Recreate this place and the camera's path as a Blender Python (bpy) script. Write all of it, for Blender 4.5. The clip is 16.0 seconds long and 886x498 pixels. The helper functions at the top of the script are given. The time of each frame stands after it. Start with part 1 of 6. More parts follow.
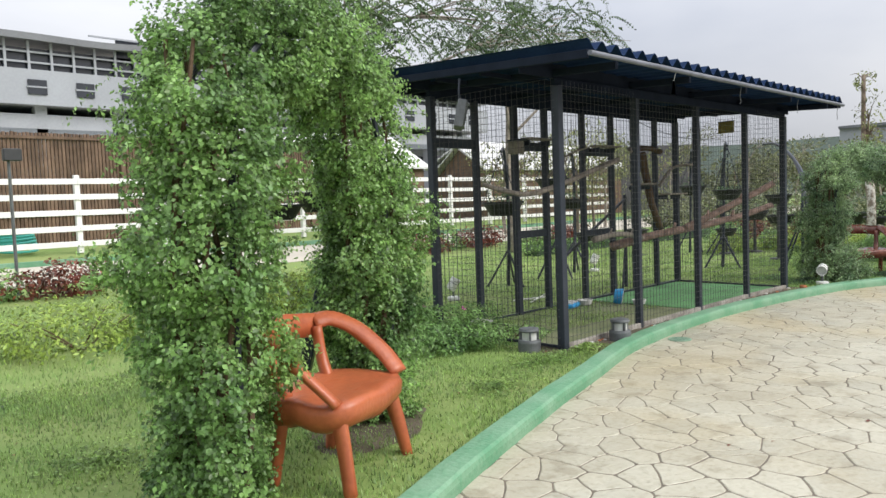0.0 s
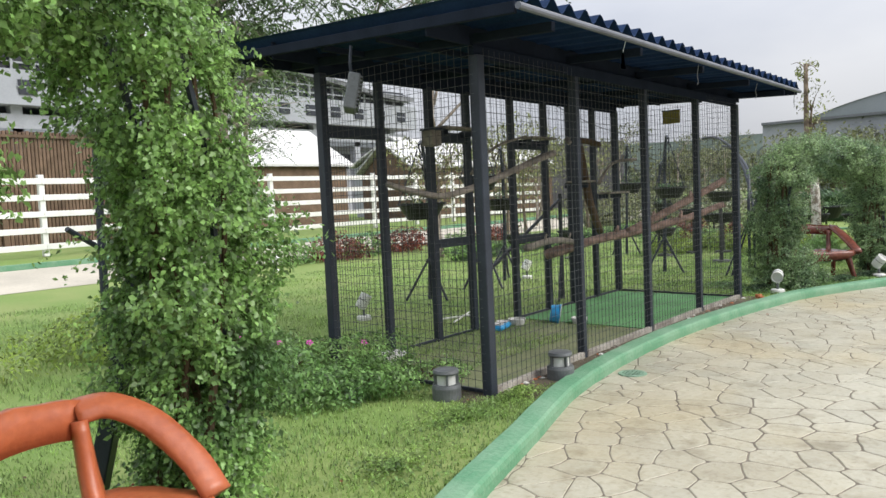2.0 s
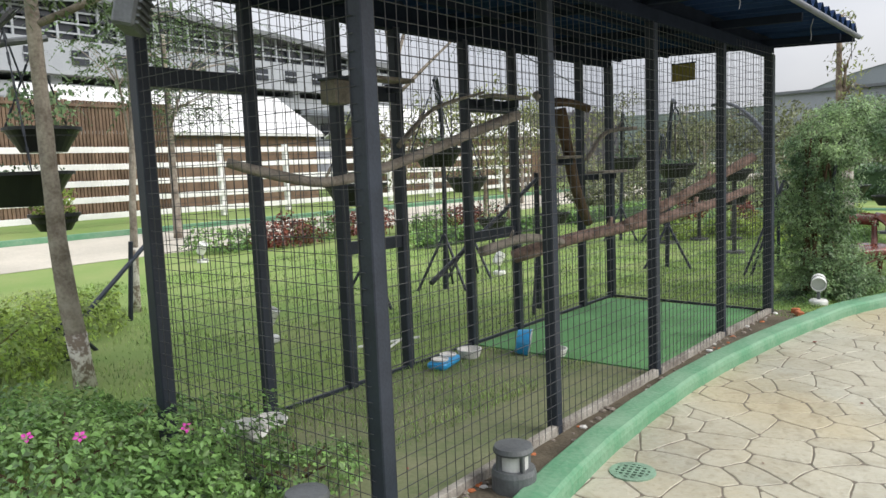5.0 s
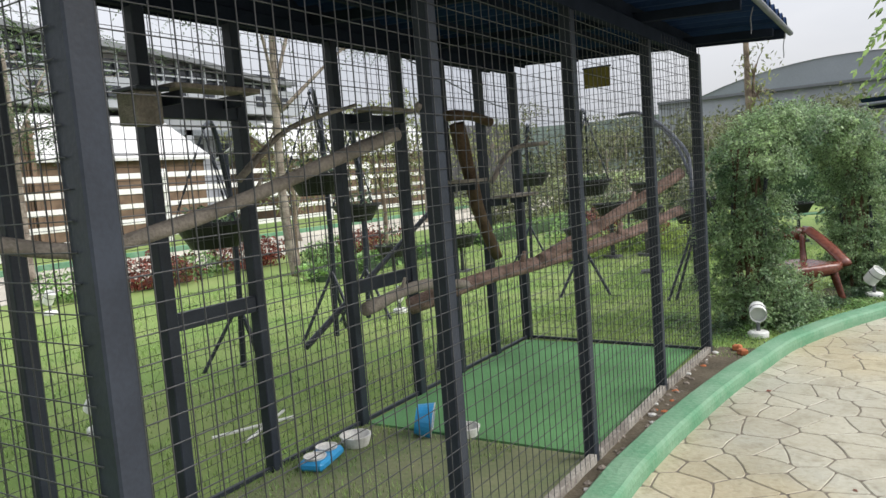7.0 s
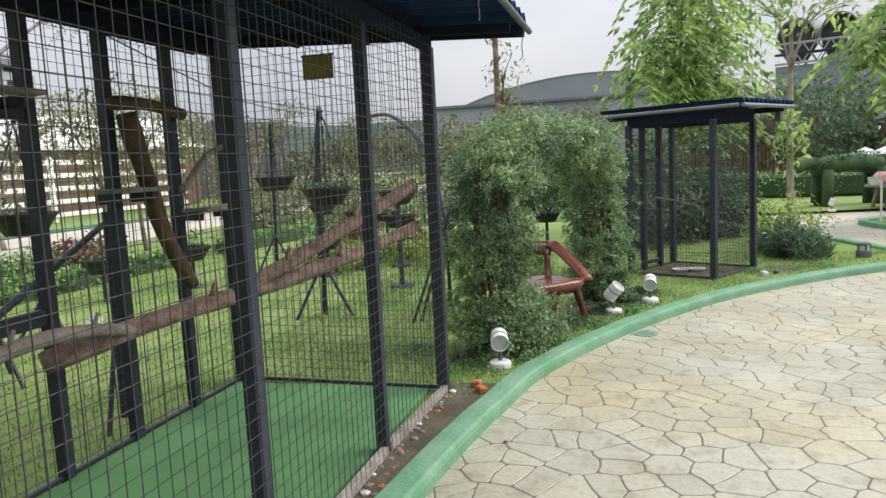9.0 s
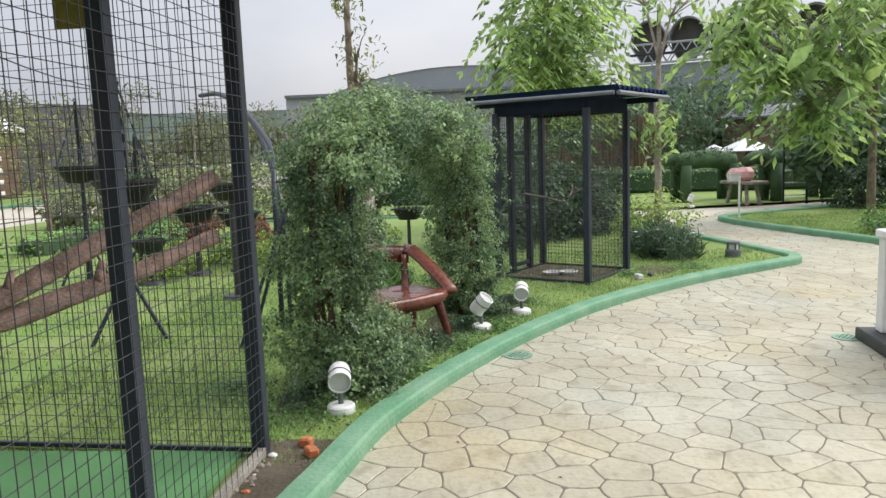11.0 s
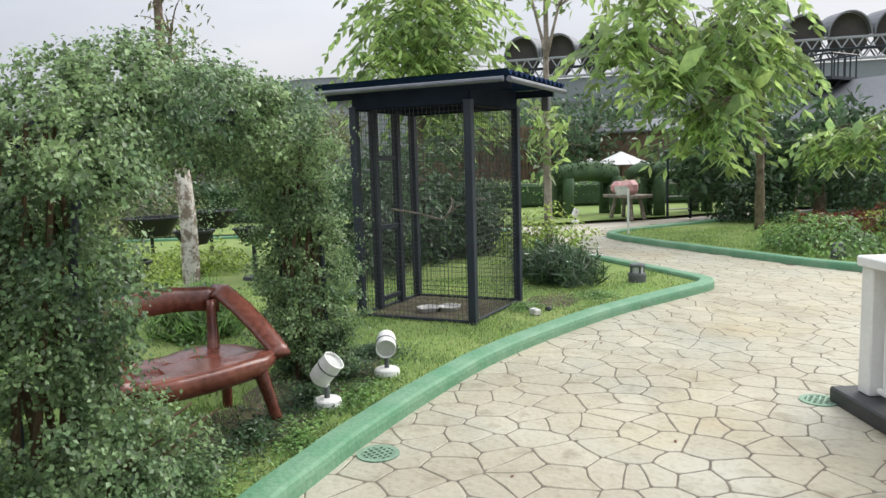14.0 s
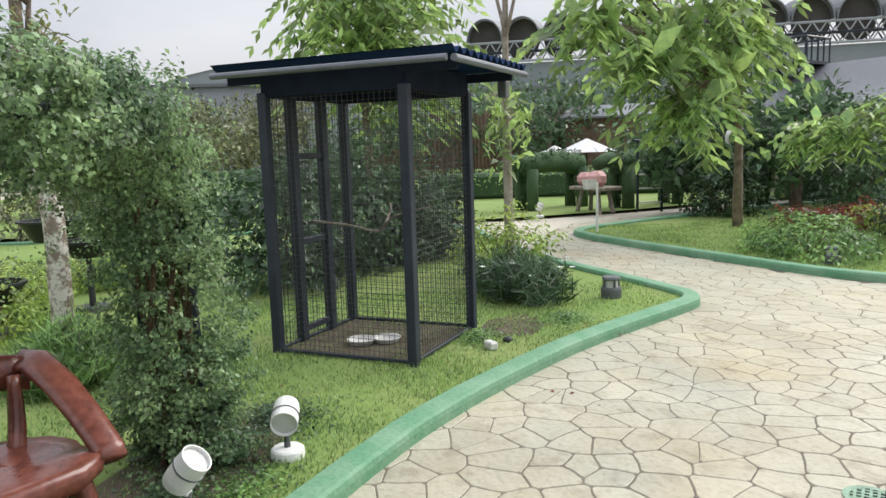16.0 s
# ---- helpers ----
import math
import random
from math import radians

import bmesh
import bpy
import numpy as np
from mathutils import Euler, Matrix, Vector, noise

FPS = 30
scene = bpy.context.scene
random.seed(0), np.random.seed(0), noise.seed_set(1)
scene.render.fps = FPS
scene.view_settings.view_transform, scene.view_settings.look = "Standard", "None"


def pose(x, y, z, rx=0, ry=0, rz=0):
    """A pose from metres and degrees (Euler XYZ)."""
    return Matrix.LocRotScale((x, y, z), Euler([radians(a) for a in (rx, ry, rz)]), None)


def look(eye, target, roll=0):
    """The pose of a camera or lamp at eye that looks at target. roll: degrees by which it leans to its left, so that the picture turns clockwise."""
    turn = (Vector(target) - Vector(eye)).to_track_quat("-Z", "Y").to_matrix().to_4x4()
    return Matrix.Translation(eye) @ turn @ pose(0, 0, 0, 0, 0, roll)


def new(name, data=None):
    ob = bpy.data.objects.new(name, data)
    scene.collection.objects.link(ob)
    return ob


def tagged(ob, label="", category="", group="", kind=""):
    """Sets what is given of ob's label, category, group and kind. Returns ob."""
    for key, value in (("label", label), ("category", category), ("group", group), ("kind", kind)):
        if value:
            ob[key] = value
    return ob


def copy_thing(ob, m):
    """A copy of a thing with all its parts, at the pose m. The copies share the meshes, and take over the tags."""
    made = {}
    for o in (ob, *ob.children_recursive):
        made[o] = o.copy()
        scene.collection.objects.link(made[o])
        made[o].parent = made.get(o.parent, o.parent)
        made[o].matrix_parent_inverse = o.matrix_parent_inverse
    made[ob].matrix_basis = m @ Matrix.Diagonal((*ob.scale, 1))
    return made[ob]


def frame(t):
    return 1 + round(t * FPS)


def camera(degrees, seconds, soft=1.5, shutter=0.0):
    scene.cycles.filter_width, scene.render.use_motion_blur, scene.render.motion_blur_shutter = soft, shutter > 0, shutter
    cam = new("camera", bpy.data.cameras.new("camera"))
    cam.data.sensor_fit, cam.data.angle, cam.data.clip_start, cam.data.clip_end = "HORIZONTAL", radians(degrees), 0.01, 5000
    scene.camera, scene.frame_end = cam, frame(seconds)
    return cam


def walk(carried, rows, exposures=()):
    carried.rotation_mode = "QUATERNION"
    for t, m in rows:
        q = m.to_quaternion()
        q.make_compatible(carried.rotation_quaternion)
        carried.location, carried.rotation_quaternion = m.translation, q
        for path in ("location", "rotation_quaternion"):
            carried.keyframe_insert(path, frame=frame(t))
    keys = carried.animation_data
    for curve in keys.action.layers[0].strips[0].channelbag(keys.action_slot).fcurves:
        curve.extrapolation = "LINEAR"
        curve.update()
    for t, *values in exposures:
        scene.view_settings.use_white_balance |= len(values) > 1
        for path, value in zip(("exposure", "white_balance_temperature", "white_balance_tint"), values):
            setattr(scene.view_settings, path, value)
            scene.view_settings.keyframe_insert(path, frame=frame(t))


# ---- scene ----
cam = camera(62.3, 16.0)
PATH = [
    (0, (-6.256, -4.48, 1.595), (-4.847, -3.066, 1.47), -2.2),
    (0.5, (-5.866, -4.194, 1.579), (-4.4, -2.839, 1.452), -2.3),
    (1, (-5.508, -3.857, 1.55), (-3.997, -2.552, 1.428), -2.1),
    (1.5, (-5.139, -3.645, 1.581), (-3.604, -2.37, 1.458), -2.8),
    (2, (-4.749, -3.475, 1.637), (-3.217, -2.196, 1.499), -2.7),
    (2.5, (-4.361, -3.217, 1.64), (-2.825, -1.946, 1.481), -2.3),
    (3, (-3.946, -3.048, 1.625), (-2.454, -1.726, 1.46), -2.0),
    (3.5, (-3.549, -2.87, 1.671), (-2.115, -1.487, 1.497), -1.7),
    (4, (-3.16, -2.614, 1.678), (-1.711, -1.25, 1.483), -1.8),
    (4.5, (-2.708, -2.417, 1.678), (-1.222, -1.097, 1.459), -2.0),
    (4.7, (-2.543, -2.354, 1.688), (-1.034, -1.059, 1.466), -2.0),
    (6.8, (-1.2, -1.662, 1.796), (0.466, -0.57, 1.621), -5.1),
    (7, (-1.033, -1.579, 1.815), (0.651, -0.516, 1.625), -4.4),
    (7.5, (-0.56, -1.528, 1.777), (1.175, -0.546, 1.614), -4.1),
    (8, (-0.319, -1.542, 1.805), (1.49, -0.708, 1.634), -2.9),
    (8.5, (0.072, -1.474, 1.79), (1.964, -0.854, 1.6), -2.9),
    (9, (0.336, -1.548, 1.842), (2.257, -1.039, 1.615), -2.9),
    (9.5, (0.717, -1.526, 1.75), (2.655, -1.076, 1.55), -2.0),
    (10, (1.042, -1.452, 1.821), (3.004, -1.132, 1.607), -1.4),
    (10.2, (1.181, -1.462, 1.867), (3.148, -1.185, 1.636), -1.5),
    (12.5, (2.971, -1.532, 1.637), (4.954, -1.512, 1.378), -1.8),
    (13, (3.33, -1.559, 1.644), (5.311, -1.604, 1.372), -1.2),
    (13.5, (3.625, -1.586, 1.655), (5.602, -1.728, 1.392), -1.5),
    (14, (4.019, -1.681, 1.674), (5.998, -1.856, 1.441), -1.7),
    (14.5, (4.405, -1.748, 1.689), (6.378, -1.966, 1.443), -1.5),
    (15, (4.799, -1.891, 1.7), (6.763, -2.143, 1.423), -1.9),
    (15.5, (5.145, -2.028, 1.747), (7.111, -2.255, 1.458), -1.7),
    (16, (5.518, -2.103, 1.795), (7.48, -2.369, 1.519), -1.8),
]
walk(cam, [(t, look(eye, target, roll)) for t, eye, target, roll in PATH])

# ---- world, sun, exposure ----
world = bpy.data.worlds.new("sky")
scene.world = world
world.use_nodes = True
wn, wl = world.node_tree.nodes, world.node_tree.links
wn.clear()
w_out = wn.new("ShaderNodeOutputWorld")
w_bg = wn.new("ShaderNodeBackground")
w_sky = wn.new("ShaderNodeTexSky")
w_sky.sky_type = "NISHITA"
w_sky.sun_disc = False
w_sky.sun_elevation = radians(37)
w_sky.sun_rotation = radians(158)
w_sky.air_density, w_sky.dust_density, w_sky.ozone_density = 1.0, 3.0, 1.0
w_co = wn.new("ShaderNodeTexCoord")
w_map = wn.new("ShaderNodeMapping")
w_map.inputs["Scale"].default_value = (1.0, 1.0, 2.6)
w_noise = wn.new("ShaderNodeTexNoise")
w_noise.inputs["Scale"].default_value = 1.7
w_noise.inputs["Detail"].default_value = 6
w_ramp = wn.new("ShaderNodeValToRGB")
w_ramp.color_ramp.elements[0].position, w_ramp.color_ramp.elements[0].color = 0.32, (6.0, 6.3, 7.1, 1)
w_ramp.color_ramp.elements[1].position, w_ramp.color_ramp.elements[1].color = 0.68, (8.6, 8.7, 9.1, 1)
w_mix = wn.new("ShaderNodeMix")
w_mix.data_type = "RGBA"
w_mix.inputs[0].default_value = 0.88
wl.new(w_co.outputs["Generated"], w_map.inputs[0])
wl.new(w_map.outputs[0], w_noise.inputs["Vector"])
wl.new(w_noise.outputs["Fac"], w_ramp.inputs[0])
wl.new(w_sky.outputs[0], w_mix.inputs[6])
wl.new(w_ramp.outputs[0], w_mix.inputs[7])
w_sep = wn.new("ShaderNodeSeparateXYZ")
w_up = wn.new("ShaderNodeMapRange")
w_up.inputs[3].default_value, w_up.inputs[4].default_value = 0.66, 2.5
w_over = wn.new("ShaderNodeMix")
w_over.data_type, w_over.blend_type = "RGBA", "MULTIPLY"
w_over.inputs[0].default_value = 1.0
wl.new(w_co.outputs["Generated"], w_sep.inputs[0])
wl.new(w_sep.outputs[2], w_up.inputs[0])
wl.new(w_mix.outputs[2], w_over.inputs[6])
wl.new(w_up.outputs[0], w_over.inputs[7])
wl.new(w_over.outputs[2], w_bg.inputs[0])
w_bg.inputs[1].default_value = 0.082
wl.new(w_bg.outputs[0], w_out.inputs[0])

sun = new("sun", bpy.data.lights.new("sun", "SUN"))
sun.data.energy, sun.data.angle, sun.data.color = 2.3, radians(40), (1.0, 0.965, 0.91)
sun.matrix_world = look((0, 0, 30), Vector((0, 0, 30)) + Vector((-0.28, 0.7, -0.64)))
scene.view_settings.exposure = 0.44


# ---- materials ----
def material(name, base, rough=0.7, metal=0.0, var=0.25, scale=6.0, fine=60.0, bump=0.15, spec=0.5,
             second=None, island=False, rand=0.0, hi=0.62, lo=0.38):
    """Two scales of noise between two tones of a colour, with relief from the finer one."""
    m = bpy.data.materials.new(name)
    m.use_nodes = True
    n, l = m.node_tree.nodes, m.node_tree.links
    b = n["Principled BSDF"]
    b.inputs["Roughness"].default_value, b.inputs["Metallic"].default_value = rough, metal
    b.inputs["Specular IOR Level"].default_value = spec
    co = n.new("ShaderNodeTexCoord")
    big, small = n.new("ShaderNodeTexNoise"), n.new("ShaderNodeTexNoise")
    big.inputs["Scale"].default_value, small.inputs["Scale"].default_value = scale, fine
    big.inputs["Detail"].default_value, small.inputs["Detail"].default_value = 5, 4
    src = n.new("ShaderNodeNewGeometry")
    for t in (big, small):
        l.new(src.outputs["Position"], t.inputs["Vector"])
    ramp = n.new("ShaderNodeValToRGB")
    dark = second or tuple(c * (1 - var) for c in base)
    ramp.color_ramp.elements[0].position, ramp.color_ramp.elements[0].color = lo, (*dark, 1)
    ramp.color_ramp.elements[1].position, ramp.color_ramp.elements[1].color = hi, (*base, 1)
    add = n.new("ShaderNodeMath")
    add.operation = "MULTIPLY_ADD"
    add.inputs[1].default_value = 0.35
    l.new(small.outputs["Fac"], add.inputs[0])
    half = n.new("ShaderNodeMath")
    half.operation = "MULTIPLY"
    half.inputs[1].default_value = 0.65
    l.new(big.outputs["Fac"], half.inputs[0])
    l.new(half.outputs[0], add.inputs[2])
    l.new(add.outputs[0], ramp.inputs[0])
    col = ramp.outputs[0]
    if rand:
        hsv = n.new("ShaderNodeHueSaturation")
        rng = n.new("ShaderNodeMapRange")
        rng.inputs[3].default_value, rng.inputs[4].default_value = 1 - rand, 1 + rand
        if island:
            l.new(src.outputs["Random Per Island"], rng.inputs[0])
        else:
            info = n.new("ShaderNodeObjectInfo")
            l.new(info.outputs["Random"], rng.inputs[0])
        l.new(rng.outputs[0], hsv.inputs["Value"])
        l.new(col, hsv.inputs["Color"])
        col = hsv.outputs[0]
    l.new(col, b.inputs["Base Color"])
    if bump:
        bp = n.new("ShaderNodeBump")
        bp.inputs["Strength"].default_value, bp.inputs["Distance"].default_value = bump, 0.01
        l.new(small.outputs["Fac"], bp.inputs["Height"])
        l.new(bp.outputs[0], b.inputs["Normal"])
    return m


def foliage(name, base, second, trans=0.35, rough=0.38, vary=0.65):
    """Leaves: tone by leaf and by patch, some light passing through."""
    m = material(name, base, rough, 0, 0, 1.6, 9.0, 0, 0.5, second, True, vary, 0.64, 0.36)
    n, l = m.node_tree.nodes, m.node_tree.links
    b, out = n["Principled BSDF"], n["Material Output"]
    tr, mx = n.new("ShaderNodeBsdfTranslucent"), n.new("ShaderNodeMixShader")
    src = b.inputs["Base Color"].links[0].from_socket
    lift = n.new("ShaderNodeHueSaturation")
    lift.inputs["Value"].default_value, lift.inputs["Saturation"].default_value, lift.inputs["Hue"].default_value = 1.45, 0.97, 0.487
    l.new(src, lift.inputs["Color"])
    l.new(lift.outputs[0], tr.inputs[0])
    mx.inputs[0].default_value = trans
    l.new(b.outputs[0], mx.inputs[1])
    l.new(tr.outputs[0], mx.inputs[2])
    l.new(mx.outputs[0], out.inputs[0])
    return m


def paving_mat(*args):
    """Stamped concrete with broad yellowish and greyish stains over its grain."""
    m = material(*args)
    n, l = m.node_tree.nodes, m.node_tree.links
    b = n["Principled BSDF"]
    src = b.inputs["Base Color"].links[0].from_socket
    geo = n.new("ShaderNodeNewGeometry")
    for scale, tint, lo, hi, amount in ((0.45, (1.06, 0.97, 0.80, 1), 0.5, 0.68, 0.75), (0.8, (0.80, 0.86, 0.93, 1), 0.52, 0.72, 0.6), (5.0, (0.66, 0.63, 0.58, 1), 0.55, 0.7, 0.7), (24.0, (0.74, 0.72, 0.68, 1), 0.54, 0.68, 0.6)):
        t = n.new("ShaderNodeTexNoise")
        t.inputs["Scale"].default_value, t.inputs["Detail"].default_value = scale, 7
        l.new(geo.outputs["Position"], t.inputs["Vector"])
        r_ = n.new("ShaderNodeMapRange")
        r_.inputs[1].default_value, r_.inputs[2].default_value, r_.inputs[4].default_value = lo, hi, amount
        l.new(t.outputs["Fac"], r_.inputs[0])
        x = n.new("ShaderNodeMix")
        x.data_type, x.blend_type = "RGBA", "MULTIPLY"
        l.new(r_.outputs[0], x.inputs[0])
        l.new(src, x.inputs[6])
        x.inputs[7].default_value = tint
        src = x.outputs[2]
    l.new(src, b.inputs["Base Color"])
    return m


M = {
    "paving": paving_mat("stamped_concrete", (0.43, 0.411, 0.328), 0.52, 0, 0, 1.1, 22, 0.8, 0.45, (0.36, 0.33, 0.245), False, 0.06),
    "paving_far": paving_mat("stamped_concrete_far", (0.43, 0.411, 0.328), 0.52, 0, 0, 1.1, 22, 0.8, 0.45, (0.36, 0.33, 0.245), True, 0.06),
    "joint": material("joint", (0.175, 0.15, 0.115), 0.9, 0, 0.4, 4, 60, 0.3),
    "concrete": material("concrete", (0.50, 0.46, 0.38), 0.8, 0, 0.25, 0.7, 18, 0.2),
    "kerb": material("kerb_paint", (0.10, 0.25, 0.14), 0.7, 0, 0, 2.6, 30, 0.7, 0.35, (0.175, 0.31, 0.20), False, 0.03, 0.6, 0.4),
    "lawn": material("lawn", (0.152, 0.238, 0.063), 0.9, 0, 0, 0.9, 38, 0.6, 0.2, (0.22, 0.268, 0.095)),
    "soil": material("soil", (0.125, 0.105, 0.075), 0.95, 0, 0.45, 3.5, 40, 0.8, 0.2),
    "soil_olive": material("trodden_earth", (0.20, 0.205, 0.12), 0.9, 0, 0, 1.6, 30, 0.6, 0.25, (0.12, 0.15, 0.07)),
    "pale_rail": material("weathered_pale_rail", (0.36, 0.34, 0.30), 0.8, 0, 0, 6, 50, 0.4, 0.3, (0.17, 0.15, 0.13)),
    "drain": material("drain_paint", (0.24, 0.38, 0.27), 0.6, 0, 0.4, 12, 60, 0.2),
    "steel": material("black_painted_steel", (0.032, 0.039, 0.054), 0.42, 0, 0.3, 5, 70, 0.12, 0.3),
    "wire": material("wire", (0.075, 0.077, 0.082), 0.4, 0.4, 0.3, 5, 90, 0),
    "roof_blue": material("roof_sheet", (0.017, 0.038, 0.096), 0.75, 0.0, 0.3, 2.5, 40, 0.08, 0.08),
    "roof_steel": material("black_roof_steel", (0.018, 0.024, 0.038), 0.8, 0, 0.3, 5, 70, 0.1, 0.05),
    "gutter": material("gutter", (0.17, 0.18, 0.21), 0.45, 0.3, 0.3, 4, 60, 0.1),
    "turf": material("artificial_turf", (0.13, 0.30, 0.125), 0.85, 0, 0.35, 1.5, 150, 0.6, 0.2),
    "terracotta": material("terracotta_paint", (0.42, 0.115, 0.045), 0.38, 0, 0, 3.0, 30, 0.25, 0.5, (0.30, 0.075, 0.03)),
    "redwood": material("red_brown_wood", (0.20, 0.066, 0.046), 0.24, 0, 0, 3.0, 24, 0.15, 0.5, (0.085, 0.024, 0.016)),
    "white": material("white_paint", (0.78, 0.78, 0.76), 0.45, 0, 0.12, 3, 40, 0.08),
    "dark_plastic": material("dark_plastic", (0.035, 0.037, 0.04), 0.5, 0, 0.3, 6, 60, 0.1),
    "grey_cast": material("grey_cast_metal", (0.13, 0.14, 0.145), 0.55, 0.2, 0.35, 8, 70, 0.2),
    "lens": material("frosted_lens", (0.55, 0.56, 0.54), 0.25, 0, 0.15, 8, 60, 0.05),
    "bark": material("bark", (0.27, 0.215, 0.16), 0.9, 0, 0, 7, 55, 0.9, 0.2, (0.11, 0.085, 0.065)),
    "bark_grey": material("grey_bark", (0.36, 0.32, 0.27), 0.9, 0, 0, 6, 40, 0.8, 0.2, (0.17, 0.14, 0.115)),
    "limewash": material("limewashed_bark", (0.62, 0.59, 0.53), 0.9, 0, 0, 9, 40, 0.8, 0.2, (0.22, 0.18, 0.14), hi=0.55, lo=0.45),
    "branch": material("perch_wood", (0.30, 0.265, 0.225), 0.85, 0, 0.45, 9, 70, 0.7, 0.2),
    "log": material("rough_log", (0.34, 0.235, 0.195), 0.85, 0, 0, 14, 60, 0.9, 0.2, (0.15, 0.105, 0.085)),
    "vine": material("vine_stem", (0.14, 0.095, 0.06), 0.9, 0, 0.45, 9, 70, 0.6, 0.2),
    "leaf_arch": foliage("arch_leaves", (0.25, 0.41, 0.125), (0.075, 0.155, 0.052), 0.37),
    "leaf_fine": foliage("fine_leaves", (0.265, 0.375, 0.175), (0.065, 0.13, 0.065), 0.38),
    "leaf_far": foliage("dull_far_leaves", (0.17, 0.19, 0.085), (0.085, 0.10, 0.055), 0.3),
    "leaf_ground": foliage("ground_cover_leaves", (0.21, 0.345, 0.105), (0.095, 0.2, 0.062)),
    "leaf_light": foliage("pale_leaves", (0.31, 0.40, 0.09), (0.14, 0.235, 0.045), 0.42),
    "leaf_olive": foliage("olive_leaves", (0.25, 0.28, 0.10), (0.11, 0.135, 0.055), 0.4),
    "leaf_tree": foliage("tree_leaves", (0.33, 0.45, 0.145), (0.12, 0.215, 0.08), 0.5),
    "leaf_dark": foliage("dark_leaves", (0.08, 0.145, 0.065), (0.035, 0.072, 0.036)),
    "leaf_feather": foliage("feathery_leaves", (0.095, 0.15, 0.055), (0.04, 0.075, 0.03), 0.3),
    "leaf_red": foliage("red_leaves", (0.22, 0.05, 0.03), (0.09, 0.045, 0.025)),
    "topiary": foliage("clipped_leaves", (0.055, 0.10, 0.042), (0.03, 0.06, 0.026), 0.15, 0.85),
    "blade": foliage("grass_blades", (0.258, 0.37, 0.108), (0.12, 0.215, 0.063), 0.43),
    "flower": material("magenta_petals", (0.65, 0.06, 0.42), 0.6, 0, 0.2, 20, 80, 0),
    "timber": material("weathered_boards", (0.20, 0.135, 0.095), 0.85, 0, 0.4, 3, 40, 0.5, 0.3, None, False, 0.18),
    "render_white": material("white_render", (0.34, 0.36, 0.395), 0.8, 0, 0.15, 0.3, 6, 0.1),
    "render_grey": material("blue_grey_cladding", (0.21, 0.235, 0.265), 0.6, 0, 0.15, 0.2, 5, 0.1),
    "glass_dark": material("dark_glazing", (0.03, 0.035, 0.045), 0.2, 0, 0.3, 1, 9, 0),
    "roof_grey": material("grey_roof_sheet", (0.17, 0.18, 0.195), 0.6, 0.1, 0.25, 0.4, 8, 0.1),
    # near-black tone standing for the shade inside the grandstand vaults
    "vault_shade": material("dark_vault_shade", (0.075, 0.068, 0.065), 0.8, 0, 0.4, 0.6, 8, 0.1),
    "canvas": material("white_canvas", (0.60, 0.60, 0.59), 0.7, 0, 0.1, 1, 15, 0.1),
    "hoarding": material("grey_violet_hoarding", (0.15, 0.143, 0.158), 0.8, 0, 0.3, 0.8, 12, 0.2, 0.3, None, False, 0.12),
    "hill": material("far_hill", (0.085, 0.115, 0.095), 0.95, 0, 0.35, 0.05, 0.6, 0),
    "blue": material("blue_enamel", (0.03, 0.30, 0.62), 0.35, 0, 0.2, 9, 60, 0.05),
    "pot": material("black_pot_plastic", (0.012, 0.014, 0.016), 0.5, 0, 0.3, 9, 60, 0.1),
    "sign_yellow": material("faded_yellow_card", (0.30, 0.24, 0.05), 0.7, 0, 0.35, 12, 60, 0.05),
    "stone": material("rubble", (0.27, 0.23, 0.19), 0.9, 0, 0.5, 10, 70, 0.5),
    "orange": material("orange_brick", (0.50, 0.16, 0.06), 0.8, 0, 0.35, 14, 60, 0.3),
    "paper": material("paper", (0.62, 0.68, 0.70), 0.7, 0, 0.2, 12, 60, 0.1),
    "plate": material("enamel_plate", (0.70, 0.69, 0.66), 0.4, 0, 0.35, 10, 50, 0.1),
    "pink": material("pink_paint", (0.62, 0.34, 0.33), 0.6, 0, 0.2, 6, 40, 0.05),
    "hose": material("turquoise_hose", (0.05, 0.38, 0.33), 0.4, 0, 0.2, 6, 40, 0.05),
    "tagblue": material("pale_blue_plastic", (0.42, 0.55, 0.66), 0.4, 0, 0.3, 9, 60, 0.05),
}


# ---- building helpers ----
from mathutils.geometry import delaunay_2d_cdt

def finish(bm, name):
    bmesh.ops.recalc_face_normals(bm, faces=bm.faces)
    me = bpy.data.meshes.new(name)
    bm.to_mesh(me)
    bm.free()
    return me


def part(name, bm, mat, parent=None, label="", smooth=False):
    """Links a bmesh as one mesh object, under a thing or a part where one is given."""
    me = finish(bm, name)
    me.materials.append(M[mat])
    if smooth:
        me.shade_smooth()
    ob = new(name, me)
    if parent:
        ob.parent = parent
    if label:
        ob["label"] = label
    return ob


def thing(name, label, category, m=None, group="", kind=""):
    ob = new(name)
    ob.empty_display_size = 0.1
    if m is not None:
        ob.matrix_basis = m
    return tagged(ob, label, category, group, kind)


def box(bm, c, s, m=None, bevel=0.0):
    """A box with its centre at c and the sizes s."""
    mat = Matrix.Translation(c) @ Matrix.Diagonal((*s, 1))
    if m is not None:
        mat = m @ mat
    made = bmesh.ops.create_cube(bm, size=1, matrix=mat)
    if bevel:
        edges = {e for v in made["verts"] for e in v.link_edges}
        bmesh.ops.bevel(bm, geom=list(edges), offset=bevel, segments=1, affect="EDGES", profile=0.5)
    return bm


def boxm(c, s, m=None, bevel=0.0):
    return box(bmesh.new(), c, s, m, bevel)


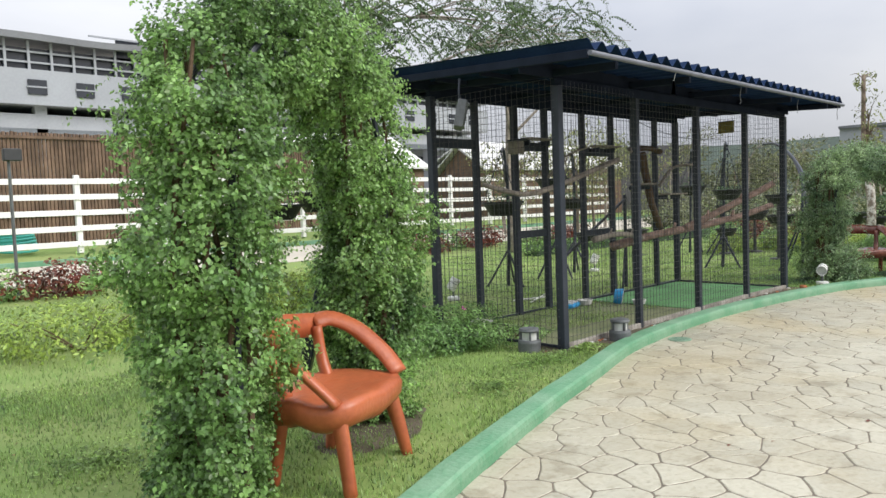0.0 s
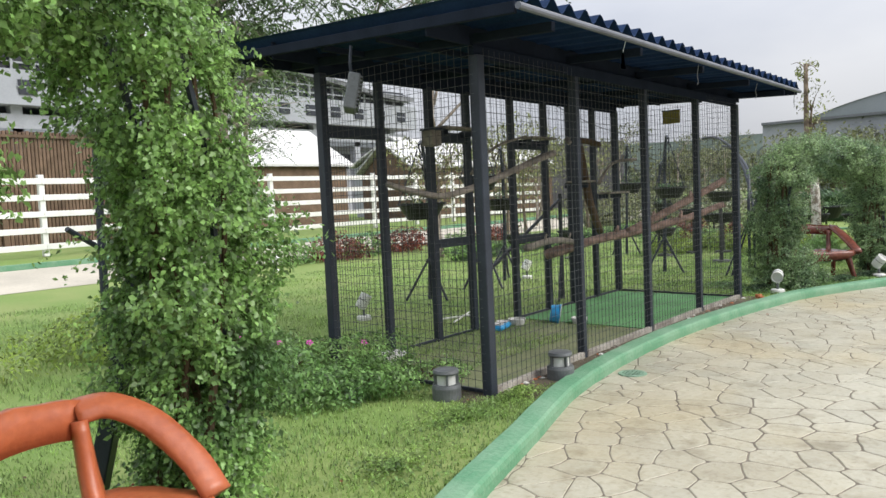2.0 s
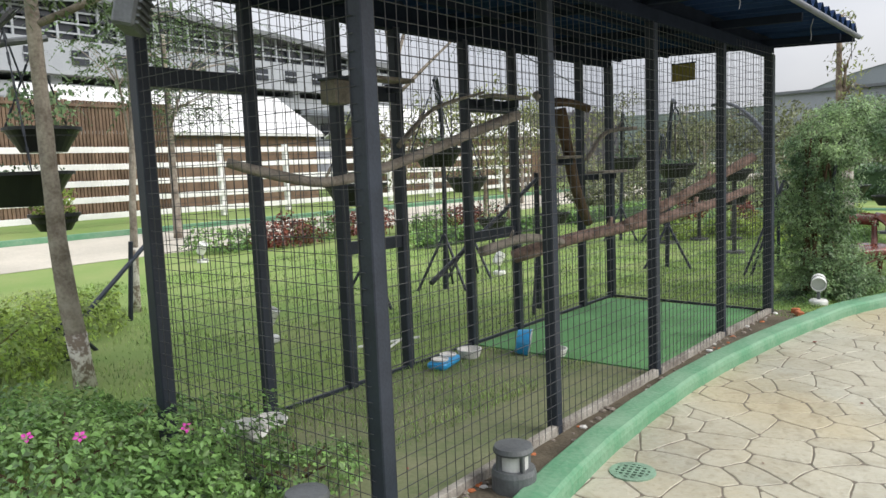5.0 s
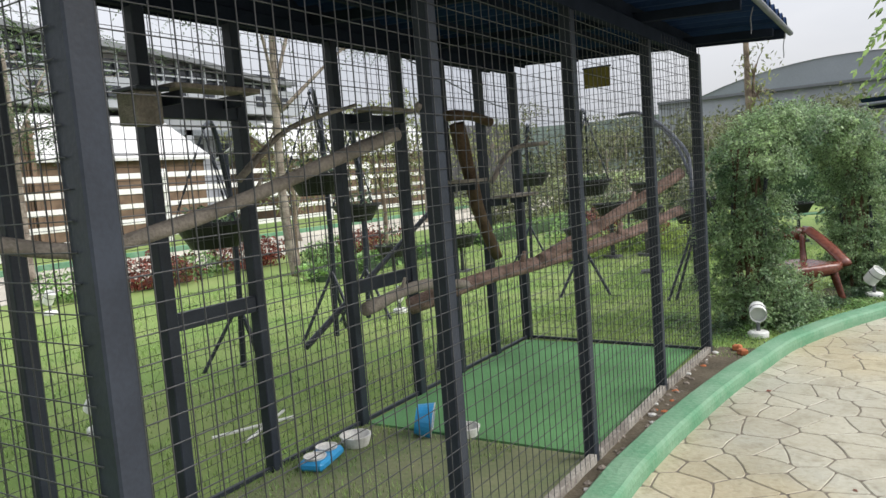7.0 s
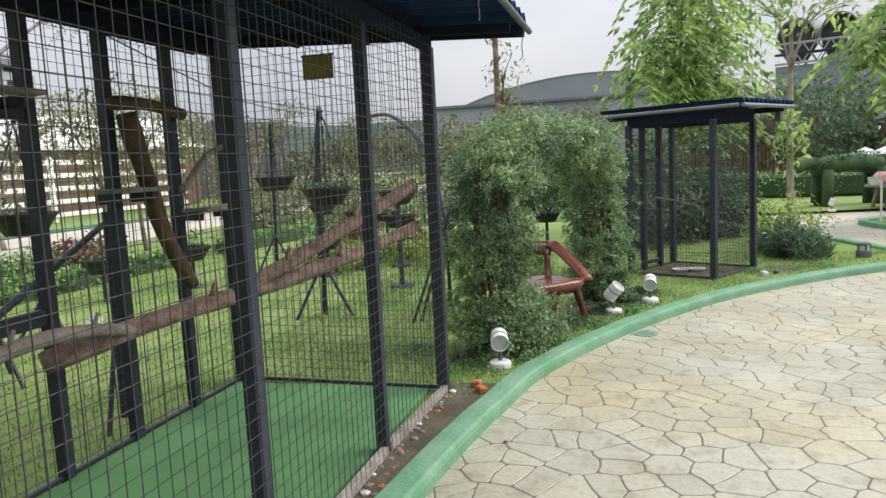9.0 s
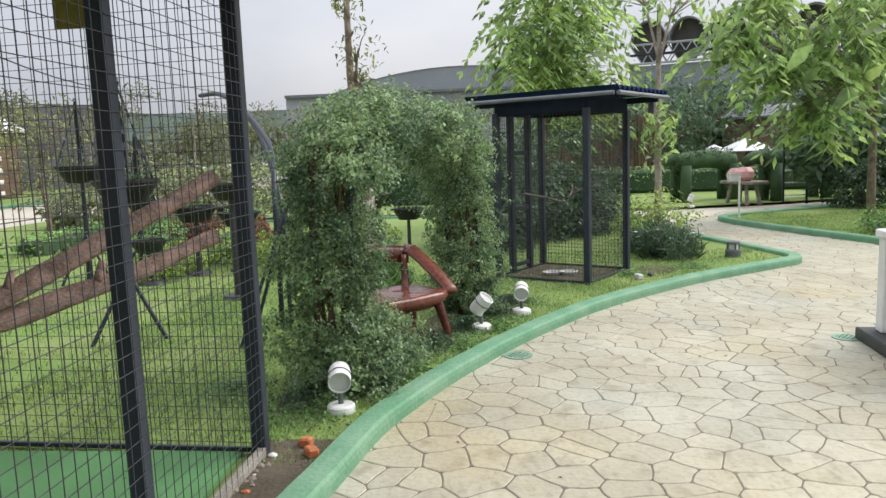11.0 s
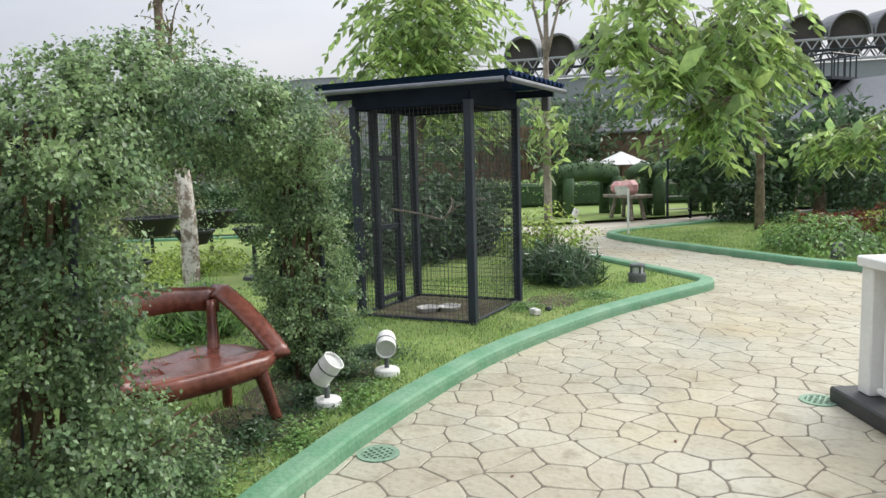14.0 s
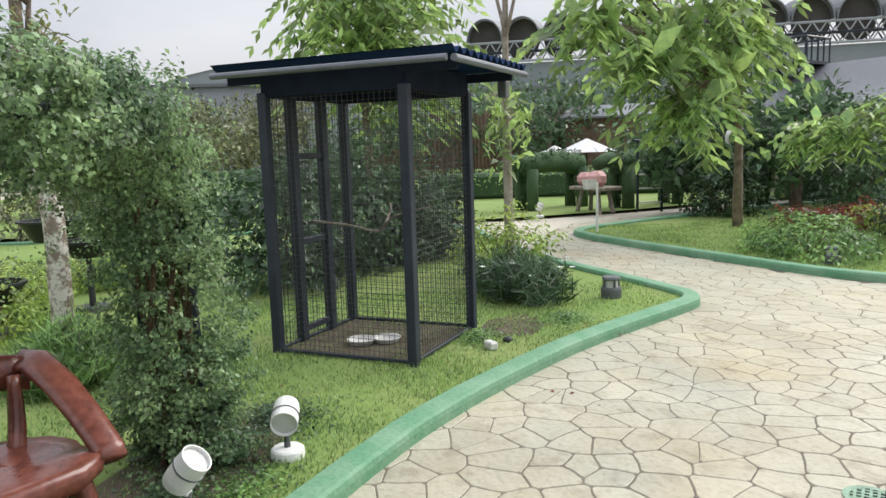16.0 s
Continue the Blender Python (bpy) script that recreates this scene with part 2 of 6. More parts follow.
def tube(bm, pts, r0, r1=None, seg=8, flat=1.0, wob=0.0):
    """A round bar swept along points, from radius r0 to r1."""
    pts = [Vector(p) for p in pts]
    r1 = r0 if r1 is None else r1
    rings, side = [], None
    for i, p in enumerate(pts):
        d = (pts[min(i + 1, len(pts) - 1)] - pts[max(i - 1, 0)]).normalized()
        if side is None:
            side = d.orthogonal().normalized()
        side = (side - d * side.dot(d)).normalized()
        up = d.cross(side)
        r = r0 + (r1 - r0) * i / max(1, len(pts) - 1)
        ring = []
        for k in range(seg):
            a = 2 * math.pi * k / seg
            rr = r * (1 + wob * noise.noise(p * 3.1 + Vector((k * 1.7, 0, 0))))
            ring.append(bm.verts.new(p + side * (math.cos(a) * rr) + up * (math.sin(a) * rr * flat)))
        rings.append(ring)
    for a, b in zip(rings, rings[1:]):
        for k in range(seg):
            bm.faces.new((a[k], a[(k + 1) % seg], b[(k + 1) % seg], b[k]))
    bm.faces.new(rings[0][::-1])
    bm.faces.new(rings[-1])
    return bm


def bar(pts, r0, r1=None, seg=8, flat=1.0, wob=0.0):
    return tube(bmesh.new(), pts, r0, r1, seg, flat, wob)


def lathe(profile, seg=24, m=None, bm=None):
    """A turned body from (radius, height) pairs."""
    bm = bm or bmesh.new()
    m = m or Matrix()
    rings = []
    for r, z in profile:
        if r < 1e-5:
            rings.append([bm.verts.new(m @ Vector((0, 0, z)))])
        else:
            rings.append([bm.verts.new(m @ Vector((r * math.cos(2 * math.pi * k / seg), r * math.sin(2 * math.pi * k / seg), z))) for k in range(seg)])
    for a, b in zip(rings, rings[1:]):
        for k in range(seg):
            f = [a[k % len(a)], a[(k + 1) % len(a)], b[(k + 1) % len(b)], b[k % len(b)]]
            f = list(dict.fromkeys(f))
            if len(f) > 2:
                bm.faces.new(f)
    if len(rings[0]) > 2 and abs(profile[0][0] - profile[-1][0]) < 1e-6:
        for k in range(seg):
            bm.faces.new((rings[-1][k], rings[-1][(k + 1) % seg], rings[0][(k + 1) % seg], rings[0][k]))
        return bm
    for ring in (rings[0], rings[-1]):
        if len(ring) > 2:
            bm.faces.new(ring)
    return bm


def smoothline(pts, n=8):
    """A smooth line through points (Catmull-Rom)."""
    p = [Vector(a) for a in pts]
    p = [p[0] * 2 - p[1]] + p + [p[-1] * 2 - p[-2]]
    out = []
    for i in range(1, len(p) - 2):
        for k in range(n):
            t = k / n
            a, b, c, d = p[i - 1], p[i], p[i + 1], p[i + 2]
            out.append(0.5 * ((2 * b) + (c - a) * t + (2 * a - 5 * b + 4 * c - d) * t * t + (3 * b - a - 3 * c + d) * t ** 3))
    return out + [p[-2]]


def mesh_from(name, verts, faces, mat, smooth=False):
    """A mesh object out of arrays of vertices and equal-sided faces."""
    me = bpy.data.meshes.new(name)
    k = faces.shape[1]
    me.vertices.add(len(verts))
    me.vertices.foreach_set("co", np.ascontiguousarray(verts, np.float32).ravel())
    me.loops.add(faces.size)
    me.loops.foreach_set("vertex_index", np.ascontiguousarray(faces, np.int32).ravel())
    me.polygons.add(len(faces))
    me.polygons.foreach_set("loop_start", np.arange(0, faces.size, k, dtype=np.int32))
    me.update(calc_edges=True)
    me.materials.append(M[mat])
    if smooth:
        me.shade_smooth()
    return new(name, me)


rng = np.random.default_rng(7)


def unit(v):
    return v / np.maximum(np.linalg.norm(v, axis=1, keepdims=True), 1e-6)


def leaf_arrays(P, size, aspect=0.55, up=0.5, out=None, droop=0.2, fold=0.25):
    """Folded diamond leaves at points P: vertices and triangles."""
    n = len(P)
    nrm = unit(rng.normal(size=(n, 3)) + np.array([0, 0, up * 2]) + (0 if out is None else out * 1.2))
    d = rng.normal(size=(n, 3)) + np.array([0, 0, -droop * 2])
    if out is not None:
        d = d + out * 0.8
    d = unit(d - nrm * np.sum(d * nrm, 1, keepdims=True))
    s = np.cross(nrm, d)
    L = (size * rng.uniform(0.6, 1.3, n))[:, None]
    W = L * aspect / 2
    a = P - d * L * 0.5
    tip = P + d * L * 0.5 - np.array([0, 0, 1]) * L * droop * 0.4
    mid = P - d * L * 0.05
    v = np.stack([a, mid + s * W + nrm * W * fold, tip, mid - s * W + nrm * W * fold], 1).reshape(-1, 3)
    i = np.arange(n)[:, None] * 4
    f = np.concatenate([i + np.array([0, 1, 2]), i + np.array([0, 2, 3])])
    return v, f


def leaves(name, P, size, mat, parent=None, **kw):
    v, f = leaf_arrays(np.asarray(P, float), size, **kw)
    ob = mesh_from(name, v, f, mat)
    if parent:
        ob.parent = parent
        ob["kind"] = "stuff"
    return ob


def lump(P, freq, amp, seed=0.0):
    return np.array([noise.noise(Vector((p[0] * freq + seed, p[1] * freq, p[2] * freq))) for p in P]) * amp


def fill_tube(pts, radii, n, shell=0.5, lumps=0.35, freq=2.6, seed=0.0, flat=1.0):
    """Points in an uneven tube round a line, most of them near its skin; also the ways out."""
    pts = np.array(pts, float)
    seg = np.linalg.norm(np.diff(pts, axis=0), axis=1)
    cum = np.concatenate([[0], np.cumsum(seg)])
    t = rng.uniform(0, cum[-1], n)
    c = np.stack([np.interp(t, cum, pts[:, k]) for k in range(3)], 1)
    R = np.interp(t, cum, radii)
    k = np.clip(np.searchsorted(cum, t) - 1, 0, len(seg) - 1)
    tan = (np.diff(pts, axis=0) / seg[:, None])[k]
    o = rng.normal(size=(n, 3))
    o = unit(o - tan * np.sum(o * tan, 1, keepdims=True))
    base = c + o * R[:, None]
    w = 1 + lump(base, freq, lumps * 1.6, seed)
    rr = R * (shell + (1 - shell) * np.sqrt(rng.uniform(0, 1, n))) * w
    P = c + o * rr[:, None]
    P += rng.normal(size=(n, 3)) * 0.02
    return P, o


def clusters(P, o, n, spread, seed=0):
    """Short leafy shoots round points P: the points of their leaves and the ways out."""
    k = len(P)
    m = max(1, n // k)
    d = unit(rng.normal(size=(k, 3)) + o * 1.1)
    L = spread * rng.uniform(0.7, 2.2, k)
    t = rng.uniform(-0.2, 1, (k, m, 1))
    Q = P[:, None, :] + d[:, None, :] * L[:, None, None] * t + rng.normal(size=(k, m, 3)) * spread * 0.38
    return Q.reshape(-1, 3), np.repeat(o, m, axis=0)


def fill_ball(c, r, n, shell=0.45, lumps=0.35, freq=1.2, seed=0.0):
    o = unit(rng.normal(size=(n, 3)))
    c, r = np.array(c, float), np.array(r, float)
    base = c + o * r
    w = 1 + lump(base, freq, lumps * 1.6, seed)
    rr = (shell + (1 - shell) * np.cbrt(rng.uniform(0, 1, n))) * w
    return c + o * r * rr[:, None], o


def inside(x, y, poly):
    """Which of the points lie in a polygon."""
    x, y = np.asarray(x, float), np.asarray(y, float)
    res = np.zeros(x.shape, bool)
    for (x0, y0), (x1, y1) in zip(poly, poly[1:] + poly[:1]):
        c = ((y0 > y) != (y1 > y)) & (x < (x1 - x0) * (y - y0) / ((y1 - y0) or 1e-9) + x0)
        res ^= c
    return res


def land(y):
    """The lawn's height: level by the cages, rising towards the road and fence behind."""
    return float(np.interp(y, [-60, 5, 11, 14.6, 16.5, 40], [0, 0, 0.25, 0.45, 0.65, 0.8]))


# ---- ground, kerbs, paving ----
PAVE, KERB_TOP = -0.05, 0.06
KERB = [(-14, -8.6), (-9, -5.0), (-6, -3.0), (-4.4, -2.05), (-3.4, -1.65), (-2.66, -1.39), (-1.9, -1.15), (-1.3, -0.97), (-0.5, -0.75), (0.44, -0.48), (1.3, -0.35),
        (2.2, -0.28), (3.2, -0.27), (4.2, -0.35), (5.0, -0.44), (5.7, -0.56), (6.4, -0.69), (7.0, -0.89), (7.6, -1.14), (8.33, -1.5), (9.1, -1.95),
        (9.9, -2.48), (10.6, -3.07), (11.3, -3.77), (11.9, -4.47), (12.4, -5.16), (12.85, -5.78), (13.12, -6.03), (13.5, -6.1), (14.4, -5.88),
        (15.3, -5.62), (16.2, -5.38), (17.6, -5.1), (19.4, -5.0), (21.0, -4.95), (22.0, -4.4), (22.25, -3.0), (22.3, 2.0), (22.3, 11.0)]
ISLE = [(12.9, -9.6), (13.8, -8.85), (14.5, -8.4), (16.3, -7.75), (17.9, -7.2), (19.2, -6.88), (19.9, -7.02), (20.6, -8.0), (21.8, -10.5),
        (23.5, -15), (24.5, -25), (11.5, -25), (9.5, -15.5), (11.2, -11.4), (12.9, -9.6)]
kerb_line = smoothline([(x, y, 0) for x, y in KERB], 6)
isle_line = smoothline([(x, y, 0) for x, y in ISLE], 6)


def offset(line, d):
    out = []
    for i, p in enumerate(line):
        t = (line[min(i + 1, len(line) - 1)] - line[max(i - 1, 0)]).normalized()
        out.append(p + Vector((-t.y, t.x, 0)) * d)
    return out


def kerb(name, line, width, label):
    """A painted kerb: rounded top, upright face, laid along a line."""
    inner = offset(line, width)
    bm = bmesh.new()
    prof = [(0.0, PAVE - 0.04), (0.0, KERB_TOP - 0.05), (0.007, KERB_TOP - 0.018), (0.026, KERB_TOP - 0.002), (0.1, KERB_TOP + 0.003), (width - 0.024, KERB_TOP), (width - 0.008, KERB_TOP - 0.012), (width, KERB_TOP - 0.04), (width, PAVE - 0.04)]
    rows = []
    for p, q in zip(line, inner):
        d = (q - p).normalized()
        wob = 0.006 * noise.noise(p * 2.3)
        rows.append([bm.verts.new((p.x + d.x * (o + wob), p.y + d.y * (o + wob), z + wob * 0.7)) for o, z in prof])
    for a, b in zip(rows, rows[1:]):
        for k in range(len(prof) - 1):
            bm.faces.new((a[k], a[k + 1], b[k + 1], b[k]))
    return tagged(part(name, bm, "kerb", smooth=False), label, "kerb", kind="structure")


def sheet(name, outline, mat, step, zf, label, category, extra=0.0):
    """A level or rolling sheet inside an outline, cut into triangles."""
    xs, ys = [p[0] for p in outline], [p[1] for p in outline]
    gx, gy = np.meshgrid(np.arange(min(xs) + step / 2, max(xs), step), np.arange(min(ys) + step / 2, max(ys), step))
    ok = inside(gx, gy, list(outline))
    pts = [Vector(p) for p in outline] + [Vector(p) for p in zip(gx[ok].tolist(), gy[ok].tolist())]
    n = len(outline)
    vs, _, fs, *_ = delaunay_2d_cdt(pts, [(k, (k + 1) % n) for k in range(n)], [], 1, 1e-5)
    bm = bmesh.new()
    made = [bm.verts.new((p.x, p.y, zf(p.y) + extra)) for p in vs]
    for f in fs:
        bm.faces.new([made[k] for k in f])
    return tagged(part(name, bm, mat, smooth=True), label, category, kind="structure")


bm = bmesh.new()
for x0, x1, y0, y1 in ((-400, 400, -400, 400),):
    vs = [bm.verts.new(p) for p in ((x0, y0, PAVE - 0.03), (x1, y0, PAVE - 0.03), (x1, y1, PAVE - 0.03), (x0, y1, PAVE - 0.03))]
    bm.faces.new(vs)
tagged(part("ground", bm, "concrete"), "pale beige concrete ground running to the horizon", "ground", kind="structure")

kerb("kerb", kerb_line, 0.2, "green-painted concrete kerb curving along the lawn")
kerb("kerb", isle_line, 0.2, "green-painted concrete kerb round the far planted island")
lawn_edge = [(p.x, p.y) for p in offset(kerb_line, 0.17)]
lawn_poly = lawn_edge + [(22.3, 11.2), (-40, 11.2), (-40, -14)]
sheet("lawn", lawn_poly, "lawn", 2.0, land, "bright green mown lawn with worn patches", "lawn")
isle_poly = [(p.x, p.y) for p in offset(isle_line, 0.17)][:-1]
sheet("lawn", isle_poly, "lawn", 4.0, lambda y: 0.0, "green lawn of the planted island", "lawn")
sheet("lawn", [(23.4, 11.2), (23.4, 5), (23.2, -6.4), (23.9, -9.5), (25.5, -14), (27, -36), (75, -60), (75, 5), (75, 11.2)], "lawn", 4.0, land, "green lawn under the clipped hedges", "lawn")
sheet("road", [(-40, 11.2), (75, 11.2), (75, 14.6), (-40, 14.6)], "concrete", 3.0, land, "pale concrete road behind the garden", "road", 0.006)
sheet("verge", [(-60, 14.6), (120, 14.6), (120, 40), (-60, 40)], "lawn", 5.0, land, "rising grass verge under the white fence", "verge")
bm = bmesh.new()
box(bm, (10, 14.72, 0.5), (110, 0.2, 0.16))
tagged(part("kerb", bm, "kerb"), "green-painted kerb along the far road", "kerb", kind="structure")

slab_line = [(p.x, p.y) for p in offset(kerb_line, 0.1)]
slab = slab_line[:193] + [(21.5, -7.4), (24, -13), (26, -30), (-16, -30), (-16, -9)]
paving = sheet("pavement", slab, "joint", 3.0, lambda y: PAVE - 0.0035, "beige stamped-concrete paving with dark irregular joints", "pavement")


# ---- the cages ----
def wire_panel(name, parent, origin, right, width, z0, z1, pitch=0.075, r=0.0016, label="", skip=()):
    """A sheet of welded wire mesh: upright and level wires, square in section."""
    o, d = np.array([*origin, 0.0]), np.array([*right, 0.0])
    nrm = np.array([-d[1], d[0], 0.0])
    up = np.array([0, 0, 1.0])
    V, F = [], []

    def wire(a, b, p, q):
        base = len(V)
        for e in (a, b):
            for s, t in ((1, 1), (-1, 1), (-1, -1), (1, -1)):
                V.append(e + p * r * s + q * r * t)
        for k in range(4):
            F.append((base + k, base + (k + 1) % 4, base + 4 + (k + 1) % 4, base + 4 + k))
    x = pitch / 2
    while x < width:
        wire(o + d * x + up * z0, o + d * x + up * z1, d, nrm)
        x += pitch
    z = z0 + pitch / 2
    while z < z1:
        wire(o + up * z + nrm * 0.0032, o + d * width + up * z + nrm * 0.0032, up, nrm)
        z += pitch
    ob = mesh_from(name, np.array(V), np.array(F), "wire")
    ob.parent = parent
    if label:
        ob["label"] = label
    return ob


def post(parent, x, y, z0, z1, s=0.075, name="post"):
    return part(name, boxm((x, y, (z0 + z1) / 2), (s, s, z1 - z0), bevel=0.006), "steel", parent)


def rail(parent, a, b, w=0.06, h=0.06, name="rail", mat="steel"):
    a, b = Vector(a), Vector(b)
    d = b - a
    m = Matrix.Translation((a + b) / 2) @ d.to_track_quat("X", "Z").to_matrix().to_4x4()
    return part(name, boxm((0, 0, 0), (d.length, w, h), m, 0.004), mat, parent)


def corrugated(name, parent, c00, ux, uy, lx, ly, rise, mat, pitch=0.13, amp=0.022, thick=0.006, along="y"):
    """A corrugated roof sheet; its waves run along one side and it rises along uy."""
    bm = bmesh.new()
    ux, uy, c00 = Vector((*ux, 0)), Vector((*uy, 0)), Vector(c00)
    wave_len, run_len = (lx, ly) if along == "y" else (ly, lx)
    n = int(wave_len / pitch * 8)
    rows = []
    for lay in (0, 1):
        for e in (0, 1):
            row = []
            for k in range(n + 1):
                w = wave_len * k / n
                a, b = (w, e * run_len) if along == "y" else (e * run_len, w)
                z = amp * math.cos(2 * math.pi * w / pitch) + rise * b / ly - thick * lay
                row.append(bm.verts.new(c00 + ux * a + uy * b + Vector((0, 0, z))))
            rows.append(row)
    for a, b in ((rows[0], rows[1]), (rows[2], rows[3]), (rows[0], rows[2]), (rows[1], rows[3])):
        for k in range(n):
            bm.faces.new((a[k], a[k + 1], b[k + 1], b[k]))
    return part(name, bm, mat, parent, "dark blue corrugated metal sheet", smooth=False)


CX, CY, TOP = 6.0, 1.92, 2.76
cage = thing("bird_cage", "large black steel bird cage with wire mesh and corrugated roof", "aviary")
FRONT = [(0.02, 0.07), (1.6, 0.09), (3.13, 0.075), (4.65, 0.06), (5.98, 0.0)]
for k, (x, y) in enumerate(FRONT):
    post(cage, x, y, -0.04, TOP, 0.09 if k in (0, 4) else 0.075)
for x in (0, 0.78, 1.57, 2.25, 3.18, 3.98, 4.66, 5.37, 6.12):
    post(cage, x, CY, -0.04, TOP + 0.12, 0.09 if x in (0, 6.12) else 0.08)
rail(cage, (-0.02, 0.09, TOP + 0.03), (6.04, 0.02, TOP + 0.03), 0.06, 0.1, "roof_beam", "roof_steel")
rail(cage, (-0.04, CY, TOP + 0.15), (6.16, CY, TOP + 0.15), 0.06, 0.1, "roof_beam", "roof_steel")
for x in (0, 1.5, 3.0, 4.5, 6.0):
    rail(cage, (x, -0.66, TOP + 0.09), (x, 2.3, TOP + 0.24), 0.05, 0.07, "rafter", "roof_steel")
for (xa, ya), (xb, yb) in zip(FRONT, FRONT[1:]):
    rail(cage, (xa + 0.03, ya - 0.02, 0.02), (xb - 0.03, yb - 0.02, 0.02), 0.05, 0.09, "bottom_rail", "pale_rail")
rail(cage, (0, CY, 0.03), (6.12, CY, 0.03), 0.03, 0.03, "bottom_rail")
rail(cage, (0.02, 0.09, 0.03), (0, CY, 0.03), 0.03, 0.03, "bottom_rail")
rail(cage, (5.99, 0.02, 0.03), (6.12, CY, 0.03), 0.03, 0.03, "bottom_rail")
for x0, x1, z in ((0, 0.78, 2.33), (1.57, 2.25, 2.33), (1.57, 2.25, 1.12), (3.18, 3.98, 2.29), (3.18, 3.98, 1.05)):
    rail(cage, (x0, CY, z), (x1, CY, z), 0.05, 0.12 if z > 1.5 else 0.1, "door_rail")
for (xa, ya), (xb, yb) in zip(FRONT, FRONT[1:]):
    span = math.hypot(xb - xa, yb - ya)
    wire_panel("wire_mesh", cage, (xa, ya - 0.045), ((xb - xa) / span, (yb - ya) / span), span, 0.02, TOP + 0.05)
wire_panel("wire_mesh", cage, (0, CY + 0.045), (1, 0), 3.0, 0.02, TOP + 0.12)
wire_panel("wire_mesh", cage, (3.0, CY + 0.045), (1, 0), 3.1, 0.02, TOP + 0.12)
wire_panel("wire_mesh", cage, (-0.03, 0.07), (0, 1), CY - 0.07, 0.02, TOP + 0.08)
wire_panel("wire_mesh", cage, (6.03, 0.0), (0.0697, 0.9976), CY, 0.02, TOP + 0.08)
corrugated("roof_sheet", cage, (-0.58, -0.72, TOP + 0.22), (1, 0), (0, 1), 7.1, 3.15, 0.16, "roof_blue", 0.24, 0.044)
part("gutter", bar([(-0.58, -0.74, TOP + 0.13), (6.48, -0.74, TOP + 0.13)], 0.025, seg=10), "gutter", cage, "grey metal gutter pipe")
for y, z in ((0.1, TOP + 0.15), (CY, TOP + 0.27), (2.36, TOP + 0.28)):
    rail(cage, (-0.55, y, z), (6.48, y, z), 0.02, 0.15, "fascia", "roof_steel")
for x in (-0.55, 6.48):
    rail(cage, (x, -0.7, TOP + 0.13), (x, 2.4, TOP + 0.29), 0.04, 0.08, "fascia", "roof_steel")
for y in (0.65, 1.3):
    rail(cage, (-0.5, y, TOP + 0.13 + 0.05 * y), (6.45, y, TOP + 0.13 + 0.05 * y), 0.04, 0.05, "purlin", "roof_steel")
tagged(part("soil_bed", boxm((1.62, 1.0, 0.002), (3.1, 1.76, 0.03)), "soil_olive"), "dark damp earth floor inside the cage", "soil", kind="structure")
tagged(part("turf_mat", boxm((4.6, 1.0, 0.006), (2.8, 1.76, 0.03)), "turf"), "deep green artificial turf mat on the cage floor", "mat")

A2, B2 = Vector((0.85, -0.527)).normalized(), Vector((0.527, 0.85)).normalized()
P2 = Vector((11.4, -2.63))
W2, D2, TOP2 = 1.3, 1.36, 2.3


def c2(a, b, z):
    p = P2 + A2 * a + B2 * b
    return Vector((p.x, p.y, z))


dove = thing("dove_cage", "small black steel dove cage with mesh sides and corrugated roof", "aviary")
turn2 = Matrix.Rotation(math.atan2(A2.y, A2.x), 4, "Z")
for a, b in ((0, 0), (W2, 0), (0, D2), (W2, D2), (0.38, D2), (0.88, D2)):
    p = c2(a, b, 0)
    m = Matrix.Translation((p.x, p.y, TOP2 / 2 - 0.02)) @ turn2
    part("post", boxm((0, 0, 0), (0.085, 0.085, TOP2 + 0.04), m, 0.006), "steel", dove)
for a, b in (((0, 0), (W2, 0)), ((0, 0), (0, D2)), ((W2, 0), (W2, D2)), ((0, D2), (W2, D2))):
    rail(dove, c2(*a, 0.03), c2(*b, 0.02), 0.03, 0.03, "bottom_rail")
    rail(dove, c2(*a, TOP2 + 0.06), c2(*b, TOP2 + 0.06), 0.05, 0.2, "roof_beam", "roof_steel")
    va, vb = c2(*a, 0), c2(*b, 0)
    d = (vb - va).normalized()
    wire_panel("wire_mesh", dove, (va.x, va.y), (d.x, d.y), (vb - va).length, 0.02, TOP2, 0.05)
rail(dove, c2(0.38, D2, 1.75), c2(0.88, D2, 1.75), 0.045, 0.06, "door_rail")
rail(dove, c2(0.38, D2, 0.95), c2(0.88, D2, 0.95), 0.045, 0.06, "door_rail")
rail(dove, c2(0.38, D2, 0.12), c2(0.88, D2, 0.12), 0.045, 0.06, "door_rail")
corrugated("roof_sheet", dove, c2(-0.18, -0.5, TOP2 + 0.22), A2, B2, W2 + 0.5, D2 + 0.9, 0.0, "roof_blue", 0.15, 0.026)
part("gutter", bar([c2(-0.2, -0.46, TOP2 + 0.15), c2(-0.2, D2 + 0.38, TOP2 + 0.15)], 0.028, seg=10), "gutter", dove, "grey metal gutter pipe")
part("gutter", bar([c2(-0.16, -0.5, TOP2 + 0.15), c2(W2 + 0.3, -0.5, TOP2 + 0.15)], 0.028, seg=10), "gutter", dove, "grey metal edge pipe")
for a in (0.0, W2):
    rail(dove, c2(a, -0.46, TOP2 + 0.12), c2(a, D2 + 0.36, TOP2 + 0.12), 0.05, 0.08, "rafter", "roof_steel")
p = c2(W2 / 2, D2 / 2, 0.004)
tagged(part("soil_bed", boxm((0, 0, 0), (W2 - 0.1, D2 - 0.1, 0.03), Matrix.Translation(p) @ turn2), "soil"), "bare brown earth floor inside the dove cage", "soil", kind="structure")


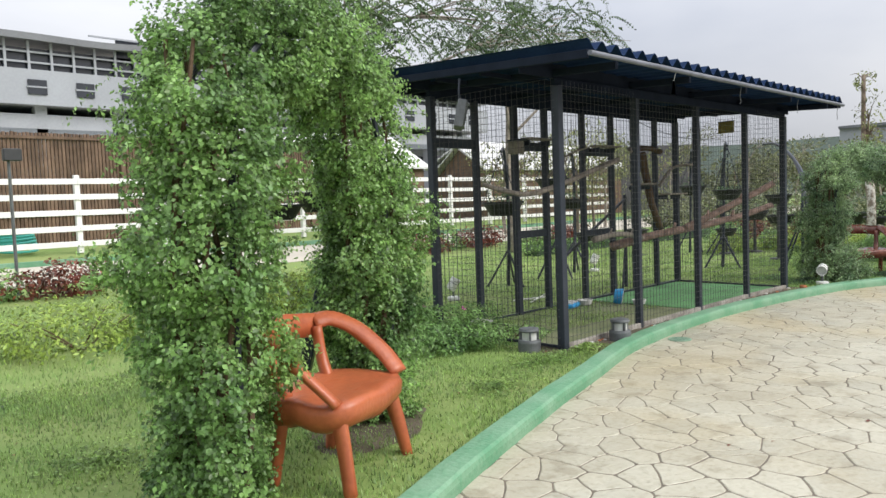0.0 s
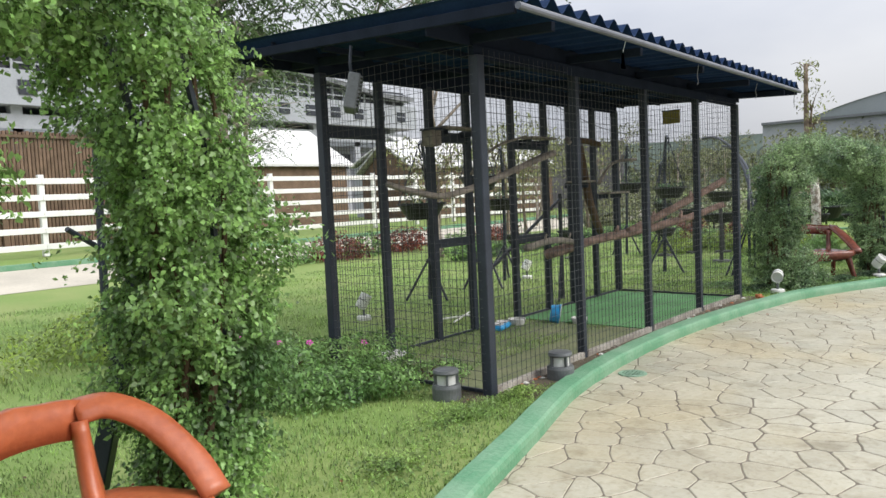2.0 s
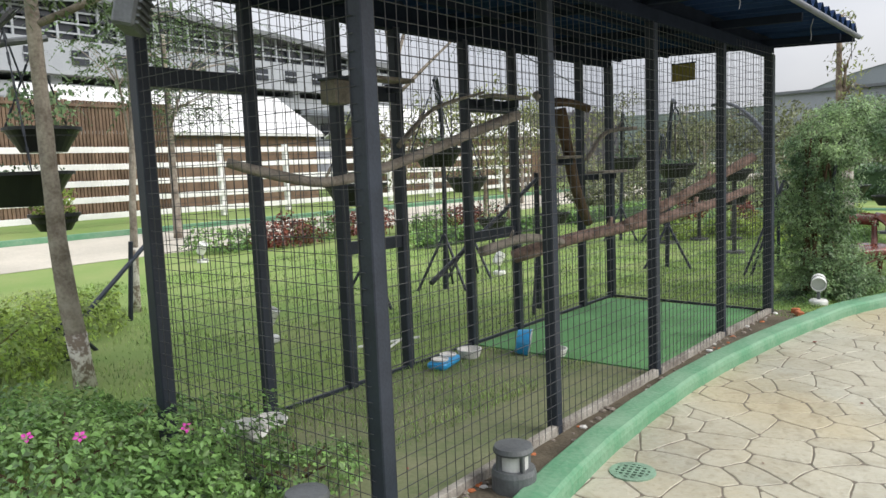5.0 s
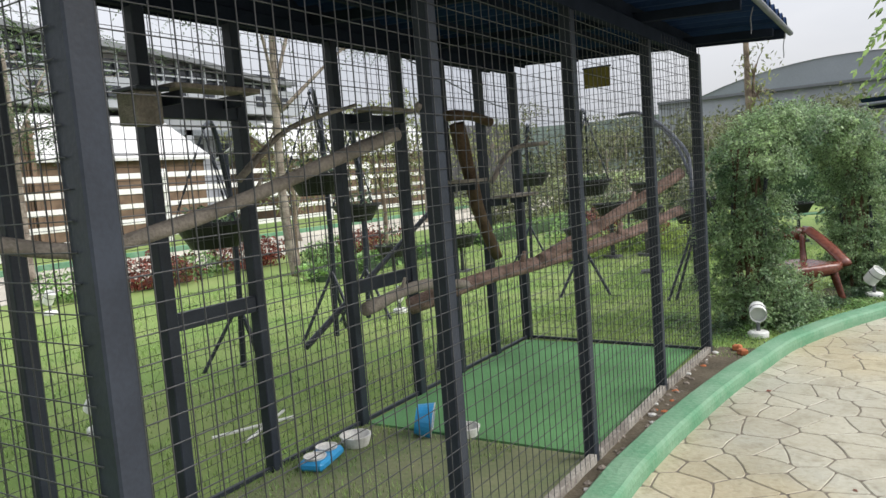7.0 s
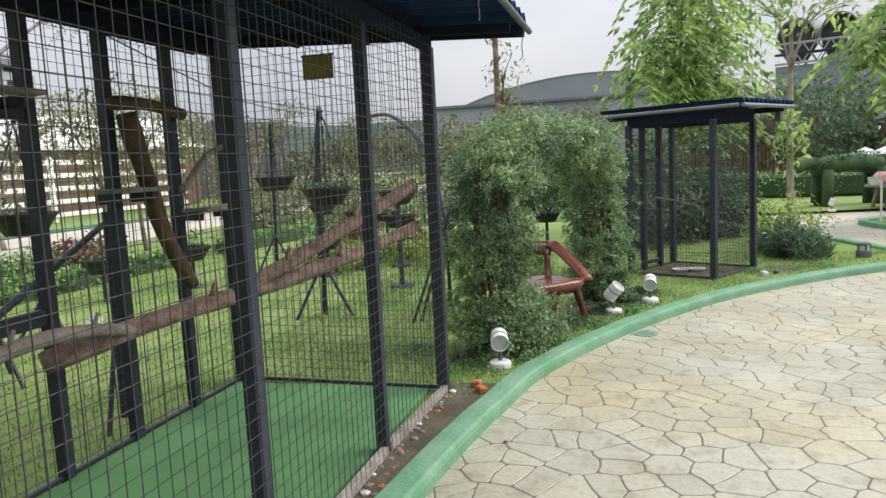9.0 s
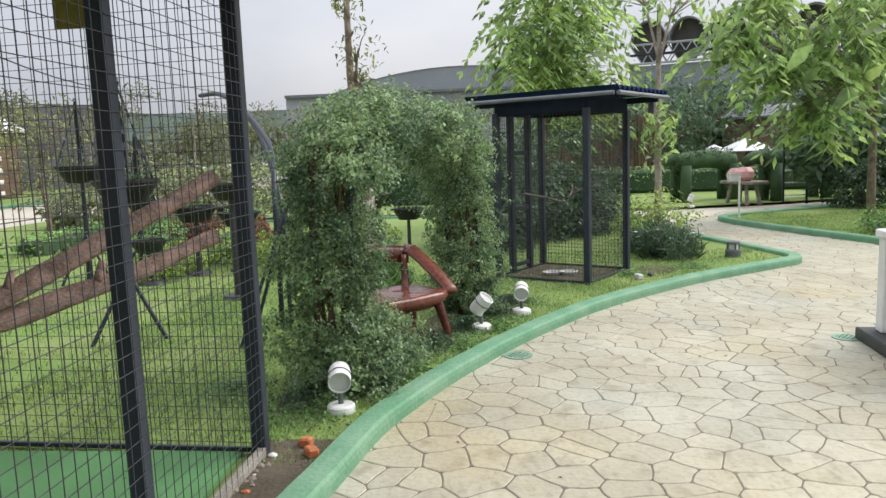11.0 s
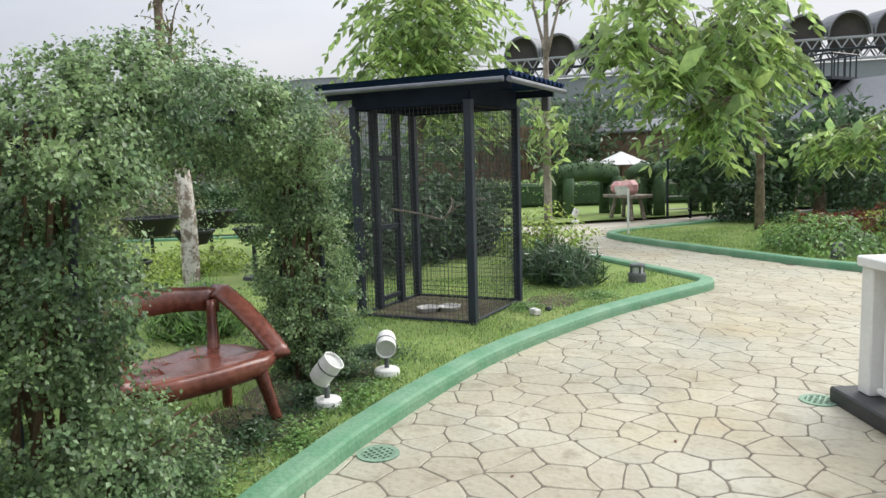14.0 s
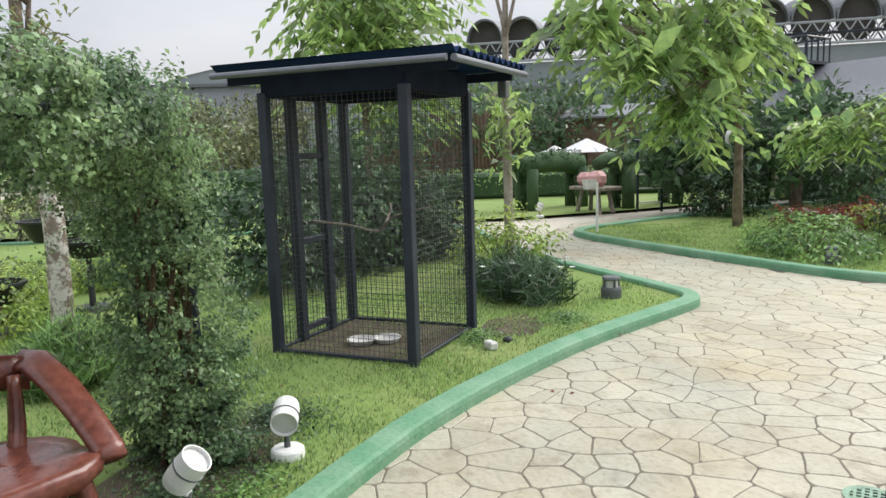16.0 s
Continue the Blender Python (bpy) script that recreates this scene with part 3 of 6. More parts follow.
# ---- leafy archways ----
def archway(name, a, b, r, height, thick, n, size, mat, label, seed, lumps=0.35, wisps=0, taper=(0.1, 0.1), deep=1.0):
    """Two leafy pillars and a leafy lintel over a frame of stems."""
    arch = thing(name, label, "archway")
    a, b = Vector((*a, 0)), Vector((*b, 0))
    d = (b - a).normalized()
    ctl = [a + Vector((0, 0, 0.02)), a + Vector((0, 0, height * 0.45)), a + Vector((0, 0, height * 0.8)) + d * 0.08,
           a + Vector((0, 0, height)) + d * 0.42, b + Vector((0, 0, height)) - d * 0.42,
           b + Vector((0, 0, height * 0.8)) - d * 0.08, b + Vector((0, 0, height * 0.45)), b + Vector((0, 0, 0.02))]
    line = smoothline(ctl, 6)
    rad = []
    for p in line:
        low = taper[0] if (p - a).length < (p - b).length else taper[1]
        rad.append(r * (0.9 if p.z < height * 0.8 else thick) * (1.06 - 0.1 * math.cos(p.z * 2.2)) * (1 - low * max(0.0, 1 - p.z / 1.0)))
    P, o = fill_tube([tuple(p) for p in line], rad, n // 40, 0.45, lumps, 3.4, seed)
    dense = lump(P, 2.1, 1.0, seed + 4) > rng.uniform(-0.75, -0.1, len(P))
    P, o = clusters(P[dense], o[dense], int(n * dense.mean()), 0.066)
    across = np.array([-d.y, d.x, 0])
    P = P + across * (((P - np.array(a)) @ across) * (deep - 1))[:, None]
    ok = P[:, 2] > 0.01
    leaves("leaves", P[ok], size, mat, arch, out=o[ok], up=0.35, aspect=0.72)
    if wisps:
        Q = []
        for k in range(wisps):
            i = random.randrange(4, len(line) - 4)
            th = random.uniform(0, 2 * math.pi)
            q = line[i] + Vector((math.cos(th), math.sin(th), 0.3 + random.random() * 0.5)) * rad[i] * 0.8
            v = Vector((math.cos(th), math.sin(th), random.uniform(0.0, 1.1))).normalized() * 0.026
            for s in range(random.randint(7, 18)):
                v += Vector((0, 0, -0.0022))
                q = q + v
                Q += [q + Vector(rng.normal(size=3) * 0.014) for _ in range(3)]
        leaves("shoot_leaves", [tuple(q) for q in Q], size * 0.9, mat, arch, up=0.2, aspect=0.5)
    for side in (a, b):
        for k in range(7):
            th = k * 0.9 + seed
            pts = [side + Vector((math.cos(th + z * 0.9), math.sin(th + z * 0.9), 0)) * r * (0.45 + 0.3 * noise.noise(Vector((k, z, seed)))) + Vector((0, 0, z * height / 2.4)) for z in (0, 0.4, 0.8, 1.2, 1.6, 2.0, 2.3)]
            part("stem", bar(smoothline(pts, 3), 0.022, 0.01, 6, wob=0.3), "vine", arch)
    for p in (0.3, -0.3):
        q = Vector((-d.y, d.x, 0)) * p
        part("frame", bar([v + q * 0.6 for v in line], 0.02, seg=6), "steel", arch, "black steel hoop inside the leaves")
    return arch


archway("leafy_archway", (-4.42, -0.86), (-2.8, -0.2), 0.365, 2.57, 0.9, 150000, 0.031, "leaf_arch", "dense green climbing plant trained over a garden archway", 1.3, 0.5, 90)
archway("leafy_archway", (7.38, -0.17), (9.85, -1.07), 0.27, 1.97, 0.95, 110000, 0.03, "leaf_fine", "shaggy small-leaved climber over an archway round a bench", 6.1, 0.5, 150, (-0.85, -0.1), 1.3)


skirt = thing("trailing_climber", "trailing small-leaved shoots at the foot of the archway", "climber")
P, o = fill_tube([(7.35, -0.2, 0.02), (7.46, -0.42, 0.28), (7.6, -0.58, 0.2), (7.72, -0.66, 0.08)], [0.34, 0.31, 0.22, 0.1], 600, 0.35, 0.6, 3.0, 2.2)
P, o = clusters(P, o, 13000, 0.075)
ok = P[:, 2] > 0.01
leaves("leaves", P[ok], 0.03, "leaf_fine", skirt, out=o[ok], up=0.35, aspect=0.7)
for k in range(6):
    th = k * 1.05
    part("stem", bar(smoothline([(7.38, -0.25, 0.0), (7.5 + 0.15 * math.cos(th), -0.5 + 0.15 * math.sin(th), 0.35), (7.65 + 0.25 * math.cos(th), -0.66 + 0.2 * math.sin(th), 0.45)], 4), 0.012, 0.005, 6, wob=0.3), "vine", skirt)


# ---- rustic chairs ----
def rustic_chair(m, mat, label, w=0.92, seat=0.41, arms=0.82, deep=0.27, plank=False):
    c = thing("rustic_chair", label, "chair", m)
    bm = bmesh.new()
    out = []
    for k in range(28):
        t = 2 * math.pi * k / 28
        x, y = math.cos(t), math.sin(t)
        q = (abs(x) ** 3.2 + abs(y) ** 3.2) ** (-1 / 3.2)
        wob = 1 + 0.1 * noise.noise(Vector((x * 2.4, y * 2.4, 4 + w)))
        out.append((x * q * w / 2 * wob, y * q * deep * wob))
    rings = []
    for s, z in ((0.72, 0.27), (0.9, 0.295), (1.0, 0.335), (1.02, 0.385), (0.98, 0.412), (0.8, 0.414), (0.4, 0.4)):
        rings.append([bm.verts.new((x * s, y * s, z + 0.03 * noise.noise(Vector((x * 5, y * 5, w))))) for x, y in out])
    for a, b in zip(rings, rings[1:]):
        for k in range(28):
            bm.faces.new((a[k], a[(k + 1) % 28], b[(k + 1) % 28], b[k]))
    bm.faces.new(rings[0])
    bm.faces.new(rings[-1])
    part("seat", bm, mat, c, smooth=True)
    for sx in (-1, 1):
        part("leg", bar(smoothline([(sx * w * 0.37, -0.17, 0.37), (sx * w * 0.4, -0.22, 0.2), (sx * w * 0.44, -0.27, -0.02)], 4), 0.062, 0.045, 9, 0.85, 0.3), mat, c, smooth=True)
        part("leg", bar(smoothline([(sx * w * 0.36, 0.18, 0.37), (sx * w * 0.37, 0.22, 0.2), (sx * w * 0.39, 0.27, -0.02)], 4), 0.05, 0.04, 9, 0.85, 0.25), mat, c, smooth=True)
        part("back_post", bar(smoothline([(sx * w * 0.27, 0.2, 0.38), (sx * w * 0.31, 0.26, 0.55), (sx * w * 0.33, 0.3, 0.78)], 4), 0.05, 0.04, 9, 0.8, 0.25), mat, c, smooth=True)
        if plank:
            line = [Vector((sx * w * 0.38, 0.36, 0.83)), Vector((sx * w * 0.43, 0.31, 0.83)), Vector((sx * w * 0.47, 0.16, 0.71)), Vector((sx * w * 0.5, -0.02, 0.57)), Vector((sx * w * 0.51, -0.2, 0.43)), Vector((sx * w * 0.5, -0.25, 0.39))]
            part("arm", bar(line, 0.08, 0.075, 10, 0.48, 0.2), mat, c, smooth=True)
            continue
        part("arm", bar(smoothline([(sx * w * 0.36, 0.34, 0.81), (sx * w * 0.46, 0.25, 0.82), (sx * w * 0.51, 0.09, 0.73), (sx * w * 0.51, -0.09, 0.57), (sx * w * 0.47, -0.22, 0.41)], 5), 0.072, 0.062, 10, 0.55, 0.25), mat, c, smooth=True)
    bm = bmesh.new()
    rows = []
    for k in range(13):
        u = -1 + 2 * k / 12
        x, y = u * w * 0.4, 0.34 - 0.05 * (1 - u * u) * -1
        top, bot = 0.86 + 0.05 * (1 - u * u) + 0.012 * noise.noise(Vector((u * 3, 1, 0))), 0.67 + 0.05 * (1 - u * u)
        rows.append([bm.verts.new(p) for p in ((x, y - 0.028, bot), (x, y - 0.034, (top + bot) / 2), (x, y - 0.022, top), (x, y + 0.022, top), (x, y + 0.03, (top + bot) / 2), (x, y + 0.024, bot))])
    for a, b in zip(rows, rows[1:]):
        for k in range(6):
            bm.faces.new((a[k], a[(k + 1) % 6], b[(k + 1) % 6], b[k]))
    bm.faces.new(rows[0])
    bm.faces.new(rows[-1])
    part("backrest", bm, mat, c, smooth=True)
    for o in c.children:
        for v in o.data.vertices:
            z = v.co.z
            v.co.z = z * seat / 0.41 if z < 0.41 else seat + (z - 0.41) * (arms - seat) / 0.41
    return c


rustic_chair(pose(-3.64, -0.91, 0, 0, 0, 24), "terracotta", "terracotta-painted rustic log chair standing in the archway", 0.86, 0.52, 0.86, 0.31)
rustic_chair(pose(8.73, -0.455, 0, 0, 0, -47), "redwood", "glossy red-brown rustic log chair standing in the archway", 1.03, 0.45, 0.81, 0.33, True)


# ---- garden lights ----
def spotlight(m, tilt, turn_, label):
    s = thing("garden_spotlight", label, "spotlight", m @ Matrix.Scale(1.02, 4), "white garden spotlights")
    part("base", lathe([(0.0, 0.0), (0.098, 0.0), (0.1, 0.02), (0.096, 0.048), (0.085, 0.058), (0.03, 0.062), (0.0, 0.062)], 24), "white", s, smooth=False)
    part("stem", lathe([(0.0, 0.05), (0.02, 0.05), (0.017, 0.13), (0.02, 0.15), (0.0, 0.15)], 12), "grey_cast", s)
    hm = pose(0, 0, 0.255, 0, 0, turn_) @ pose(0, 0, 0, tilt, 0, 0) @ pose(0, 0, -0.13)
    part("bracket", boxm((0, 0, 0.17), (0.05, 0.03, 0.07), pose(0, 0, 0, 0, 0, turn_), 0.008), "white", s)
    head = part("lamp_head", lathe([(0.0, 0.0), (0.058, 0.0), (0.072, 0.01), (0.078, 0.05), (0.078, 0.12), (0.082, 0.121), (0.082, 0.128), (0.078, 0.129), (0.079, 0.2), (0.073, 0.2), (0.07, 0.175), (0.0, 0.172)], 28, hm @ pose(0, 0, 0.03)), "white", s, smooth=False)
    part("ring", lathe([(0.08, 0.122), (0.0835, 0.122), (0.0835, 0.13), (0.08, 0.13)], 28, hm @ pose(0, 0, 0.03)), "grey_cast", head)
    part("glass", lathe([(0.0, 0.177), (0.069, 0.177), (0.069, 0.181), (0.0, 0.181)], 24, hm @ pose(0, 0, 0.03)), "lens", head)
    return s


spotlight(pose(6.72, -0.34, 0.0), 100, -78, "white metal garden spotlight on a round base by the kerb")
spotlight(pose(9.07, -1.28, 0.0), 42, -22, "white metal garden spotlight tilted towards the paving")
spotlight(pose(9.76, -1.71, 0.0), 104, -92, "white metal garden spotlight on a round base by the kerb")


def bollard(m):
    s = thing("bollard_light", "low dark grey bollard light with a frosted window", "bollard light", m, "bollard lights along the lawn")
    part("base", lathe([(0.0, -0.02), (0.118, -0.02), (0.12, 0.1), (0.112, 0.125), (0.0, 0.125)], 28), "grey_cast", s)
    part("lens", lathe([(0.0, 0.12), (0.078, 0.12), (0.078, 0.215), (0.0, 0.215)], 24), "lens", s)
    for k in range(4):
        a = math.pi / 4 + k * math.pi / 2
        part("fin", boxm((0.088, 0, 0.168), (0.03, 0.018, 0.1), Matrix.Rotation(a, 4, "Z"), 0.003), "grey_cast", s)
    part("cap", lathe([(0.0, 0.21), (0.102, 0.21), (0.108, 0.222), (0.1, 0.245), (0.06, 0.252), (0.0, 0.252)], 28), "grey_cast", s)
    return s


first = bollard(pose(-0.23, 0.33, 0.0))
copy_thing(first, pose(0.77, -0.15, 0.0, 0, 0, 20))
copy_thing(first, pose(13.55, -5.15, 0.0, 0, 0, 50))
copy_thing(first, pose(14.82, -8.85, 0.0, 0, 0, 10))


# ---- white ranch fence, board fence, far buildings ----
def ranch_fence(x0, x1, y, base, gap=2.4):
    fence = thing("ranch_fence", "white-painted five-rail timber ranch fence on the grass verge", "fence")
    x = x0
    while x <= x1:
        part("post", boxm((x, y, base + 1.02), (0.14, 0.14, 2.1), bevel=0.012), "white", fence)
        x += gap
    k = 0
    x = x0
    while x < x1:
        for i in range(5):
            z = base + 0.22 + i * 0.42 + 0.015 * noise.noise(Vector((x, i, 0)))
            part("rail", boxm((x + gap / 2, y - 0.09, z), (gap - 0.004, 0.035, 0.15), bevel=0.006), "white", fence)
        x += gap
    return fence


ranch_fence(-16, 26.0, 16.5, land(16.5))

boards = thing("board_fence", "tall weathered brown bamboo board fence behind the road", "fence")
x = -9.0
while x < 12.0:
    h = 3.75 + 0.05 * noise.noise(Vector((x * 5, 0, 0)))
    part("board", bar([(x, 21.5 + 0.02 * noise.noise(Vector((x * 9, 1, 0))), 0.6), (x, 21.5, 0.6 + h)], 0.058, 0.052, 6), "timber", boards)
    x += 0.115
for z in (1.4, 3.9):
    part("rail", boxm((1.5, 21.42, z + 0.3), (21, 0.05, 0.09)), "timber", boards)
for x in (-8, -4, 0, 4, 8, 11.8):
    part("post", boxm((x, 21.38, 2.6), (0.12, 0.12, 4.0)), "timber", boards)


def facade_windows(parent, x0, x1, y, z, w, h, n, mat="glass_dark"):
    for k in range(n):
        x = x0 + (x1 - x0) * (k + 0.5) / n
        win = part("window", boxm((x, y, z), (w, 0.12, h)), mat, parent)
        part("frame", boxm((x, y - 0.05, z), (w + 0.16, 0.08, 0.1)), "render_white", win)


hall = thing("exhibition_hall", "large white two-storey hall with a wavy glazed roof", "building")
part("wall", boxm((24, 60, 4.2), (64, 12, 9.6)), "render_white", hall)
part("wall", boxm((24, 57, 10.6), (66, 12, 2.4)), "render_white", hall)
part("balcony", boxm((24, 53.0, 7.6), (64, 2.4, 0.5)), "render_grey", hall)
part("parapet", boxm((24, 51.9, 8.1), (64, 0.2, 1.5)), "render_white", hall)
for k in range(12):
    part("column", boxm((-5.5 + k * 5.4, 52.2, 5.0), (0.8, 0.8, 9.6), bevel=0.05), "render_white", hall)
facade_windows(hall, -7, 56, 53.94, 6.0, 3.0, 1.5, 14)
facade_windows(hall, -7, 56, 50.96, 10.6, 1.2, 1.0, 20)
bm = bmesh.new()
rows = []
for k in range(61):
    x = -8 + 64 * k / 60
    z = 13.4 + 2.3 * math.exp(-((x - 25) / 8.5) ** 2) + 0.7 * math.sin(x * 0.2)
    rows.append([bm.verts.new((x, 50.4, z)), bm.verts.new((x, 66, z + 2.0)), bm.verts.new((x, 66, z + 1.6)), bm.verts.new((x, 50.4, z - 0.45))])
for a, b in zip(rows, rows[1:]):
    for j in range(4):
        bm.faces.new((a[j], a[(j + 1) % 4], b[(j + 1) % 4], b[j]))
part("roof", bm, "roof_grey", hall, "wavy grey metal roof")
for k in range(44):
    x = -7.5 + 64 * k / 44
    z = 13.0 + 2.3 * math.exp(-((x - 25) / 8.5) ** 2) + 0.7 * math.sin(x * 0.2)
    part("mullion", boxm((x, 51.2, (11.8 + z) / 2), (0.16, 0.16, z - 11.8)), "render_white", hall)
for z in (12.3, 13.0, 13.8, 14.6):
    x0, x1 = (-8, 56) if z < 13.1 else (14, 36)
    part("transom", boxm(((x0 + x1) / 2, 51.2, z), (x1 - x0, 0.12, 0.12)), "render_white", hall)
part("glazing", boxm((24, 51.5, 12.5), (63, 0.1, 1.6)), "glass_dark", hall)
part("glazing", boxm((25, 51.5, 13.9), (18, 0.1, 1.6)), "glass_dark", hall)


def gabled_shed(name, c, w, d, eave, ridge, label, turn_=0.0, wall="timber", roofm="canvas"):
    s = thing(name, label, "shed", pose(c[0], c[1], c[2], 0, 0, turn_))
    part("wall", boxm((0, 0, eave / 2), (w - 0.5, d - 0.5, eave)), wall, s)
    for sy in (-1, 1):
        bm = bmesh.new()
        a = [(-w / 2, sy * d / 2, eave), (w / 2, sy * d / 2, eave), (w / 2, 0, ridge), (-w / 2, 0, ridge)]
        lo = [bm.verts.new(p) for p in a]
        hi = [bm.verts.new((p[0], p[1], p[2] + 0.1)) for p in a]
        bm.faces.new(lo)
        bm.faces.new(hi)
        for k in range(4):
            bm.faces.new((lo[k], lo[(k + 1) % 4], hi[(k + 1) % 4], hi[k]))
        part("roof", bm, roofm, s, "white sheet roof slope")
    for sx in (-1, 1):
        bm = bmesh.new()
        t = [bm.verts.new(p) for p in ((sx * (w / 2 - 0.3), -d / 2 + 0.3, eave - 0.05), (sx * (w / 2 - 0.3), d / 2 - 0.3, eave - 0.05), (sx * (w / 2 - 0.3), 0, ridge - 0.05))]
        bm.faces.new(t)
        part("gable", bm, wall, s)
    return s


gabled_shed("white_shed", (13.5, 24.5, 0.7), 11, 6, 2.6, 4.4, "low shed with a bright white sheet roof")
gabled_shed("white_shed", (26, 21, 0.7), 9, 6, 2.4, 3.8, "low shed with a bright white sheet roof", -18)

# grey halls on the far side
barn = thing("arched_warehouse", "long blue-grey arched warehouse in the distance", "building", pose(105, 3, 0, 0, 0, 2))
bm = bmesh.new()
rows = []
for k in range(25):
    u = -1 + 2 * k / 24
    y, z = u * 27, 5.0 + 8.5 * (1 - u * u) ** 0.75
    rows.append([bm.verts.new((0, y, z)), bm.verts.new((60, y, z))])
for a, b in zip(rows, rows[1:]):
    bm.faces.new((a[0], a[1], b[1], b[0]))
part("roof", bm, "render_grey", barn, "arched blue-grey roof")
bm = bmesh.new()
loop = [(0.2, -27, 0), (0.2, 27, 0)] + [(0.2, -u * 27, 5.0 + 8.5 * (1 - u * u) ** 0.75) for u in [-1 + 2 * k / 24 for k in range(25)]]
bm.faces.new([bm.verts.new(p) for p in loop])
part("gable", bm, "render_grey", barn)

longwall = thing("site_wall", "long pale boundary wall in the distance", "wall")
part("wall", boxm((56, 2.5, 3.0), (0.5, 23, 6.2)), "render_white", longwall)
part("coping", boxm((55.9, 2.5, 6.2), (0.9, 23, 0.2)), "roof_grey", longwall)

hoard = thing("site_hoarding", "tall grey-violet sheet hoarding beyond the far lawn", "fence")
h0, h1 = Vector((37.6, 17.0, 0)), Vector((26.5, 30.5, 0))
hd_ = (h1 - h0).normalized()
for k in range(int((h1 - h0).length / 1.25)):
    c = h0 + hd_ * (0.625 + 1.25 * k)
    m = Matrix.Translation(c) @ hd_.to_track_quat("X", "Z").to_matrix().to_4x4()
    part("panel", boxm((0, 0.03 * (k % 2), 2.35), (1.23, 0.03, 4.6 + 0.05 * (k % 3))), "hoarding", hoard).matrix_basis = m
    part("post", boxm((-0.61, -0.09, 2.4), (0.08, 0.08, 4.9)), "hoarding", hoard).matrix_basis = m

grand = thing("grandstand", "grey grandstand with a row of round barrel canopies", "building", pose(74, -32, 0, 0, 0, -22))
part("wall", boxm((3, -14, 4.9), (6, 64, 9.8)), "render_grey", grand)
part("band", boxm((-0.1, -14, 7.4), (0.25, 64, 0.25)), "roof_grey", grand)
for k in range(9):
    part("window", boxm((-0.05, -42 + k * 7.0, 5.2), (0.2, 3.6, 1.6)), "glass_dark", grand)
for k in range(17):
    y = -44 + k * 3.75
    bm = bmesh.new()
    rows = []
    for j in range(15):
        t = math.pi * j / 14
        cy, cz = math.cos(t), math.sin(t)
        rows.append([bm.verts.new((x, y + cy * w, 12.0 + cz * h + lift)) for x, w, h, lift in ((-0.7, 1.82, 2.25, 0.0), (6.0, 1.82, 2.1, 0.9), (6.0, 1.7, 1.95, 0.9), (-0.7, 1.7, 2.1, 0.0))])
    for a, b in zip(rows, rows[1:]):
        for j in range(4):
            bm.faces.new((a[j], a[(j + 1) % 4], b[(j + 1) % 4], b[j]))
    canopy = part("canopy", bm, "roof_grey", grand, "arched grey vault with a dark mouth")
    # flat dark disc in place of the vault's shaded hollow
    part("mouth", lathe([(0.0, 0.0), (1.0, 0.0), (1.0, 0.1), (0.0, 0.1)], 28, pose(0.3, y, 12.1) @ Matrix.Diagonal((1, 1.68, 2.06, 1)) @ pose(0, 0, 0, 0, 90, 0)), "vault_shade", canopy)
for k in range(52):
    y = -46 + k * 1.23
    for sgn, x, mat in ((1, -0.3, "render_white"), (-1, -0.3, "render_white"), (1, 0.7, "steel"), (-1, 1.1, "steel")):
        part("strut", bar([(x, y, 10.0), (x, y + sgn * 1.2, 11.9)], 0.075, seg=4), mat, grand)
for x, z, mat in ((-0.3, 10.0, "render_white"), (-0.3, 11.9, "render_white"), (0.9, 11.0, "steel"), (-0.35, 10.9, "steel")):
    part("chord", bar([(x, -46, z), (x, 18, z)], 0.12, seg=6), mat, grand)

bm = bmesh.new()
rows = []
for k in range(61):
    a = radians(-75 + 150 * k / 60)
    h = 15 + 10 * math.exp(-((k - 33) / 9) ** 2) + 8 * math.exp(-((k - 46) / 6) ** 2) + 3 * noise.noise(Vector((k * 0.35, 0, 0)))
    rows.append([bm.verts.new((330 * math.cos(a), 330 * math.sin(a), -2)), bm.verts.new((360 * math.cos(a), 360 * math.sin(a), h))])
for a, b in zip(rows, rows[1:]):
    bm.faces.new((a[0], a[1], b[1], b[0]))
tagged(part("backdrop", bm, "hill", smooth=True), "hazy dark green hills on the horizon", "hills", kind="structure")


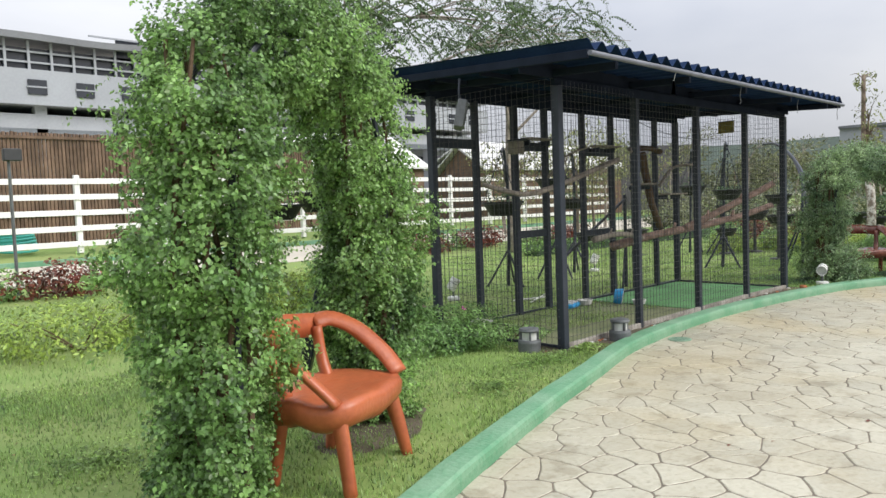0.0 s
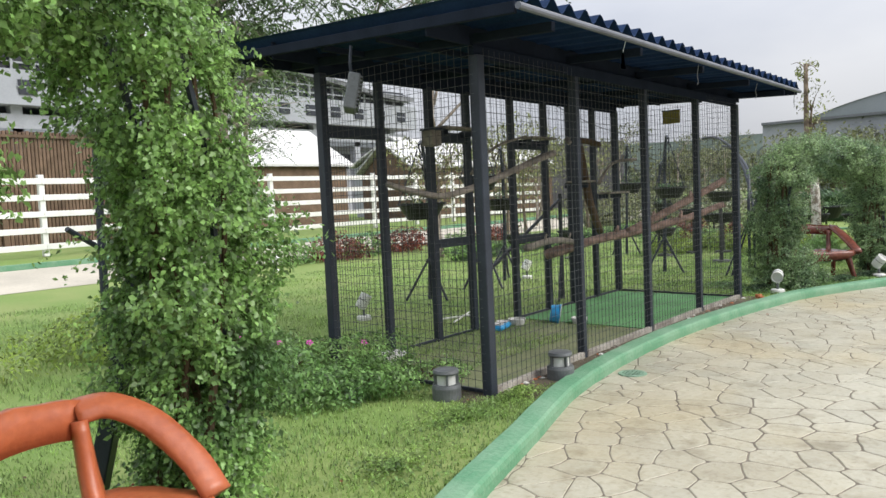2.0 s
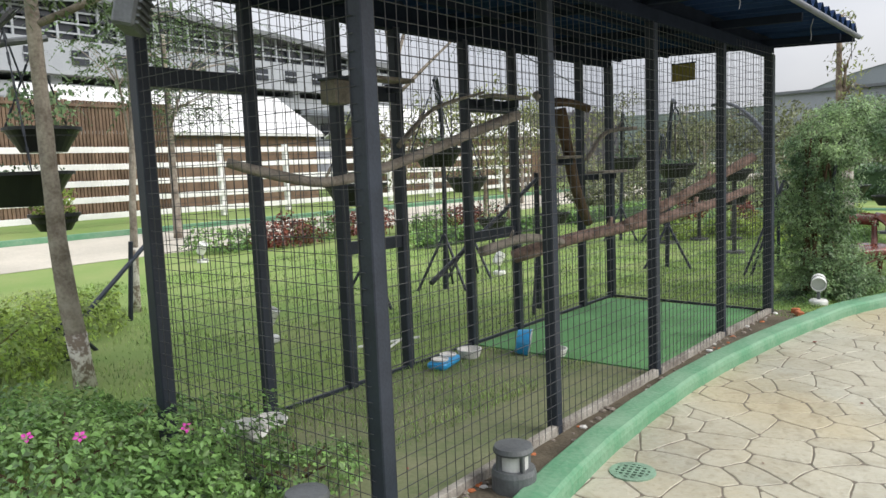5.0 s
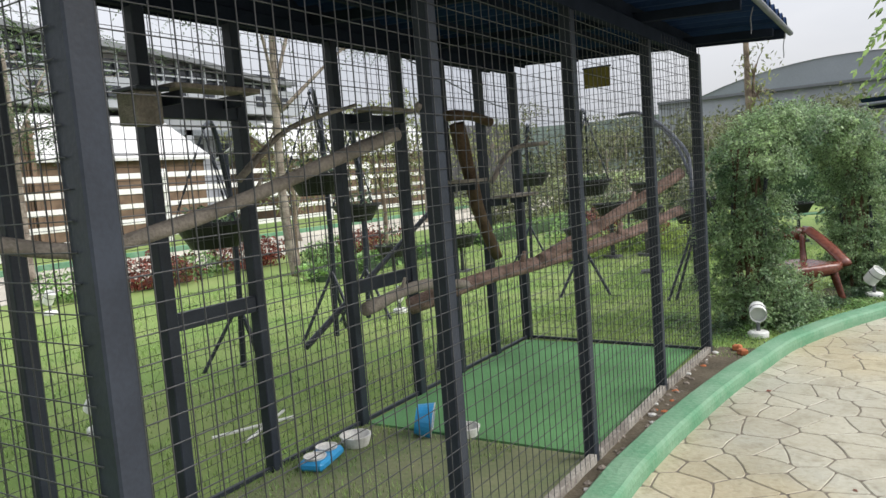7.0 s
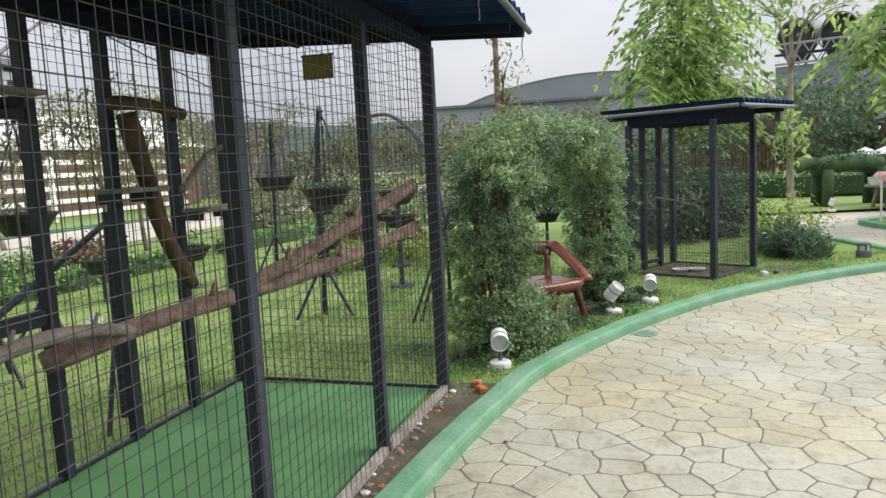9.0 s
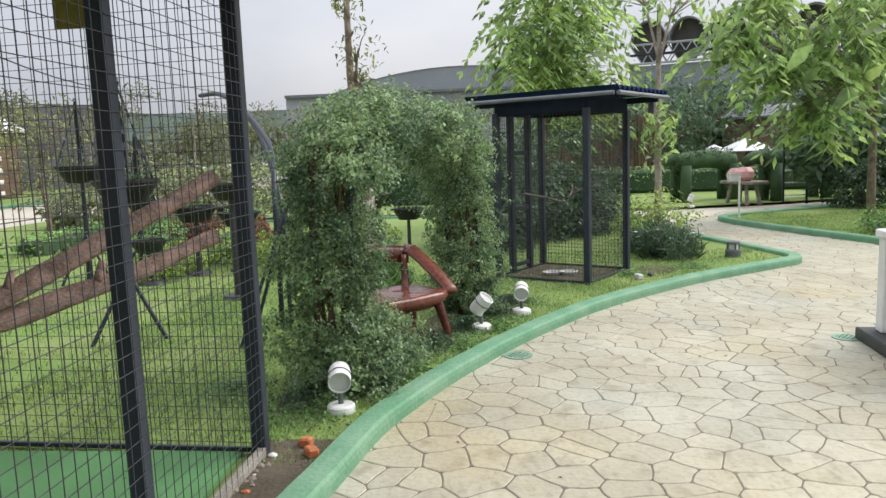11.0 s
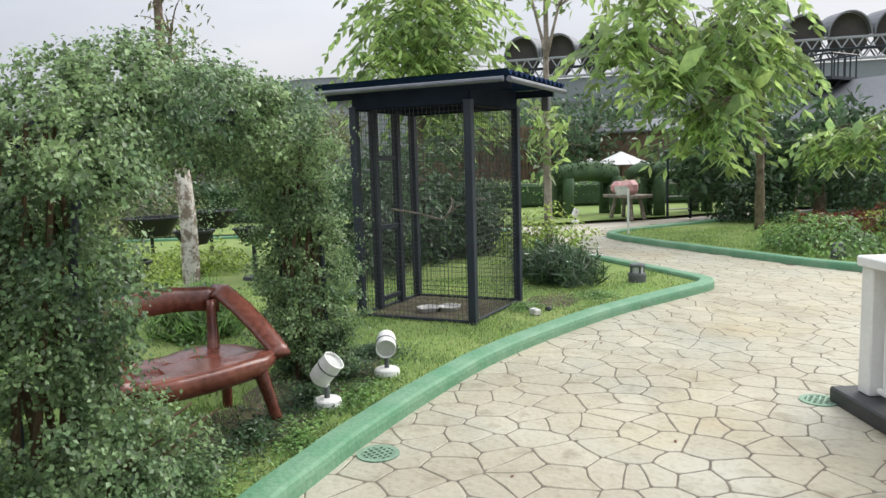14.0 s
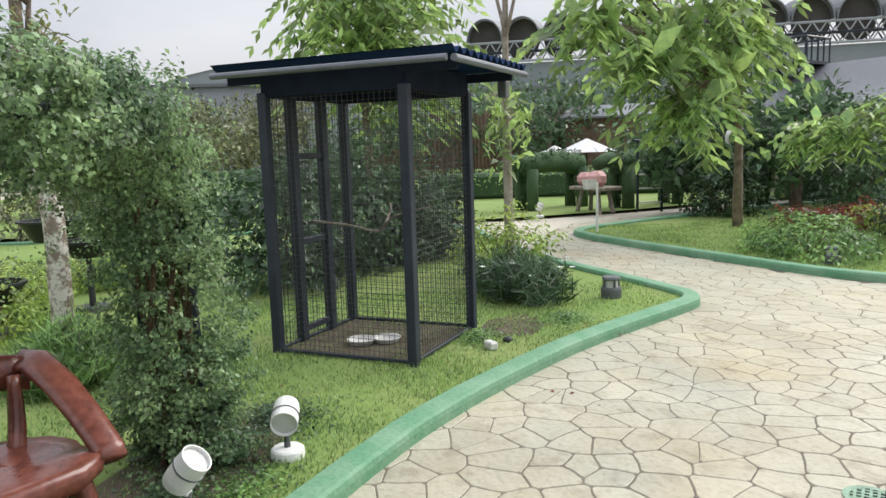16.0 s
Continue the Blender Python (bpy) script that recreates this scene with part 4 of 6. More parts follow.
# ---- trees ----
def tree(name, base, height, trunk_r, crowns, mat_bark, mat_leaf, n, size, label, lean=(0, 0), limbs=6, seed=0, aspect=0.4, droop=0.5, wash=0.0, lumps=0.5, shell=0.15):
    """A tapered trunk with limbs to each clump of the crown, and many leaves."""
    t = thing(name, label, "tree")
    r = random.Random(seed)
    b = Vector(base)
    top = b + Vector((lean[0], lean[1], height))
    pts = smoothline([b - Vector((0, 0, 0.05)), b.lerp(top, 0.3) + Vector((r.uniform(-0.12, 0.12), r.uniform(-0.12, 0.12), 0)), b.lerp(top, 0.65) + Vector((r.uniform(-0.1, 0.1), r.uniform(-0.1, 0.1), 0)), top], 5)
    part("trunk", bar(pts, trunk_r, trunk_r * 0.45, 10, 1, 0.25), mat_bark, t, smooth=True)
    if wash:
        q = [p for p in pts if p.z < b.z + wash]
        part("limewash", bar(q, trunk_r * 1.04, trunk_r * 0.98, 10, 1, 0.25), "limewash", t, "white lime wash on the lower trunk", smooth=True)
    P, O = [], []
    per = n // len(crowns)
    for c, rad in crowns:
        c = Vector(c)
        s = b.lerp(top, r.uniform(0.55, 0.98))
        mid = s.lerp(c, 0.55) + Vector((0, 0, 0.15))
        part("limb", bar(smoothline([s, mid, c], 4), trunk_r * 0.38, trunk_r * 0.1, 7, 1, 0.3), mat_bark, t, smooth=True)
        for _ in range(limbs):
            e = c + Vector((r.uniform(-1, 1) * rad[0], r.uniform(-1, 1) * rad[1], r.uniform(-0.6, 0.8) * rad[2]))
            part("twig", bar(smoothline([mid, mid.lerp(e, 0.5) + Vector((0, 0, 0.08)), e], 3), trunk_r * 0.14, trunk_r * 0.04, 5), mat_bark, t)
        p, o = fill_ball(tuple(c), rad, per, shell, lumps, 1.4, seed * 3.1)
        P.append(p)
        O.append(o)
    leaves("crown", np.concatenate(P), size, mat_leaf, t, aspect=aspect, droop=droop, up=0.4)
    return t


def compound(P, size, pairs, length, mat, name, parent, droop=0.5, pitch=0.5, wide=0.22):
    """Pinnate leaves: leaflets in pairs along drooping stalks that start at P."""
    Q, n = [], len(P)
    a = rng.uniform(0, 2 * np.pi, n)
    d = np.stack([np.cos(a), np.sin(a), rng.uniform(-0.2, 0.5, n)], 1)
    s = np.stack([-np.sin(a), np.cos(a), np.zeros(n)], 1)
    V, F, base = [], [], 0
    for k in range(pairs):
        u = (k + 1) / pairs
        c = P + d * length * u - np.array([0, 0, 1]) * (length * droop * u * u)
        for sg in (-1, 1):
            fall = rng.uniform(0.35, 1.1, n)[:, None]
            tip = c + s * sg * size * 0.75 + d * size * pitch - np.array([0, 0, 1.0]) * size * fall
            w = d * size * wide
            mid = (c + tip) / 2
            v = np.stack([c, mid + w + np.array([0, 0, 0.05]) * size, tip, mid - w], 1).reshape(-1, 3)
            i = base + np.arange(n)[:, None] * 4
            F += [i + np.array([0, 1, 2]), i + np.array([0, 2, 3])]
            V.append(v)
            base += 4 * n
    ob = mesh_from(name, np.concatenate(V), np.concatenate(F), mat)
    ob.parent = parent
    return ob


def feather_tree(name, base, height, r0, crowns, n, label, seed, size=0.035, length=0.3, wash=0.0, mat="leaf_feather", pairs=9, bark="bark_grey", lean=(0, 0), limbs=7, droop=0.8, wide=0.22):
    t = tree(name, base, height, r0, crowns, bark, mat, len(crowns) * 30, size * 2, label, lean, limbs, seed, wash=wash)
    P = np.concatenate([fill_ball(c, rad, n // len(crowns), 0.1, 0.5, 1.5, seed)[0] for c, rad in crowns])
    compound(P, size, pairs, length, mat, "foliage", t, droop, 0.5, wide)
    return t


feather_tree("feathery_tree", (0.42, 3.95, 0), 4.2, 0.085, [((0.0, 3.4, 4.1), (0.8, 0.8, 0.45)), ((1.4, 2.4, 4.1), (1.5, 1.0, 0.6)), ((0.6, 3.9, 4.3), (1.6, 1.2, 0.8)), ((3.3, 2.4, 4.3), (1.5, 0.9, 0.6)), ((-0.2, 2.8, 3.3), (0.3, 0.3, 0.2))],
             780, "slender feathery-leaved tree with a mottled lower trunk", 3, size=0.06, length=0.42, pairs=11, wash=0.62, lean=(-0.12, 0.1), limbs=10)
feather_tree("feathery_tree", (2.3, 6.6, 0.05), 3.6, 0.055, [((2.1, 6.3, 3.2), (0.7, 0.7, 0.5)), ((2.7, 6.5, 3.9), (0.8, 0.7, 0.5))], 120, "thin pale young tree with drooping leaves", 4, size=0.06, length=0.4, wash=0.9, lean=(0.2, 0.0))
feather_tree("feathery_tree", (6.9, 13.2, 0.38), 4.6, 0.1, [((6.2, 13, 4.3), (1.6, 1.4, 1.1)), ((8, 13.4, 4.9), (1.6, 1.5, 1.1)), ((7, 12.6, 3.4), (1.0, 1.0, 0.7))], 500, "slender grey-barked tree beside the road", 5, size=0.05, length=0.4)
feather_tree("feathery_tree", (9.5, 8.5, 0.15), 5.4, 0.11, [((8.6, 8.2, 5.6), (2.0, 1.7, 0.9)), ((10.8, 8.8, 6.0), (2.2, 1.8, 0.9)), ((12.5, 8.0, 5.4), (1.6, 1.4, 0.8))], 900, "tall airy tree with drooping feathery leaves", 8, size=0.05, length=0.45)

tree("broadleaf_tree", (15.74, -4.46, 0), 4.3, 0.08, [((15.6, -4.8, 4.4), (0.9, 0.9, 0.5)), ((16.2, -4.1, 4.9), (0.9, 0.8, 0.5)), ((15.6, -4.4, 2.1), (0.35, 0.35, 0.6))], "bark_grey", "leaf_tree", 420, 0.2, "thin tree with few leaves beside the dove cage", seed=11, lumps=0.6, limbs=9)
feather_tree("broadleaf_tree", (19.3, -2.7, 0), 4.0, 0.11, [((18.7, -2.3, 4.0), (1.1, 1.1, 0.8)), ((19.8, -3.2, 4.6), (1.2, 1.1, 0.9)), ((19.3, -2.7, 5.5), (1.0, 1.0, 0.9)), ((19.4, -3.3, 3.4), (1.0, 1.0, 0.6))], 430, "leafy young tree with drooping fresh green leaves", 14, size=0.24, length=0.75, mat="leaf_tree", pairs=6, bark="bark", droop=1.2, wide=0.17)
feather_tree("broadleaf_tree", (19.5, -10.1, 0), 3.2, 0.11, [((18.5, -7.9, 3.3), (0.9, 0.8, 0.4)), ((18.4, -8.4, 2.45), (0.9, 0.9, 0.35)), ((19.4, -8.8, 4.2), (1.2, 1.0, 0.45)), ((19.3, -9.7, 4.9), (0.9, 0.8, 0.4)), ((19.8, -10.4, 3.9), (0.6, 0.6, 0.4)), ((19.5, -9.4, 3.3), (0.9, 0.7, 0.3)), ((18.8, -6.7, 4.0), (0.7, 0.6, 0.35)), ((19.0, -7.4, 4.9), (0.8, 0.7, 0.35))], 250, "broad young tree with large fresh green leaves", 21, size=0.3, length=0.8, mat="leaf_tree", pairs=6, bark="bark", droop=1.1, wide=0.18)
feather_tree("broadleaf_tree", (16.9, -11.9, 0), 2.1, 0.07, [((16.6, -11.6, 2.1), (1.1, 1.0, 0.4)), ((17.1, -12.7, 2.4), (1.1, 1.0, 0.4)), ((16.5, -12.3, 1.4), (0.9, 0.8, 0.4)), ((17.3, -10.5, 1.95), (0.8, 0.6, 0.25))], 230, "low spreading tree with yellow-green leaves", 24, size=0.2, length=0.55, mat="leaf_tree", pairs=5, bark="bark", droop=1.0)
for k, (x, y, h, rr) in enumerate([(60, -6, 6.5, 3.2), (52, 2, 5.5, 3.0), (48, -10, 5.0, 3.4), (46, -15, 4.4, 3.2), (44, -20, 4.0, 3.0), (40, -25, 4.2, 3.2), (54, 8, 5.2, 3.4), (34, -16.5, 3.8, 2.6), (36, -21, 4.2, 2.8), (43, -13, 5.2, 3.0), (52, -20, 7.5, 4.0), (56, -12, 7.0, 4.0), (50, -28, 6.0, 4.0), (23.4, -11.7, 2.7, 1.1), (22.7, -13.5, 3.0, 1.2), (39, -4, 3.6, 2.4), (40, 2, 3.4, 2.4), (44, 8, 3.4, 2.2), (47, 3, 5.0, 3.0), (46, 7, 4.6, 2.8), (47, 11, 4.8, 2.8), (45, 15, 4.4, 2.4), (40, 15.5, 4.0, 2.2)]):
    tree("dark_tree", (x, y, land(y)), h * 0.6, 0.16, [((x, y, h * 0.62), (rr, rr, h * 0.36)), ((x + 1, y - 1.2, h * 0.75), (rr * 0.7, rr * 0.7, h * 0.28)), ((x - 0.8, y + 1.5, h * 0.45), (rr * 0.8, rr * 0.8, h * 0.3))], "bark", "leaf_dark" if y < 0 else "leaf_far", 1800, 0.34, "dense dark green tree beyond the garden", seed=40 + k, limbs=2, droop=0.3)


for k, (x, y, h, n) in enumerate([(12.6, 8.6, 3.9, 1500), (15.2, 9.6, 3.6, 1300), (17.8, 8.8, 3.2, 1000), (10.3, 9.2, 3.4, 900)]):
    tree("olive_tree", (x, y, land(y)), h * 0.7, 0.06, [((x, y, h * 0.55), (0.9, 0.9, 0.6)), ((x + 0.4, y - 0.3, h * 0.85), (1.0, 0.9, 0.6)), ((x - 0.6, y + 0.2, h * 0.8), (0.8, 0.8, 0.5))], "bark", "leaf_olive", n, 0.11, "loose olive-leaved small tree beyond the lawn", seed=120 + k, limbs=9)
for k, (x, y, h) in enumerate([(35.5, 16.2, 5.4), (32.5, 20.5, 5.0), (29.5, 24.0, 5.2), (37.5, 13.5, 4.6), (41, 12.0, 4.6), (30, 14.5, 4.2), (25.5, 15.6, 3.8), (33.5, 10.5, 3.4), (20.5, 12.6, 3.6), (14.5, 13.0, 3.3), (37, 6.5, 3.8)]):
    tree("thin_tree", (x, y, land(y)), h * 0.7, 0.07, [((x, y, h * 0.75), (1.2, 1.2, 0.6)), ((x + 0.7, y - 0.5, h * 0.95), (1.0, 1.0, 0.5))], "bark_grey", "leaf_far", 420, 0.17, "thin half-bare tree with dull leaves beyond the lawn", seed=80 + k, limbs=9)


# ---- low planting ----
def bush(name, c, r, n, size, mat, label, lumps=0.4, shell=0.3, aspect=0.5, stems=5, category="shrub", **kw):
    b = thing(name, label, category)
    P, o = fill_ball((c[0], c[1], c[2] + r[2] * 0.55), r, n, shell, lumps, 2.0 / max(r[0], 0.4), c[0] * 1.7 + c[1])
    ok = P[:, 2] > c[2] + 0.01
    leaves("leaves", P[ok], size, mat, b, out=o[ok], aspect=aspect, **kw)
    for k in range(stems):
        a = k * 2.4
        part("stem", bar(smoothline([(c[0], c[1], c[2] - 0.03), (c[0] + math.cos(a) * r[0] * 0.25, c[1] + math.sin(a) * r[1] * 0.25, c[2] + r[2] * 0.5), (c[0] + math.cos(a) * r[0] * 0.6, c[1] + math.sin(a) * r[1] * 0.6, c[2] + r[2] * 1.1)], 3), 0.014, 0.005, 5), "vine", b)
    return b


bush("ground_cover", (-0.72, 1.95, -0.02), (1.0, 1.15, 0.31), 18000, 0.045, "leaf_ground", "low dark green flowering ground cover by the cage corner", 0.5)
bush("ground_cover", (-0.55, 1.15, -0.02), (0.5, 0.5, 0.2), 3500, 0.045, "leaf_ground", "low dark green ground cover by the cage corner", 0.5)
bush("ground_cover", (0.2, 0.95, -0.02), (0.4, 0.4, 0.13), 1700, 0.04, "leaf_ground", "low dark green ground cover under the cage corner", 0.5)
for k, (x, y, z) in enumerate([(-0.91, 2.19, 0.47), (-0.95, 1.55, 0.48), (-0.78, 1.36, 0.47), (-0.3, 1.2, 0.4)]):
    fl = thing("flower", "small magenta flower above the ground cover", "flower", pose(x, y, z, 35, 12 * (k - 1), -40) @ Matrix.Scale(1.1, 4))
    for j in range(5):
        bm = bmesh.new()
        a = j * 2 * math.pi / 5
        pts = [(0.004 * math.cos(a), 0.004 * math.sin(a), 0), (0.022 * math.cos(a + 0.5), 0.022 * math.sin(a + 0.5), 0.006), (0.032 * math.cos(a), 0.032 * math.sin(a), 0.003), (0.022 * math.cos(a - 0.5), 0.022 * math.sin(a - 0.5), 0.006)]
        vs = [bm.verts.new(p) for p in pts]
        bm.faces.new(vs)
        part("petal", bm, "flower", fl)
    part("stalk", bar([(0, 0, -0.09), (0, 0, 0)], 0.002, seg=5), "vine", fl)
bush("pale_shrub", (-0.3, 4.95, 0), (1.15, 0.75, 0.42), 6000, 0.065, "leaf_light", "low bright yellow-green shrub on the lawn", 0.5)
bush("pale_shrub", (1.3, 6.3, 0.03), (0.8, 0.6, 0.32), 3500, 0.06, "leaf_light", "low bright yellow-green shrub on the lawn", 0.5)
bush("pale_shrub", (-3.2, 4.8, 0), (1.3, 0.9, 0.4), 4500, 0.06, "leaf_light", "low yellow-green shrub bed on the lawn", 0.5)
bush("pale_shrub", (13.6, 1.6, 0), (1.0, 0.8, 0.42), 3500, 0.06, "leaf_light", "low bright yellow-green shrub on the lawn", 0.5)
for x, y, s in ((-1.9, 9.6, 0.9), (7.6, 10.3, 0.9), (10.2, 10.4, 1.0), (-4.6, 9.4, 1.0), (15.6, 3.2, 0.5), (18.0, 5.5, 0.9), (12.5, 9.0, 0.8)):
    bush("red_shrub", (x, y, land(y)), (s, s * 0.6, 0.42), 1500, 0.1, "leaf_red", "low red-leaved shrub beside the lawn", 0.5)
    bush("hedge", (x - 1.3, y + 0.2, land(y)), (s, s * 0.5, 0.35), 1300, 0.09, "leaf_arch", "low green border shrub beside the lawn", 0.4)
for x, y, s in ((15.4, 2.2, 0.9), (16.2, 1.2, 0.8), (14.2, 2.9, 0.9), (13.0, 3.9, 0.8)):
    bush("pale_shrub", (x, y, 0), (s, s * 0.8, 0.3), 2600, 0.07, "leaf_light", "low bright yellow-green shrub on the lawn", 0.5)
for x, y, rx, h in ((21.6, 6.4, 1.7, 1.0), (23.4, 4.2, 1.5, 0.9), (24.5, 9.5, 1.9, 1.0), (28.0, 7.5, 2.0, 1.1), (29.5, 11.5, 2.2, 1.1), (20.0, 9.3, 1.2, 0.6), (27.0, 13.0, 2.0, 1.0)):
    bush("dull_shrub", (x, y, land(y)), (rx, rx * 0.8, h), 2000, 0.15, "leaf_far", "loose dull olive shrub beyond the lawn", 0.6)
bush("strappy_plant", (11.5, 0.15, 0), (0.45, 0.4, 0.3), 1600, 0.24, "leaf_ground", "tuft of long green grass behind the chair", 0.4, aspect=0.06, up=0.0, droop=-0.6)
lily = bush("strappy_plant", (13.9, -4.15, 0), (0.7, 0.6, 0.32), 2600, 0.22, "leaf_dark", "clump of dark strappy leaves under the thin tree", 0.4, aspect=0.08, up=0.0, droop=-0.4)
for dx, dy, dz in ((-0.5, -0.35, 0.4), (-0.42, 0.2, 0.46), (-0.3, -0.55, 0.36), (0.05, -0.6, 0.42), (-0.55, 0.0, 0.33), (-0.15, -0.3, 0.5), (-0.3, 0.5, 0.42), (0.25, -0.62, 0.35)):
    bm = bmesh.new()
    for j in range(6):
        a = j * math.pi / 3
        c = Vector((13.9 + dx, -4.15 + dy, dz))
        tip = c + Vector((0.045 * math.cos(a), 0.045 * math.sin(a), 0.02))
        side = Vector((-math.sin(a), math.cos(a), 0)) * 0.014
        mid = c.lerp(tip, 0.55) + Vector((0, 0, 0.006))
        bm.faces.new([bm.verts.new(p) for p in (c, mid + side, tip, mid - side)])
    part("blossom", bm, "white", lily, "small white star-shaped blossom")
bush("flowering_shrub", (15.1, -4.2, 0), (0.75, 0.7, 0.6), 2600, 0.075, "leaf_light", "loose pale green shrub beside the thin tree", 0.5)
bush("round_shrub", (15.7, -9.1, 0), (1.1, 0.9, 0.4), 3600, 0.08, "leaf_arch", "rounded dark-green shrub on the island", 0.35)
for x, y in ((18.4, -11.6), (19.3, -13.0), (18.8, -11.1)):
    bush("red_shrub", (x, y, 0), (0.7, 0.6, 0.28), 900, 0.1, "leaf_red", "low red-leaved shrub on the island", 0.5)
bush("round_shrub", (18.0, -12.1, 0), (0.9, 0.7, 0.3), 1500, 0.08, "leaf_light", "low clipped yellow-green mound on the island", 0.2)
bush("dark_shrub", (21.6, -10.9, 0), (0.9, 0.9, 0.8), 2600, 0.12, "leaf_dark", "dark shrub behind the broad young tree", 0.4)
bush("dark_shrub", (16.5, -12.1, 0), (1.1, 1.0, 0.6), 2600, 0.1, "leaf_dark", "dark shrub under the spreading tree", 0.4)


# ---- clipped animal hedges ----
def topiary(c, turn_, length, h, label):
    t = thing("topiary_animal", label, "topiary", pose(c[0], c[1], 0, 0, 0, turn_))
    spine = smoothline([(-length * 0.62, 0, h * 0.62), (-length * 0.5, 0, h * 0.8), (-length * 0.25, 0, h * 0.86), (length * 0.2, 0, h * 0.84), (length * 0.45, 0, h * 0.8)], 5)
    part("body", bar(smoothline([(-length * 0.45, 0, h * 0.76), (-length * 0.2, 0, h * 0.8), (length * 0.15, 0, h * 0.8), (length * 0.45, 0, h * 0.74)], 5), h * 0.17, h * 0.19, 14, 0.95, 0.15), "topiary", t, smooth=True)
    part("neck", bar(smoothline([(-length * 0.42, 0, h * 0.78), (-length * 0.6, 0, h * 0.82), (-length * 0.75, 0, h * 0.74)], 4), h * 0.15, h * 0.1, 12, 1, 0.15), "topiary", t, smooth=True)
    for x in (-0.38, 0.4):
        for y in (-0.16, 0.16):
            part("leg", bar([(x * length, y * h, h * 0.7), (x * length, y * h, h * 0.35), (x * length, y * h, -0.02)], h * 0.1, h * 0.1, 12, 1, 0.15), "topiary", t, smooth=True)
    P = [fill_tube([tuple(p) for p in spine], [h * 0.17] * len(spine), 1500, 0.9, 0.1, 3)[0]]
    for x in (-0.38, 0.4):
        P.append(fill_tube([(x * length, 0, h * 0.7), (x * length, 0, 0.0)], [h * 0.1, h * 0.1], 700, 0.9, 0.1, 3)[0])
    leaves("leaves", np.concatenate(P), 0.07, "topiary", t)
    return t


topiary((25.4, -7.9), -66, 2.3, 1.6, "green hedge clipped into a walking animal")
topiary((25.0, -10.5), -66, 2.5, 1.6, "green hedge clipped into a walking animal")
topiary((24.3, -14.0), -66, 2.6, 1.65, "green hedge clipped into a walking animal")


# ---- inside the cages ----
def perch(pts, r0, r1, label, flat=1.0, mat="branch"):
    b = thing("perch_branch", label, "branch")
    line = smoothline(pts, 5)
    part("log", bar(line, r0, r1, 9, flat, 0.3), mat, b, smooth=True)
    if mat in ("branch", "log"):
        for k in (len(line) // 3, 2 * len(line) // 3):
            part("knot", bar([line[k], line[k] + Vector((0.02, -0.03, 0.06 + r0))], r0 * 0.45, r0 * 0.25, 6, 1, 0.3), mat, b, smooth=True)
    return b


perch([(0.02, 1.13, 1.79), (0.25, 1.02, 1.71), (0.5, 0.9, 1.66), (0.85, 0.85, 1.71), (1.25, 0.8, 1.81), (1.75, 0.75, 1.95), (2.2, 0.7, 2.07)], 0.024, 0.038, "long bare wooden perch hung across the cage")
perch([(3.8, 1.84, 0.8), (4.4, 1.38, 0.97), (4.95, 0.95, 1.06), (5.5, 0.52, 1.2), (5.96, 0.17, 1.36)], 0.075, 0.045, "rough red-brown log perch across the cage", 0.8, "log")
perch([(4.75, 1.1, 1.04), (5.05, 0.86, 1.2), (5.5, 0.5, 1.45), (5.95, 0.15, 1.71)], 0.06, 0.05, "slanting forked branch of the red-brown log", 0.75, "log")
perch([(2.8, 1.5, 0.98), (3.6, 1.55, 1.02), (4.3, 1.5, 0.9)], 0.045, 0.04, "short rough log perch inside the cage")
# these two take the darker vine tone to paint in the shade at the back
perch([(4.72, 1.8, 2.3), (4.85, 1.79, 1.85), (5.03, 1.78, 1.36), (5.32, 1.8, 1.02)], 0.075, 0.055, "thick bent branch fixed to the cage back, coloured dark for shade", mat="vine")
perch([(4.6, 1.82, 2.36), (5.0, 1.83, 2.38), (5.42, 1.84, 2.33)], 0.05, 0.045, "short log laid across the cage back, coloured dark for shade", mat="vine")
perch([(1.55, 0.12, 2.12), (1.85, 0.3, 2.14), (2.15, 0.5, 2.2)], 0.016, 0.028, "short pale broken branch tied near the mesh")
perch([(5.2, 1.75, 1.75), (5.6, 1.7, 2.05), (6.0, 1.5, 2.1)], 0.03, 0.02, "dark curved branch high inside the cage")
perch([(1.9, 1.6, 1.9), (2.4, 1.65, 2.2), (2.9, 1.5, 2.35)], 0.022, 0.012, "thin bare branch high inside the cage")
lean_ = thing("planter_stand", "black pipe stand with a long slanting arm behind the cage", "stand")
part("pole", bar([(5.1, 2.37, -0.02), (5.1, 2.36, 1.62)], 0.035, 0.03, 8), "steel", lean_)
part("arm", bar([(3.1, 2.35, 0.6), (5.12, 2.35, 1.56)], 0.026, 0.024, 8), "steel", lean_)
part("leg", bar([(5.5, 2.6, -0.02), (5.1, 2.37, 0.8)], 0.02, 0.02, 7), "steel", lean_)
part("leg", bar([(4.7, 2.2, -0.02), (5.1, 2.36, 0.85)], 0.02, 0.018, 7), "steel", lean_)

boards_up = [((1.9, 1.75, 2.42), (0.62, 0.16, 0.03)), ((3.55, 1.72, 2.36), (0.6, 0.18, 0.03)), ((4.6, 1.7, 1.78), (0.5, 0.2, 0.03)), ((5.5, 1.65, 1.6), (0.62, 0.22, 0.03))]
for c, sz in boards_up:
    sh = thing("perch_shelf", "dark wooden perch board fixed inside the cage", "shelf")
    part("board", boxm(c, sz, bevel=0.005), "branch", sh)
    for sx in (-0.35, 0.35):
        part("bracket", boxm((c[0] + sx * sz[0], c[1] + 0.08, c[2] - 0.05), (0.02, 0.18, 0.07)), "steel", sh)


